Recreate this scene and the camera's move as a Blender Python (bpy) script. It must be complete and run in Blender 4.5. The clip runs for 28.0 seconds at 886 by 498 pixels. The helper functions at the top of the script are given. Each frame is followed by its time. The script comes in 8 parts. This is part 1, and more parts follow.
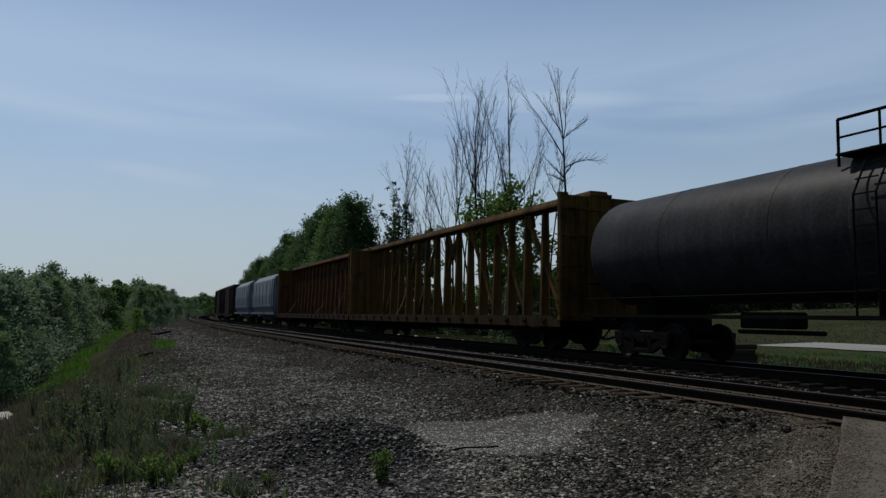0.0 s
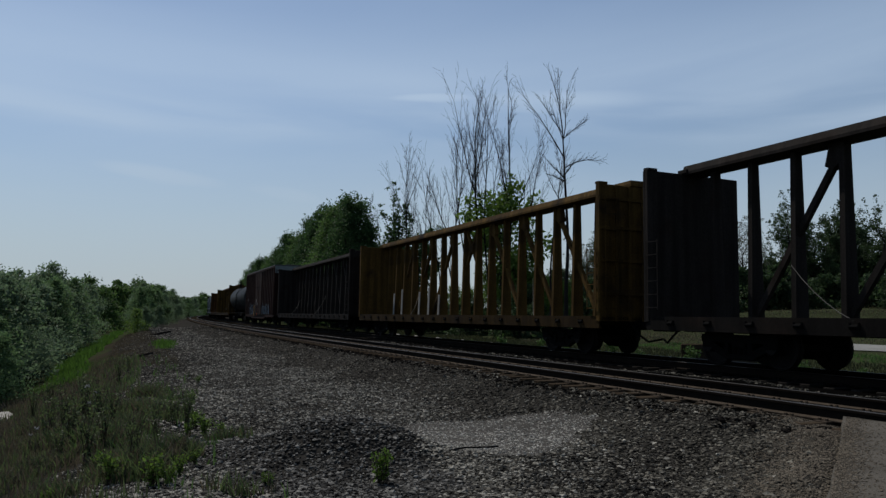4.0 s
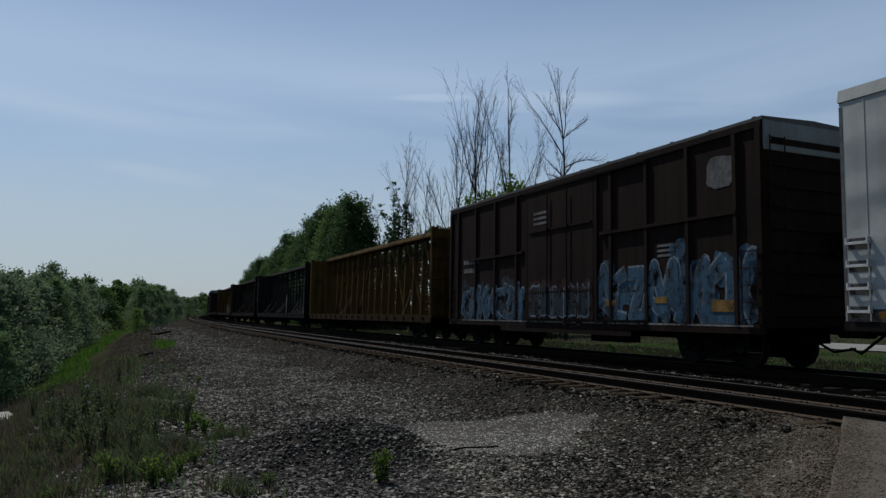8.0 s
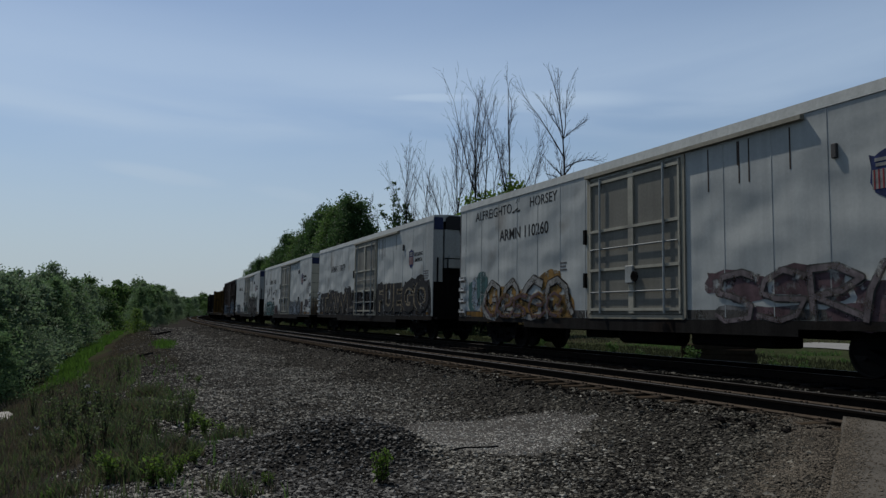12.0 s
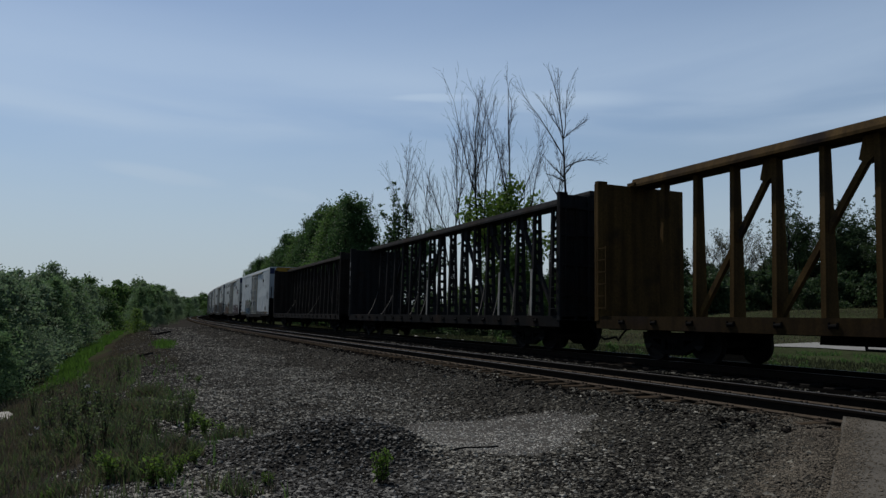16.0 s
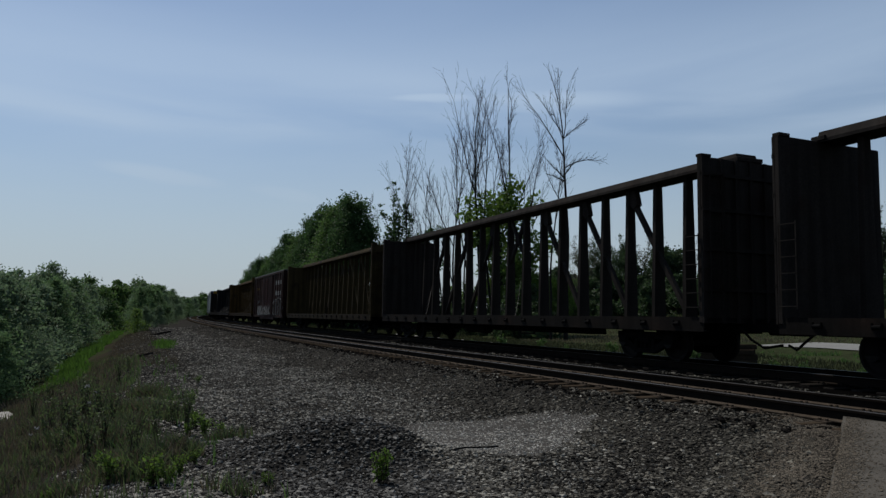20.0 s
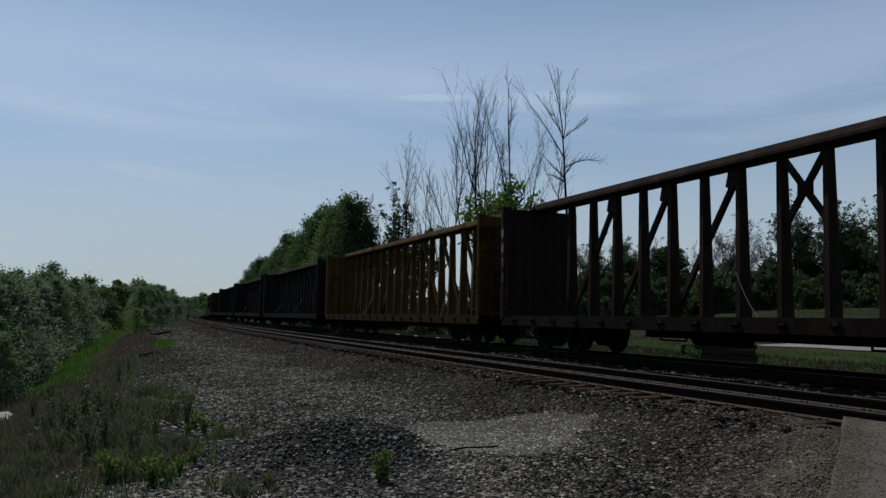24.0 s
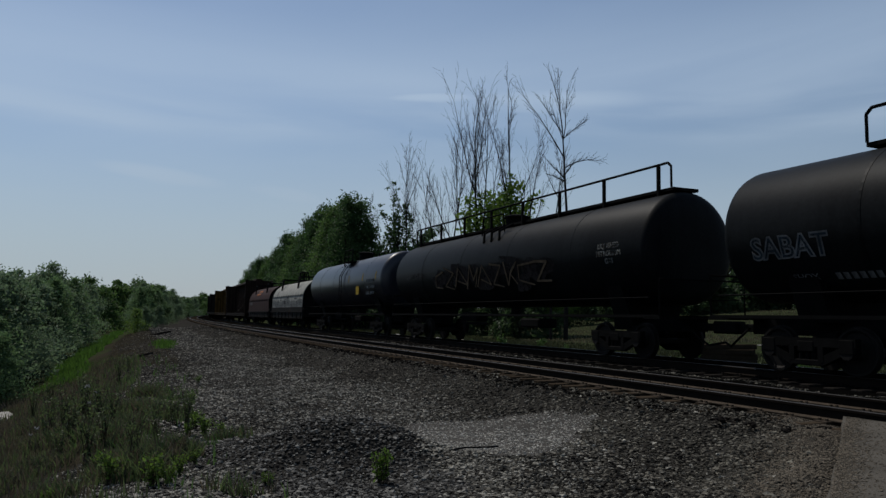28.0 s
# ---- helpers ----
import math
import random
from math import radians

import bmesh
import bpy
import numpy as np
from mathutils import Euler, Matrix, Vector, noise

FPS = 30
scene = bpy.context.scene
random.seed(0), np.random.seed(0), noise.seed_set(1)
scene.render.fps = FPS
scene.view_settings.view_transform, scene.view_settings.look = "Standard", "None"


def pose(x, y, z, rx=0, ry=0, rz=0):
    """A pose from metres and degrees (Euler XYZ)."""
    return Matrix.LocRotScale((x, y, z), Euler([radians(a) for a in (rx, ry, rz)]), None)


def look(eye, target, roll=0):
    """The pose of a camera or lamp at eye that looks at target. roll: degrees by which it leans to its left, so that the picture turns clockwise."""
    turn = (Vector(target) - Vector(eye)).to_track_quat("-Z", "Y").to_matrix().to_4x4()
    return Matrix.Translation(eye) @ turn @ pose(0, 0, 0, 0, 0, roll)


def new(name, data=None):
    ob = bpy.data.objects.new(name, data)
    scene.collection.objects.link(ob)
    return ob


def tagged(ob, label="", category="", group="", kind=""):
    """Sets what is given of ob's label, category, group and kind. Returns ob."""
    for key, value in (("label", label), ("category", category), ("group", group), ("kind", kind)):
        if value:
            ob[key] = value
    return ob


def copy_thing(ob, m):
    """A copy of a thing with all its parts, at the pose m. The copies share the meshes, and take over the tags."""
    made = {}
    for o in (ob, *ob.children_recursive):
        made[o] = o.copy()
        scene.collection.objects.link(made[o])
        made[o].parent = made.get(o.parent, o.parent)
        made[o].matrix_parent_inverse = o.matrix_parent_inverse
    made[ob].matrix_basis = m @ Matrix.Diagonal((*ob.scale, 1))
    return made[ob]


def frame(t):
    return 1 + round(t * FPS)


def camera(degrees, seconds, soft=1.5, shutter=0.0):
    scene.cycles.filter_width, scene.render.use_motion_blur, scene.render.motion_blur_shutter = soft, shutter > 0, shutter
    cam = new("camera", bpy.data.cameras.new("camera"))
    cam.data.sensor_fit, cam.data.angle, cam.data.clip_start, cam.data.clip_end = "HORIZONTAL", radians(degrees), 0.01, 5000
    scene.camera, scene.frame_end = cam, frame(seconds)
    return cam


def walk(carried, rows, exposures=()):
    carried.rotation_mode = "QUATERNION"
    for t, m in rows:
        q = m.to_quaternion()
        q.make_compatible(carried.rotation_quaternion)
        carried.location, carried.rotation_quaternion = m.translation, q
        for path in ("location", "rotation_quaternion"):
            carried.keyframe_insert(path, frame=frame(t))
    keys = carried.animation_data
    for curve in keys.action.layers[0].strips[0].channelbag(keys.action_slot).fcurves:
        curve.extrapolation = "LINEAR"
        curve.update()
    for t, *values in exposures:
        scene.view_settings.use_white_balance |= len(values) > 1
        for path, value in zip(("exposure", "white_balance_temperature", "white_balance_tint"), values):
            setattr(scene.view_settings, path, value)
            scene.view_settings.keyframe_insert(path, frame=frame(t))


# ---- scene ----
SECONDS = 28.0
cam = camera(61.71, SECONDS, soft=1.4)
YAW, PITCH, EYE = 0.42148, 0.08123, Vector((0.0, 0.0, 1.295))
AIM = EYE + Vector((math.sin(YAW) * math.cos(PITCH), math.cos(YAW) * math.cos(PITCH), math.sin(PITCH))) * 10
STAND = look(EYE, AIM, -0.484)
EXPOSURE = -0.22
walk(cam, [(0.0, STAND), (SECONDS, STAND)], [(0.0, EXPOSURE), (25.1, EXPOSURE), (25.9, EXPOSURE - 0.12), (SECONDS, EXPOSURE - 0.12)])

# ---- light ----
SUN_EL, SUN_AZ = radians(57), radians(-16)      # azimuth from +Y towards +X
sun_dir = Vector((math.cos(SUN_EL) * math.sin(SUN_AZ), math.cos(SUN_EL) * math.cos(SUN_AZ), math.sin(SUN_EL)))
sun = new("sun", bpy.data.lights.new("sun", "SUN"))
sun.data.energy, sun.data.angle, sun.data.color = 4.2, radians(0.6), (1.0, 0.95, 0.88)
sun.matrix_world = look(sun_dir * 200, (0, 0, 0))


WISPS = ((3.0, 9.9, 5.2, -6.4, 0.75, 0.34), (12.3, 8.8, 3.6, -7.4, 0.6, 0.2), (22.9, 16.1, 3.6, 1.0, 0.5, 0.28), (31.5, 15.5, 7.5, -1.9, 1.0, 0.22))


def make_world():
    w = bpy.data.worlds.new("sky")
    scene.world = w
    w.use_nodes = True
    nt = w.node_tree
    n, l = nt.nodes, nt.links
    n.clear()
    out, bg = n.new("ShaderNodeOutputWorld"), n.new("ShaderNodeBackground")
    sky = n.new("ShaderNodeTexSky")
    sky.sky_type, sky.sun_disc = "NISHITA", False
    sky.sun_elevation, sky.sun_rotation = SUN_EL, SUN_AZ
    sky.air_density, sky.dust_density, sky.ozone_density = 1.0, 0.4, 2.5
    # thin cirrus streaks, stretched along one way and flattened with height
    tc, mp = n.new("ShaderNodeTexCoord"), n.new("ShaderNodeMapping")
    mp.inputs["Rotation"].default_value = (0.0, radians(-6), radians(-24))
    mp.inputs["Scale"].default_value = (1.1, 1.1, 7.0)
    nz = n.new("ShaderNodeTexNoise")
    nz.inputs["Scale"].default_value, nz.inputs["Detail"].default_value = 1.7, 7.0
    nz.inputs["Roughness"].default_value = 0.46
    nz.inputs["Distortion"].default_value = 0.5
    ramp = n.new("ShaderNodeValToRGB")
    ramp.color_ramp.elements[0].position, ramp.color_ramp.elements[1].position = 0.36, 0.72
    mix = n.new("ShaderNodeMixRGB")
    mix.inputs[2].default_value = (5.6, 6.95, 8.6, 1)
    fac = n.new("ShaderNodeMath")
    fac.operation = "MULTIPLY"
    fac.inputs[1].default_value = 0.30
    l.new(tc.outputs["Generated"], mp.inputs["Vector"])
    l.new(mp.outputs[0], nz.inputs["Vector"])
    l.new(nz.outputs["Fac"], ramp.inputs[0])
    l.new(ramp.outputs[0], fac.inputs[0])
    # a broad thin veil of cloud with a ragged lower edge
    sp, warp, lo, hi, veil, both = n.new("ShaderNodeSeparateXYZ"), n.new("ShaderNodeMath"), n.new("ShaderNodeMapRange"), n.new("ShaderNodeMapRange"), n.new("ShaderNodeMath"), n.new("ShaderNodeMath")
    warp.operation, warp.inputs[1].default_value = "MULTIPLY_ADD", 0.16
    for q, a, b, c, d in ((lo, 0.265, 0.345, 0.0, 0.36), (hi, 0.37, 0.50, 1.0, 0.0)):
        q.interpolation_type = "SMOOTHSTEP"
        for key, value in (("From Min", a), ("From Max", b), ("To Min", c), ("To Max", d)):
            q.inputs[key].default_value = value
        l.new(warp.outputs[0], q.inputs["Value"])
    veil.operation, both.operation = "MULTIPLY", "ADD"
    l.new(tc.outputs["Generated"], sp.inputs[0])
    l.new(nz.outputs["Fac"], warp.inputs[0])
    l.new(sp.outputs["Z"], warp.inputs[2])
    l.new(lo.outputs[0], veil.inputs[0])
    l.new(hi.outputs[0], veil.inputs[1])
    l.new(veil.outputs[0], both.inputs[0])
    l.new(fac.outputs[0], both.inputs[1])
    # a few thin wisps: bearing, height, half length, tilt, half width (degrees), density
    total = both.outputs[0]
    for az, el, half, tilt, wide, dense in WISPS:
        az, el, tilt = radians(az), radians(el), radians(tilt)
        mid = Vector((math.sin(az) * math.cos(el), math.cos(az) * math.cos(el), math.sin(el)))
        e1 = Vector((math.cos(az), -math.sin(az), 0.0))
        e2 = e1.cross(mid)
        e2 = e2 if e2.z > 0 else -e2
        rr = None
        for ax, size in ((e1 * math.cos(tilt) + e2 * math.sin(tilt), radians(half)), (e2 * math.cos(tilt) - e1 * math.sin(tilt), radians(wide))):
            dot, shift = n.new("ShaderNodeVectorMath"), n.new("ShaderNodeMath")
            dot.operation, shift.operation = "DOT_PRODUCT", "MULTIPLY_ADD"
            dot.inputs[1].default_value = ax / size
            l.new(tc.outputs["Generated"], dot.inputs[0])
            # the noise frays the wisp's edge
            shift.inputs[1].default_value = 2.2
            l.new(nz.outputs["Fac"], shift.inputs[0])
            off = n.new("ShaderNodeMath")
            off.operation, off.inputs[1].default_value = "SUBTRACT", ax.dot(mid) / size + 1.1
            l.new(dot.outputs["Value"], off.inputs[0])
            l.new(off.outputs[0], shift.inputs[2])
            mul = n.new("ShaderNodeMath")
            mul.operation = "MULTIPLY"
            l.new(shift.outputs[0], mul.inputs[0])
            l.new(shift.outputs[0], mul.inputs[1])
            if rr is None:
                rr = mul
            else:
                sq = n.new("ShaderNodeMath")
                sq.operation = "ADD"
                l.new(rr.outputs[0], sq.inputs[0])
                l.new(mul.outputs[0], sq.inputs[1])
                fade, plus = n.new("ShaderNodeMapRange"), n.new("ShaderNodeMath")
                fade.interpolation_type, plus.operation = "SMOOTHSTEP", "ADD"
                for key, value in (("From Min", 0.0), ("From Max", 1.0), ("To Min", dense), ("To Max", 0.0)):
                    fade.inputs[key].default_value = value
                l.new(sq.outputs[0], fade.inputs["Value"])
                l.new(total, plus.inputs[0])
                l.new(fade.outputs[0], plus.inputs[1])
                total = plus.outputs[0]
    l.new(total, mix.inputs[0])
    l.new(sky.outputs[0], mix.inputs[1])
    # pale haze that thickens towards the horizon
    sep, hz, hm = n.new("ShaderNodeSeparateXYZ"), n.new("ShaderNodeMapRange"), n.new("ShaderNodeMixRGB")
    hz.interpolation_type = "SMOOTHSTEP"
    for key, value in (("From Min", -0.02), ("From Max", 0.33), ("To Min", 0.85), ("To Max", 0.0)):
        hz.inputs[key].default_value = value
    hm.inputs[2].default_value = (4.3, 5.1, 5.9, 1)
    l.new(tc.outputs["Generated"], sep.inputs[0])
    l.new(sep.outputs["Z"], hz.inputs["Value"])
    l.new(hz.outputs[0], hm.inputs[0])
    l.new(mix.outputs[0], hm.inputs[1])
    l.new(hm.outputs[0], bg.inputs[0])
    bg.inputs[1].default_value = 0.10
    l.new(bg.outputs[0], out.inputs[0])


make_world()


# ---- materials ----
def mat(name, base, rough=0.8, metal=0.0, spread=0.25, scale=3.0, fine=40.0, bump=0.15, stain=None, stain_amount=0.0, use_object_color=False, island=0.0, obj_random=0.0, spec=0.3, streak=0.0, sparkle=1.0):
    """Colour with grain at two scales, optional stains of a second colour, and fine relief."""
    m = bpy.data.materials.new(name)
    m.use_nodes = True
    nt = m.node_tree
    n, l = nt.nodes, nt.links
    bs = n["Principled BSDF"]
    bs.inputs["Roughness"].default_value, bs.inputs["Metallic"].default_value = rough, metal
    bs.inputs["Specular IOR Level"].default_value = spec
    tc = n.new("ShaderNodeTexCoord")
    big, small = n.new("ShaderNodeTexNoise"), n.new("ShaderNodeTexNoise")
    big.inputs["Scale"].default_value, big.inputs["Detail"].default_value = scale, 5
    small.inputs["Scale"].default_value, small.inputs["Detail"].default_value = fine, 4
    for t in (big, small):
        l.new(tc.outputs["Object"], t.inputs["Vector"])
    if use_object_color:
        oi = n.new("ShaderNodeObjectInfo")
        col = oi.outputs["Color"]
    else:
        rgb = n.new("ShaderNodeRGB")
        rgb.outputs[0].default_value = (*base, 1)
        col = rgb.outputs[0]
    if stain is not None:
        rmp = n.new("ShaderNodeMapRange")
        rmp.inputs["From Min"].default_value, rmp.inputs["From Max"].default_value = 0.62 - stain_amount * 0.3, 0.72
        l.new(big.outputs["Fac"], rmp.inputs["Value"])
        mx = n.new("ShaderNodeMixRGB")
        mx.inputs[2].default_value = (*stain, 1)
        l.new(rmp.outputs[0], mx.inputs[0])
        l.new(col, mx.inputs[1])
        col = mx.outputs[0]
    add = n.new("ShaderNodeMath")
    add.operation = "ADD"
    l.new(big.outputs["Fac"], add.inputs[0])
    l.new(small.outputs["Fac"], add.inputs[1])
    src = add.outputs[0]
    for amount, sock in ((island, "island"), (obj_random, "object")):
        if amount:
            g = n.new("ShaderNodeNewGeometry") if sock == "island" else n.new("ShaderNodeObjectInfo")
            ma = n.new("ShaderNodeMath")
            ma.operation = "MULTIPLY_ADD"
            ma.inputs[1].default_value = amount
            pw = n.new("ShaderNodeMath")
            pw.operation = "POWER"
            pw.inputs[1].default_value = sparkle
            l.new(g.outputs["Random Per Island" if sock == "island" else "Random"], pw.inputs[0])
            l.new(pw.outputs[0], ma.inputs[0])
            l.new(src, ma.inputs[2])
            src = ma.outputs[0]
    mr = n.new("ShaderNodeMapRange")
    extra = island + obj_random
    mr.inputs["From Min"].default_value, mr.inputs["From Max"].default_value = (0.92, 1.15 + extra) if island > 1.1 else (0.65, 1.35 + extra)
    mr.inputs["To Min"].default_value, mr.inputs["To Max"].default_value = 1 - spread, 1 + spread
    l.new(src, mr.inputs["Value"])
    mul = n.new("ShaderNodeVectorMath")
    mul.operation = "SCALE"
    l.new(col, mul.inputs[0])
    tone = mr.outputs[0]
    if streak:
        # rain-washed grime that runs down the sides
        mp, sn, sr, sm = n.new("ShaderNodeMapping"), n.new("ShaderNodeTexNoise"), n.new("ShaderNodeMapRange"), n.new("ShaderNodeMath")
        mp.inputs["Scale"].default_value = (3.2, 3.2, 0.22)
        sn.inputs["Scale"].default_value, sn.inputs["Detail"].default_value = 1.5, 6
        for key, value in (("From Min", 0.36), ("From Max", 0.64), ("To Min", 1 - streak), ("To Max", 1 + 0.35 * streak)):
            sr.inputs[key].default_value = value
        sm.operation = "MULTIPLY"
        l.new(tc.outputs["Object"], mp.inputs["Vector"])
        l.new(mp.outputs[0], sn.inputs["Vector"])
        l.new(sn.outputs["Fac"], sr.inputs["Value"])
        l.new(sr.outputs[0], sm.inputs[0])
        l.new(tone, sm.inputs[1])
        tone = sm.outputs[0]
    l.new(tone, mul.inputs["Scale"])
    l.new(mul.outputs[0], bs.inputs["Base Color"])
    if bump:
        b = n.new("ShaderNodeBump")
        b.inputs["Strength"].default_value, b.inputs["Distance"].default_value = bump, 0.02
        l.new(small.outputs["Fac"], b.inputs["Height"])
        l.new(b.outputs[0], bs.inputs["Normal"])
    return m


def dented(m, scale=0.9, depth=0.05, strength=0.5):
    """Adds wide shallow dents to a painted sheet's relief."""
    n, l = m.node_tree.nodes, m.node_tree.links
    tc, mp, nz, bp = n.new("ShaderNodeTexCoord"), n.new("ShaderNodeMapping"), n.new("ShaderNodeTexNoise"), n.new("ShaderNodeBump")
    mp.inputs["Scale"].default_value = (1.0, 1.0, 1.5)
    nz.inputs["Scale"].default_value, nz.inputs["Detail"].default_value, nz.inputs["Roughness"].default_value = scale, 0.6, 0.4
    bp.inputs["Strength"].default_value, bp.inputs["Distance"].default_value = strength, depth
    l.new(tc.outputs["Object"], mp.inputs["Vector"])
    l.new(mp.outputs[0], nz.inputs["Vector"])
    l.new(nz.outputs["Fac"], bp.inputs["Height"])
    fine = n["Principled BSDF"].inputs["Normal"]
    if fine.links:
        l.new(fine.links[0].from_socket, bp.inputs["Normal"])
    l.new(bp.outputs[0], fine)
    return m


def leaf_mat(name, base, spread=0.45):
    m = mat(name, base, rough=0.6, spread=spread, scale=0.7, fine=9, bump=0, island=0.7, spec=0.2)
    nt = m.node_tree
    bs = nt.nodes["Principled BSDF"]
    tr = nt.nodes.new("ShaderNodeBsdfTranslucent")
    mix = nt.nodes.new("ShaderNodeMixShader")
    mix.inputs[0].default_value = 0.5
    col = bs.inputs["Base Color"].links[0].from_socket
    nt.links.new(col, tr.inputs[0])
    nt.links.new(bs.outputs[0], mix.inputs[1])
    nt.links.new(tr.outputs[0], mix.inputs[2])
    nt.links.new(mix.outputs[0], nt.nodes["Material Output"].inputs[0])
    return m


M = {
    "paint": mat("freight_car_paint", (0.2, 0.1, 0.05), 0.85, spread=0.4, scale=0.9, fine=22, bump=0.12, stain=(0.011, 0.007, 0.005), stain_amount=0.35, use_object_color=True, spec=0.06, streak=0.4),
    "clean": mat("clean_car_paint", (0.2, 0.2, 0.2), 0.6, spread=0.15, scale=0.5, fine=15, bump=0.05, stain=(0.10, 0.095, 0.08), stain_amount=0.2, use_object_color=True, spec=0.15, streak=0.10),
    "sheet": dented(mat("dented_white_sheet", (0.2, 0.2, 0.2), 0.6, spread=0.08, scale=0.5, fine=15, bump=0.04, stain=(0.14, 0.13, 0.11), stain_amount=0.15, use_object_color=True, spec=0.15, streak=0.09), 0.85, 0.16, 0.7),
    # near-black base shared by trucks, underframes and fittings
    "iron": mat("near_black_iron", (0.0043, 0.0042, 0.0041), 0.85, spread=0.5, scale=4, fine=60, spec=0.03),
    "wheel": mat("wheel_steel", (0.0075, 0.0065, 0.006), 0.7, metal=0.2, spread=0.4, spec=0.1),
    "rail": mat("rusty_rail", (0.009, 0.007, 0.0055), 0.7, spread=0.35, scale=6, fine=90, spec=0.02),
    "railhead": mat("worn_rail_head", (0.030, 0.0275, 0.025), 0.5, metal=0.5, spread=0.2, scale=3, fine=80, bump=0.03),
    "tie": mat("creosoted_wood", (0.034, 0.026, 0.0185), 0.95, spread=0.5, scale=5, fine=50, bump=0.5, obj_random=0.4, spec=0),
    "old_tie": mat("dark_tie", (0.018, 0.016, 0.014), 0.95, spread=0.5, scale=5, fine=50, bump=0.5, spec=0),
    "grit": mat("brown_road_grit", (0.088, 0.075, 0.058), 0.95, spread=0.7, scale=0.6, fine=25, bump=0.2, island=1.0, spec=0.03),
    "ballast": mat("ballast_ground", (0.024, 0.0225, 0.020), 0.95, spread=0.35, scale=0.6, fine=22, bump=0.7, spec=0),
    "stone": mat("ballast_stone", (0.150, 0.142, 0.121), 0.85, spread=0.97, scale=0.5, fine=25, bump=0.3, island=1.3, spec=0.08, sparkle=2.1),
    # near-black track bed; shade under the train is put into its colour
    "dark_ballast": mat("near_black_ballast", (0.0024, 0.0023, 0.0022), 0.95, spread=0.4, scale=0.6, fine=22, bump=0.7, spec=0),
    "rust": mat("bright_rust", (0.043, 0.033, 0.024), 0.9, spread=0.5, scale=6, fine=60, spec=0.08),
    "gravel": mat("fine_gravel", (0.05, 0.047, 0.043), 0.95, spread=0.35, scale=0.8, fine=30, bump=0.6, spec=0),
    "gravel_stone": mat("fine_gravel_stone", (0.255, 0.245, 0.215), 0.85, spread=0.8, scale=0.5, fine=25, bump=0.3, island=1.2, spec=0.2, sparkle=1.4),
    "track_stone": mat("oily_ballast_stone", (0.073, 0.067, 0.054), 0.85, spread=0.97, scale=0.5, fine=25, bump=0.3, island=1.3, spec=0.06, sparkle=2.6),
    "heap_stone": mat("fresh_crushed_rock", (0.100, 0.096, 0.087), 0.85, spread=0.97, scale=0.5, fine=25, bump=0.3, island=1.3, spec=0.06, sparkle=2.6),
    # near-black stones for between the ties
    "dark_stone": mat("near_black_ballast_stone", (0.008, 0.0072, 0.0066), 0.95, spread=0.6, scale=0.5, fine=25, bump=0.3, island=1.0, spec=0),
    "pale_gravel": mat("pale_gravel", (0.150, 0.147, 0.135), 0.95, spread=0.2, scale=0.5, fine=12, bump=0.2),
    "asphalt": mat("worn_asphalt", (0.074, 0.067, 0.056), 0.95, spread=0.3, scale=1.2, fine=110, bump=0.7, spec=0.08),
    "dirt": mat("bare_brown_soil", (0.025, 0.022, 0.016), 0.95, spread=0.5, scale=0.8, fine=14, bump=0.6, spec=0),
    "grassland": mat("meadow_ground", (0.024, 0.029, 0.0145), 0.95, spread=0.5, scale=0.15, fine=4, bump=0.3, spec=0),
    "bark": mat("grey_bark", (0.013, 0.012, 0.011), 0.95, spread=0.4, scale=4, fine=30, bump=0.5, spec=0.08),
    "leaf": leaf_mat("broad_leaves", (0.06, 0.11, 0.03)),
    "leaf_dark": leaf_mat("dark_leaves", (0.037, 0.076, 0.024)),
    "leaf_pale": leaf_mat("pale_willow_leaves", (0.108, 0.160, 0.086)),
    "leaf_scrub": leaf_mat("scrub_leaves", (0.088, 0.148, 0.060)),
    "leaf_bud": leaf_mat("grey_budding_twigs", (0.075, 0.080, 0.056)),
    "leaf_wood": leaf_mat("shaded_wood_leaves", (0.032, 0.056, 0.022)),
    "weed": leaf_mat("weed_leaves", (0.066, 0.092, 0.036)),
    "leaf_spring": leaf_mat("spring_leaves", (0.085, 0.145, 0.024)),
    "grass": leaf_mat("grass_blades", (0.052, 0.108, 0.018)),
    "dull_grass": leaf_mat("dull_grass", (0.032, 0.037, 0.017)),
    "straw": leaf_mat("straw", (0.085, 0.078, 0.046)),
    "dry": leaf_mat("dry_stalks", (0.058, 0.05, 0.034)),
}

# ---- the line: alignment, cant and sizes ----
K0, K2, OFF0 = 0.000365, 2.70e-6, 13.572     # curvature, its growth, distance of the train's track
CANT, CANT_NEAR, SPACING, Z_NEAR, Z_FAR = 0.0262, 0.0262, 4.442, 0.0, -0.06
SPEED = 21.061
_s = np.arange(-900.0, 1100.1, 0.5)
_k = K0 + K2 * np.minimum(np.abs(_s), 210)
_th = np.concatenate([[0], np.cumsum((_k[1:] + _k[:-1]) * 0.25)])
_th -= np.interp(0, _s, _th)
_x = np.concatenate([[0], np.cumsum((np.sin(_th[1:]) + np.sin(_th[:-1])) * 0.25)])
_y = np.concatenate([[0], np.cumsum((np.cos(_th[1:]) + np.cos(_th[:-1])) * 0.25)])
_x += OFF0 - np.interp(0, _s, _x)
_y -= np.interp(0, _s, _y)


def line_at(s, off=0.0):
    """Place and heading of the train's track at s, off metres towards the camera's side."""
    th = float(np.interp(s, _s, _th))
    return float(np.interp(s, _s, _x)) - off * math.cos(th), float(np.interp(s, _s, _y)) + off * math.sin(th), th


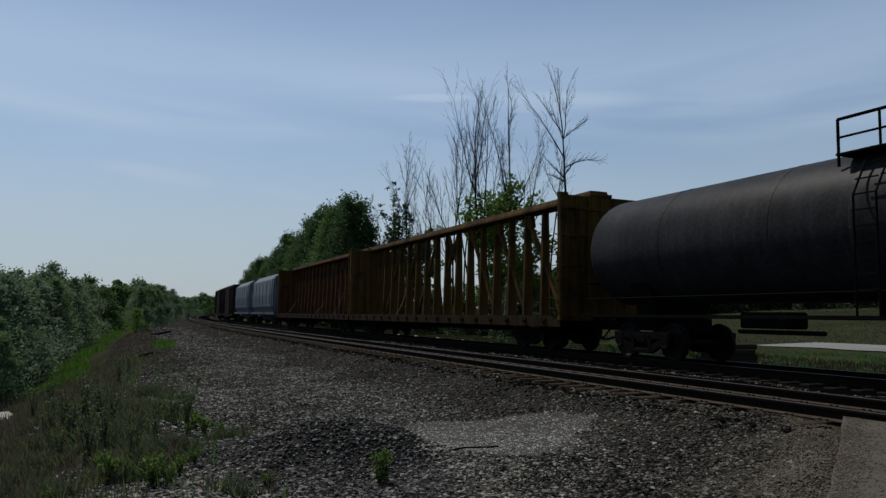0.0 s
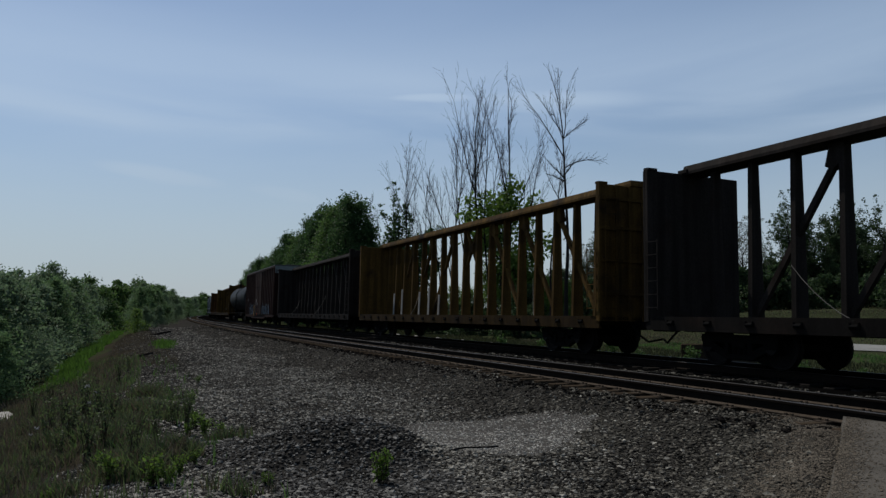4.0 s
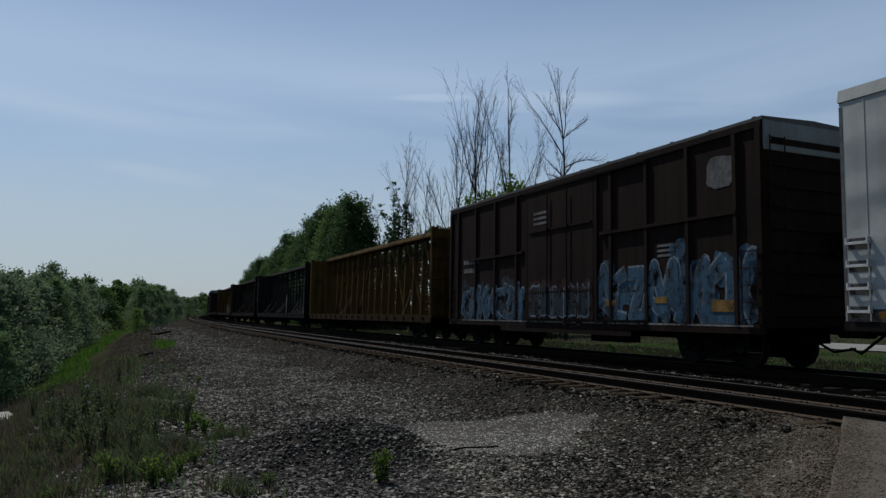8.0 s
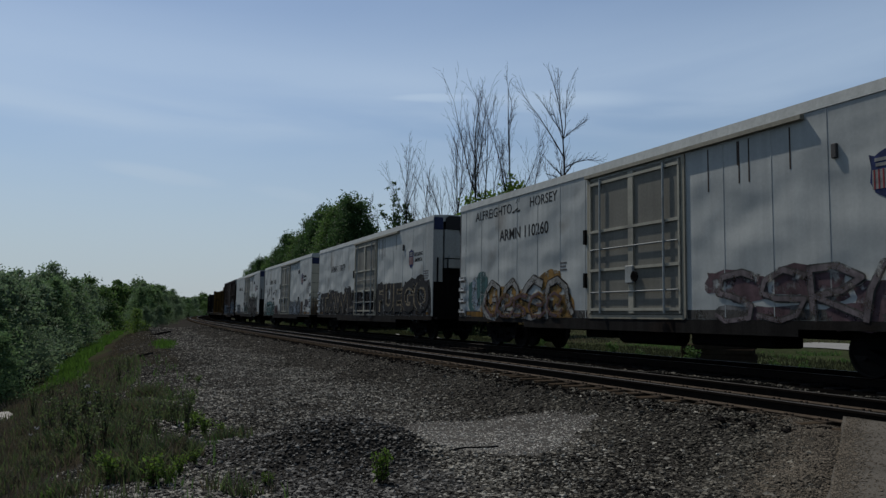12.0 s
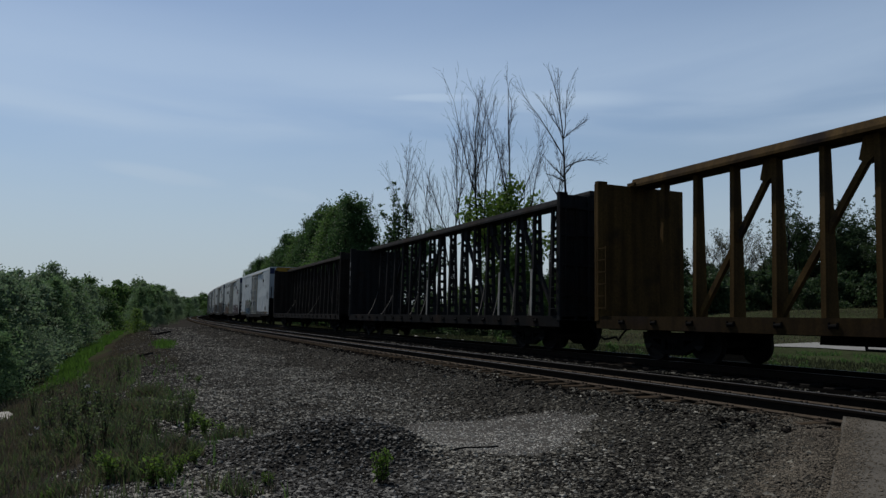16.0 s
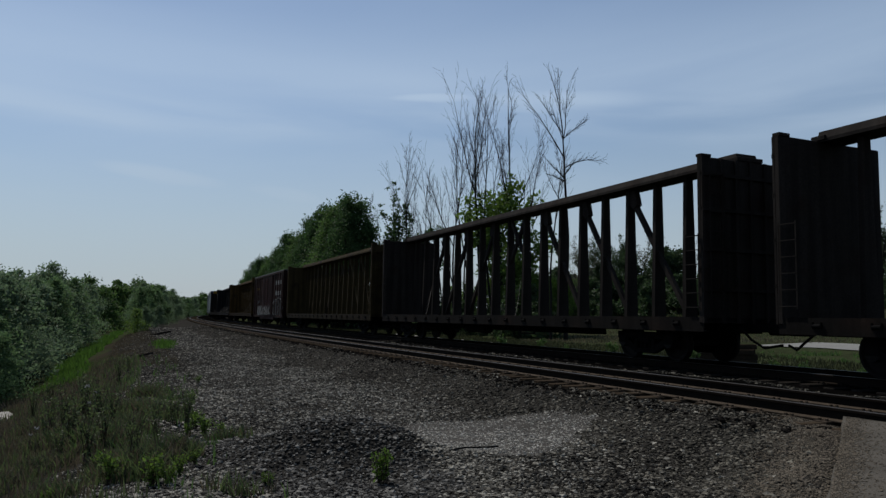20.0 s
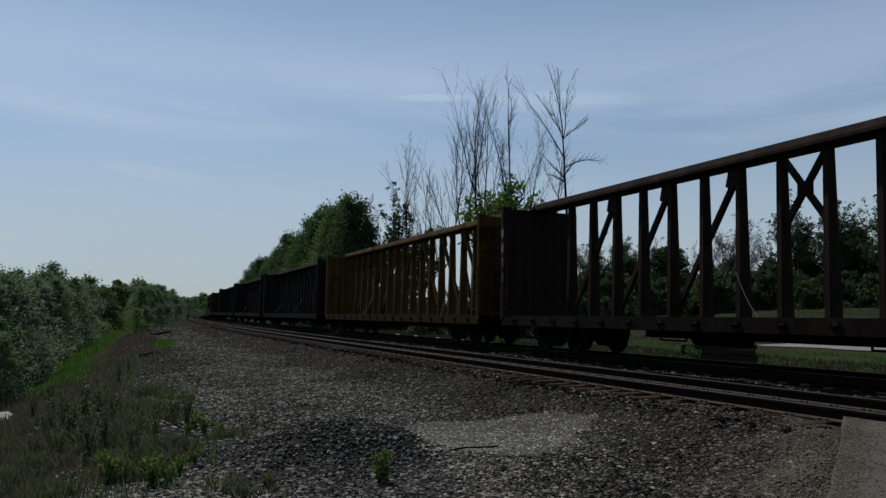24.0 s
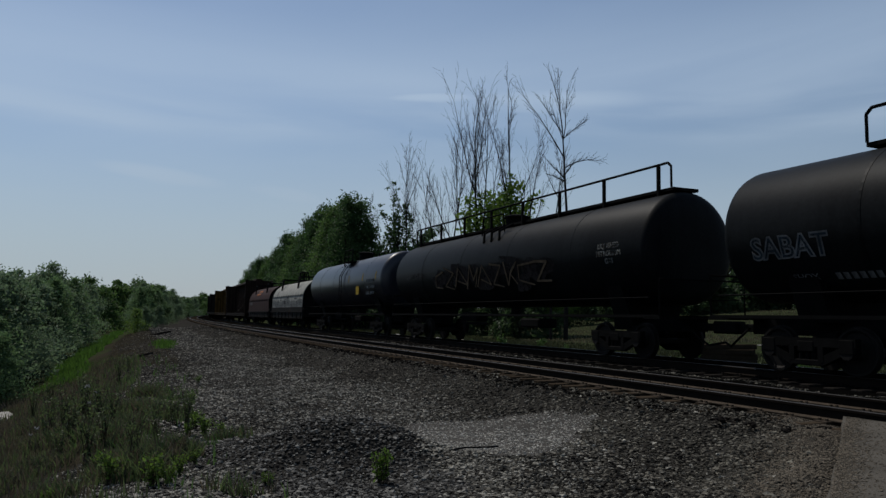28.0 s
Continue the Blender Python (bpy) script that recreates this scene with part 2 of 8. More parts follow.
def line_pose(s, off=0.0, z=0.0, cant=CANT):
    x, y, th = line_at(s, off)
    return Matrix.Translation((x, y, z)) @ Matrix.Rotation(-th, 4, "Z") @ Matrix.Rotation(cant, 4, "Y")


def to_line(X, Y):
    """Arrays: s and offset of places in the plan."""
    s = np.clip(np.array(Y, float), -850, 1050)
    for _ in range(12):
        th = np.interp(s, _s, _th)
        dx, dy = X - np.interp(s, _s, _x), Y - np.interp(s, _s, _y)
        along = dx * np.sin(th) + dy * np.cos(th)
        s = np.clip(s + along * 0.8, -890, 1090)
    th = np.interp(s, _s, _th)
    dx, dy = X - np.interp(s, _s, _x), Y - np.interp(s, _s, _y)
    return s, -(dx * np.cos(th) - dy * np.sin(th))


# ---- mesh helpers ----
class Shape:
    """Gathers faces for one mesh."""

    def __init__(self):
        self.v, self.f, self.smooth = [], [], False

    def box(self, x0, x1, y0, y1, z0, z1, c=0.0):
        b = len(self.v)
        if c <= 0:
            self.v += [(x, y, z) for z in (z0, z1) for y in (y0, y1) for x in (x0, x1)]
            self.f += [tuple(b + i for i in q) for q in ((0, 2, 3, 1), (4, 5, 7, 6), (0, 1, 5, 4), (2, 6, 7, 3), (0, 4, 6, 2), (1, 3, 7, 5))]
        else:
            c = min(c, (x1 - x0) / 3, (y1 - y0) / 3, (z1 - z0) / 3)
            bm = bmesh.new()
            bmesh.ops.create_cube(bm, size=1)
            for q in bm.verts:
                q.co = Vector(((x0, x1)[q.co.x > 0], (y0, y1)[q.co.y > 0], (z0, z1)[q.co.z > 0]))
            bmesh.ops.bevel(bm, geom=bm.edges[:], offset=c, segments=1, affect="EDGES")
            self.take(bm)
            bm.free()
        return self

    def take(self, bm, m=None):
        b = len(self.v)
        bm.verts.index_update()
        self.v += [tuple((m @ q.co) if m else q.co) for q in bm.verts]
        self.f += [tuple(b + q.index for q in f.verts) for f in bm.faces]
        return self

    def tube(self, p, q, r, r2=None, n=8, caps=True):
        p, q = Vector(p), Vector(q)
        r2 = r if r2 is None else r2
        d = (q - p).normalized()
        a = d.orthogonal().normalized()
        c = d.cross(a)
        b = len(self.v)
        for i in range(n):
            t = 2 * math.pi * i / n
            w = a * math.cos(t) + c * math.sin(t)
            self.v += [tuple(p + w * r), tuple(q + w * r2)]
        for i in range(n):
            j = (i + 1) % n
            self.f.append((b + 2 * i, b + 2 * j, b + 2 * j + 1, b + 2 * i + 1))
        if caps:
            self.f.append(tuple(b + 2 * i for i in reversed(range(n))))
            self.f.append(tuple(b + 2 * i + 1 for i in range(n)))
        return self

    def bar(self, p, q, w, h, up=(0, 0, 1)):
        """A square bar from p to q, w across and h along up."""
        p, q = Vector(p), Vector(q)
        d = (q - p).normalized()
        u = Vector(up)
        side = d.cross(u).normalized() * (w / 2)
        u = side.normalized().cross(d).normalized() * (h / 2)
        b = len(self.v)
        for e in (p, q):
            self.v += [tuple(e + side + u), tuple(e - side + u), tuple(e - side - u), tuple(e + side - u)]
        self.f += [tuple(b + i for i in t) for t in ((0, 1, 2, 3), (7, 6, 5, 4), (0, 4, 5, 1), (1, 5, 6, 2), (2, 6, 7, 3), (3, 7, 4, 0))]
        return self

    def pipe(self, pts, r, n=6):
        for a, b in zip(pts, pts[1:]):
            self.tube(a, b, r, n=n)
        return self

    def lathe(self, prof, axis="Y", n=32, centre=(0, 0, 0)):
        """Turns (along, radius) pairs about an axis."""
        b = len(self.v)
        for a, r in prof:
            for i in range(n):
                t = 2 * math.pi * i / n
                c, s = r * math.cos(t), r * math.sin(t)
                p = (c, a, s) if axis == "Y" else (a, c, s) if axis == "X" else (c, s, a)
                self.v.append(tuple(p[k] + centre[k] for k in range(3)))
        for k in range(len(prof) - 1):
            for i in range(n):
                j = (i + 1) % n
                self.f.append((b + k * n + i, b + k * n + j, b + (k + 1) * n + j, b + (k + 1) * n + i))
        self.f.append(tuple(b + i for i in range(n)))
        self.f.append(tuple(b + (len(prof) - 1) * n + i for i in reversed(range(n))))
        return self

    def sweep(self, prof, y0, y1):
        """A closed (x, z) outline drawn along y."""
        b, n = len(self.v), len(prof)
        self.v += [(x, y0, z) for x, z in prof] + [(x, y1, z) for x, z in prof]
        for i in range(n):
            j = (i + 1) % n
            self.f.append((b + i, b + j, b + n + j, b + n + i))
        self.f.append(tuple(b + i for i in reversed(range(n))))
        self.f.append(tuple(b + n + i for i in range(n)))
        return self

    def mesh(self, name, material):
        me = bpy.data.meshes.new(name)
        me.from_pydata(self.v, [], self.f)
        if material:
            me.materials.append(material)
        bm = bmesh.new()
        bm.from_mesh(me)
        bmesh.ops.recalc_face_normals(bm, faces=bm.faces[:])
        bm.to_mesh(me)
        bm.free()
        if self.smooth:
            me.polygons.foreach_set("use_smooth", [True] * len(me.polygons))
            me.set_sharp_from_angle(angle=radians(35))
        me.update()
        return me


def part(name, shape, material, parent=None, label="", color=None):
    """Links a shape as one mesh object under a thing or a part."""
    ob = new(name, shape if isinstance(shape, bpy.types.Mesh) else shape.mesh(name, material))
    if parent is not None:
        ob.parent = parent
    if color:
        ob.color = (*color, 1)
    if label:
        tagged(ob, label)
    return ob


# ---- ground ----
ROAD_P, ROAD_D = np.array((8.53, 6.59)), np.array((0.811, 0.585))     # left edge of the crossing road


def road_coords(X, Y):
    """Distance along the road and to the right of its left edge."""
    dx, dy = X - ROAD_P[0], Y - ROAD_P[1]
    return dx * ROAD_D[0] + dy * ROAD_D[1], dx * ROAD_D[1] - dy * ROAD_D[0]


def smooth(a, b, v):
    t = np.clip((v - a) / (b - a), 0, 1)
    return t * t * (3 - 2 * t)


def bank_edge(s):
    """Offset at which the gravel strip ends and the bank begins."""
    return 12.9 - 0.5 * smooth(9, 30, s) - 1.5 * smooth(45, 85, s)


def height(X, Y):
    """Ground height over the plan."""
    X, Y = np.asarray(X, float), np.asarray(Y, float)
    s, off = to_line(X, Y)
    z = np.interp(off, [-400, -62, -42, -26, -9, -4.6, -2.3, 1.7, 2.1, 3.0, 3.35, 3.7, 4.44, 5.2, 5.7, 5.95, 6.35, 7.6, 9.5, 12.0],
                  [1.8, 1.5, 0.7, -0.75, -0.85, -0.80, -0.26, -0.25, -0.26, -0.11, -0.07, -0.25, -0.23, -0.215, -0.21, -0.24, -0.34, -0.60, -0.60, -0.52])
    # embankment falls away to the ditch beyond the working strip
    edge = bank_edge(s)
    fall = smooth(0, 4.8, off - edge) * smooth(4.5, 9.0, s)
    z = z - 1.15 * fall - 0.25 * smooth(10, 80, off)
    # heap of spare ballast
    h1 = np.exp(-(((X - 2.85) / 1.0) ** 2 + ((Y - 9.3) / 0.8) ** 2) ** 1.3)
    h2 = np.exp(-(((X - 1.75) / 0.9) ** 2 + ((Y - 10.0) / 0.8) ** 2) ** 1.2)
    z = z + 0.47 * h1 + 0.16 * h2
    # second low windrow along the shoulder
    z = z + 0.13 * np.exp(-((off - 9.6 - 0.4 * np.sin(s * 0.35)) / 0.9) ** 2) * smooth(11, 15, s) * (1 - smooth(34, 50, s))
    a, r = road_coords(X, Y)
    road = smooth(-1.6, -0.05, r) * (1 - smooth(7.2, 8.4, r)) * smooth(5.0, 5.6, off)
    zr = np.interp(off, [-60, -12, -3, 1, 6.5, 14], [-0.85, -0.8, -0.24, -0.24, -0.11, -0.26]) - 0.06
    return z * (1 - road) + zr * road


def pale_patch(X, Y):
    """Where finer pale gravel lies between the heap and the track."""
    w = 0.07 * np.sin(3.1 * X + 1.2) + 0.06 * np.sin(4.3 * Y) + 0.05 * np.sin(9 * X + 7 * Y)
    near = 1 - smooth(0.72, 1.06, ((X - 5.1) / 1.95) ** 2 + ((Y - 10.25) / 1.7) ** 2 + w)
    s, off = to_line(X, Y)
    dusty = 0.4 * np.exp(-((off - 9.8 - 0.5 * np.sin(s * 0.35)) / 1.1) ** 2) * smooth(11, 15, s) * (1 - smooth(24, 38, s))
    return np.maximum(near, dusty)


def heap_part(X, Y):
    """Share of fresh dark rock: one on the heap, none beyond its foot."""
    e1 = ((X - 2.5) / 1.15) ** 2 + ((Y - 8.3) / 1.95) ** 2
    e2 = ((X - 1.75) / 1.1) ** 2 + ((Y - 9.9) / 1.1) ** 2
    return 1 - smooth(0.75, 1.25, np.minimum(e1, e2) + 0.2 * np.sin(4 * X + 3 * Y))


def bumps(X, Y):
    out = np.zeros(X.shape)
    for i, (f, a) in enumerate(((0.35, 0.05), (0.9, 0.03), (2.3, 0.018), (5.1, 0.010))):
        out += a * np.sin(f * X + 1.3 * i + 1.7 * np.sin(f * 0.7 * Y + i)) * np.sin(f * 1.1 * Y + 0.6 * i + 1.1 * np.sin(f * 0.6 * X))
    return out


def ground():
    n, B, A = 430, 6.9, 3.1
    u = np.linspace(-1, 1, n)
    gx, gy = 4.5 + A * np.sinh(B * u), 13.0 + A * np.sinh(B * u)
    X, Y = np.meshgrid(gx, gy)
    Z = height(X, Y)
    s, off = to_line(X, Y)
    track = (off > -2.6) & (off < 6.0)
    a, r = road_coords(X, Y)
    calm = np.where(track | ((r > -1) & (r < 8.5)), 0.15, 1.0)
    calm = np.where((off < -17) & (off > -23.2) & (s < 165), 0.15, calm)
    Z = Z + bumps(X, Y) * calm
    v = np.stack([X.ravel(), Y.ravel(), Z.ravel()], 1)
    i = np.arange(n * n).reshape(n, n)
    f = np.stack([i[:-1, :-1].ravel(), i[:-1, 1:].ravel(), i[1:, 1:].ravel(), i[1:, :-1].ravel()], 1)
    me = bpy.data.meshes.new("ground")
    me.from_pydata(v, [], f.tolist())
    me.materials.append(M["ballast"])
    me.materials.append(M["grassland"])
    me.materials.append(M["gravel"])
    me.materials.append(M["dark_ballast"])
    me.materials.append(M["dirt"])
    fc = v[f].mean(1)
    s, off = to_line(fc[:, 0], fc[:, 1])
    wob = 0.5 * np.sin(fc[:, 1] * 0.8) + 0.4 * np.sin(fc[:, 1] * 2.1 + fc[:, 0])
    green = ((off > bank_edge(s) + 1.0 + wob) & (s > 6)) | (off < -5.2 + 0.4 * wob)
    # zone of both tracks, coloured near-black
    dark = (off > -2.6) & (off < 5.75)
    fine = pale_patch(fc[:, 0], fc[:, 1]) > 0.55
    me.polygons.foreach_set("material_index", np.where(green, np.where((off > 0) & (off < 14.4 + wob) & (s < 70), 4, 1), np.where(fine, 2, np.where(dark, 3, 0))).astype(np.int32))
    me.polygons.foreach_set("use_smooth", [True] * len(f))
    me.update()
    tagged(new("ground", me), "grey ballast strip running into grassy land beside the railway", "ground", kind="structure")


def road():
    """The near half of the crossing road, up to the first rail."""
    sh = Shape()
    across, n = np.linspace(0.0, 7.3, 12), 40
    for j, r in enumerate(across):
        end = (OFF0 - 5.32 - ROAD_P[0] - r * ROAD_D[1]) / ROAD_D[0]
        for i in range(n):
            a = end - 14.0 * i / (n - 1)
            rr = r + (0.025 * math.sin(a * 1.9) + 0.02 * math.sin(a * 4.3) if j == 0 else 0)
            x, y = ROAD_P[0] + a * ROAD_D[0] + rr * ROAD_D[1], ROAD_P[1] + a * ROAD_D[1] - rr * ROAD_D[0]
            sh.v.append((x, y, float(np.interp(OFF0 - x, [5.3, 6.5, 14], [-0.065, -0.10, -0.26])) + 0.015))
    for j in range(len(across) - 1):
        for i in range(n - 1):
            sh.f.append((j * n + i, j * n + i + 1, (j + 1) * n + i + 1, (j + 1) * n + i))
    b = len(sh.v)
    sh.v += [(x - 0.05, y + 0.05, z - 0.3) for x, y, z in sh.v[:n]]
    sh.f += [(i, i + 1, b + i + 1, b + i) for i in range(n - 1)]
    tagged(part("road", sh, M["asphalt"]), "worn grey asphalt road crossing the tracks at a slant", "road", kind="structure")


def side_road():
    """Pale gravel road beside the line, beyond the train."""
    sh = Shape()
    ss = np.arange(-80, 31.0, 1.0)
    rng = np.random.default_rng(9)
    for s in ss:
        for o in (-17.9 + 0.25 * math.sin(s * 0.7) + rng.normal(0, 0.25), -20.0, -22.6 + rng.normal(0, 0.15)):
            x, y, th = line_at(s, o)
            sh.v.append((x, y, float(height(np.array([x]), np.array([y]))[0]) + 0.05))
    for i in range(len(ss) - 1):
        for j in range(2):
            sh.f.append((i * 3 + j, i * 3 + j + 1, i * 3 + j + 4, i * 3 + j + 3))
    sh.smooth = True
    tagged(part("side_road", sh, M["pale_gravel"]), "pale gravel road running beside the railway", "road", kind="structure")


# ---- tracks ----
RAIL = [(-0.075, -0.172), (0.075, -0.172), (0.075, -0.16), (0.012, -0.14), (0.012, -0.045), (0.037, -0.035), (0.037, -0.004), (0.028, 0.0),
        (-0.028, 0.0), (-0.037, -0.004), (-0.037, -0.035), (-0.012, -0.045), (-0.012, -0.14), (-0.075, -0.16)]


def track(base, z, cant, label):
    top = new("railway_track")
    tagged(top, label, "railway track", kind="structure")
    ss = np.concatenate([np.arange(-120, -10, 5.0), np.arange(-10, 60, 1.5), np.arange(60, 560, 5.0)])
    for g in (-0.755, 0.755):
        sh, n = Shape(), len(RAIL)
        for s in ss:
            m = line_pose(s, base, z, cant)
            sh.v += [tuple(m @ Vector((g + x, 0, zz))) for x, zz in RAIL]
        for i in range(len(ss) - 1):
            for k in range(n):
                k2 = (k + 1) % n
                sh.f.append((i * n + k, i * n + k2, (i + 1) * n + k2, (i + 1) * n + k))
        ob = part("rail", sh, M["rail"], top, "rusty steel rail with a worn bright head")
        ob.data.materials.append(M["railhead"])
        ob.data.materials.append(M["rust"])
        for i, p in enumerate(ob.data.polygons):
            if i % n in (6, 7, 8):
                p.material_index = 1
            elif base and i % n in (1, 2, 12, 13):
                p.material_index = 2
    # sleepers, with steel plates under the rails; the far track's are coloured darker, for the shade under the train
    tie = Shape().box(-1.3, 1.3, -0.115, 0.115, -0.36, -0.182, 0.012).mesh("tie", M["tie" if base else "old_tie"])
    plate = Shape()
    for g in (-0.755, 0.755):
        plate.box(g - 0.18, g + 0.18, -0.1, 0.1, -0.186, -0.172)
        for dx in (-0.11, 0.11):
            for dy in (-0.05, 0.05):
                plate.box(g + dx - 0.015, g + dx + 0.015, dy - 0.015, dy + 0.015, -0.172, -0.14)
    plate = plate.mesh("tie_plate", M["rust" if base else "iron"])
    rng = random.Random(int(base * 10) + 3)
    s = -12.0
    while s < 62:
        o = part("tie", tie, None, top)
        o.matrix_basis = line_pose(s, base, z + rng.uniform(-0.015, 0.008), cant) @ pose(rng.uniform(-0.05, 0.05), 0, 0, 0, 0, rng.uniform(-1.5, 1.5))
        q = part("tie_plate", plate, None, top)
        q.matrix_basis = line_pose(s, base, z, cant)
        s += 0.52
    sh = Shape()
    while s < 330:
        m = line_pose(s, base, z, cant)
        b = len(sh.v)
        sh.box(-1.3, 1.3, -0.115, 0.115, -0.36, -0.182)
        sh.v[b:] = [tuple(m @ Vector(p)) for p in sh.v[b:]]
        s += 0.52
    tagged(part("far_ties", sh, M["tie"], top), kind="stuff")


# ---- train: common parts ----
def wheelset_mesh():
    sh = Shape()
    for g in (-0.755, 0.755):
        k = 1 if g > 0 else -1
        prof = [(g - k * 0.075, 0.12), (g - k * 0.075, 0.47), (g - k * 0.045, 0.482), (g - k * 0.035, 0.457), (g + k * 0.065, 0.450), (g + k * 0.065, 0.40), (g + k * 0.02, 0.36), (g + k * 0.02, 0.16), (g + k * 0.08, 0.12)]
        sh.lathe(prof, "X", 24)
    sh.tube((-1.02, 0, 0), (1.02, 0, 0), 0.075, n=10)
    for g in (-1.0, 1.0):
        sh.tube((g - 0.09, 0, 0), (g + 0.09, 0, 0), 0.15, n=10)
    sh.smooth = True
    return sh.mesh("wheelset", M["wheel"])


WHEELSET = wheelset_mesh()
SIDE_FRAME = {}
for _g in (-1, 1):
    _sh = Shape()
    _x0, _x1 = sorted((_g * 0.93, _g * 1.09))
    _sh.bar((_g * 1.01, -1.08, 0.62), (_g * 1.01, 1.08, 0.62), 0.16, 0.17)
    for _k in (-1, 1):
        _sh.bar((_g * 1.01, _k * 1.0, 0.56), (_g * 1.01, _k * 0.30, 0.24), 0.15, 0.16)
        _sh.box(_x0, _x1, _k * 0.33 - 0.06, _k * 0.33 + 0.06, 0.24, 0.6)
        _sh.box(_x0 - 0.01, _x1 + 0.01, _k * 0.89 - 0.17, _k * 0.89 + 0.17, 0.40, 0.70, 0.03)
    _sh.box(_x0, _x1, -0.36, 0.36, 0.17, 0.29, 0.02)
    for _k in (-0.15, 0.0, 0.15):
        _sh.tube((_g * 1.01, _k, 0.28), (_g * 1.01, _k, 0.54), 0.06, n=8)
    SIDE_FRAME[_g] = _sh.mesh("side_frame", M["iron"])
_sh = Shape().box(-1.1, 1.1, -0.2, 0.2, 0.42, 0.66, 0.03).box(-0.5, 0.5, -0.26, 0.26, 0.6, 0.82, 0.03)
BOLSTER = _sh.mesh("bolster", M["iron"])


def trucks(car, half, gap=1.78):
    """Two four-wheeled trucks, half metres from the car's middle."""
    for y in (-half, half):
        t = part("truck", BOLSTER, None, car, "black cast steel truck")
        t.location = (0, y, 0)
        for g in (-1, 1):
            part("side_frame", SIDE_FRAME[g], None, t)
        for k in (-gap / 2, gap / 2):
            w = part("wheelset", WHEELSET, None, t)
            w.location = (0, k, 0.457)


def couplers(car, end):
    """Coupler, hose and cut lever at both ends; end: half length of the body."""
    for k in (-1, 1):
        sh = Shape().box(-0.09, 0.09, *sorted((k * (end - 0.3), k * (end + 0.62))), 0.76, 0.94, 0.02)
        sh.box(-0.17, 0.17, *sorted((k * (end + 0.55), k * (end + 0.98))), 0.70, 1.0, 0.05)
        part("coupler", sh, M["iron"], car)
        h = Shape().pipe([(-0.35, k * (end - 0.02), 0.85), (-0.38, k * (end + 0.3), 0.6), (-0.3, k * (end + 0.6), 0.42), (-0.12, k * (end + 0.95), 0.5)], 0.028)
        part("brake_hose", h, M["iron"], car)


def ladder(car, x, y, z0, z1, color, along="Y", w=0.42, n=6, material="paint"):
    sh = Shape()
    for i in range(n):
        z = z0 + (z1 - z0) * i / max(1, n - 1)
        if along == "Y":
            sh.bar((x, y - w / 2, z), (x, y + w / 2, z), 0.022, 0.022)
        else:
            sh.bar((x - w / 2, y, z), (x + w / 2, y, z), 0.022, 0.022)
    for e in (-w / 2, w / 2):
        if along == "Y":
            sh.bar((x, y + e, z0 - 0.05), (x, y + e, z1 + 0.05), 0.03, 0.012, (1, 0, 0))
        else:
            sh.bar((x + e, y, z0 - 0.05), (x + e, y, z1 + 0.05), 0.03, 0.012, (0, 1, 0))
    return part("ladder", sh, M[material], car, color=color)


def car_root(name, label, category, group=""):
    ob = new(name)
    ob.empty_display_size = 0.5
    return tagged(ob, label, category, group)


TRAIN = []


def put(car, front, rear):
    """Notes the car's middle on the line at the start."""
    car.scale = (1.0, 1.0, 1.013)
    TRAIN.append((car, (front + rear) / 2))
    return car


# ---- centerbeam lumber cars ----
def gusset_plate(a, b):
    """The slanting plate that ties a diagonal's head to its post."""
    sh = Shape()
    k = 1 if b > a else -1
    for x in (-0.085, 0.085):
        sh.v += [(x, a, 4.67), (x, a + k * 0.30, 4.67), (x, a + k * 0.42, 4.22), (x, a + k * 0.24, 4.12), (x, a, 4.30)]
    sh.f += [(0, 1, 2, 3, 4), (9, 8, 7, 6, 5)] + [(i, (i + 1) % 5, 5 + (i + 1) % 5, 5 + i) for i in range(5)]
    return sh


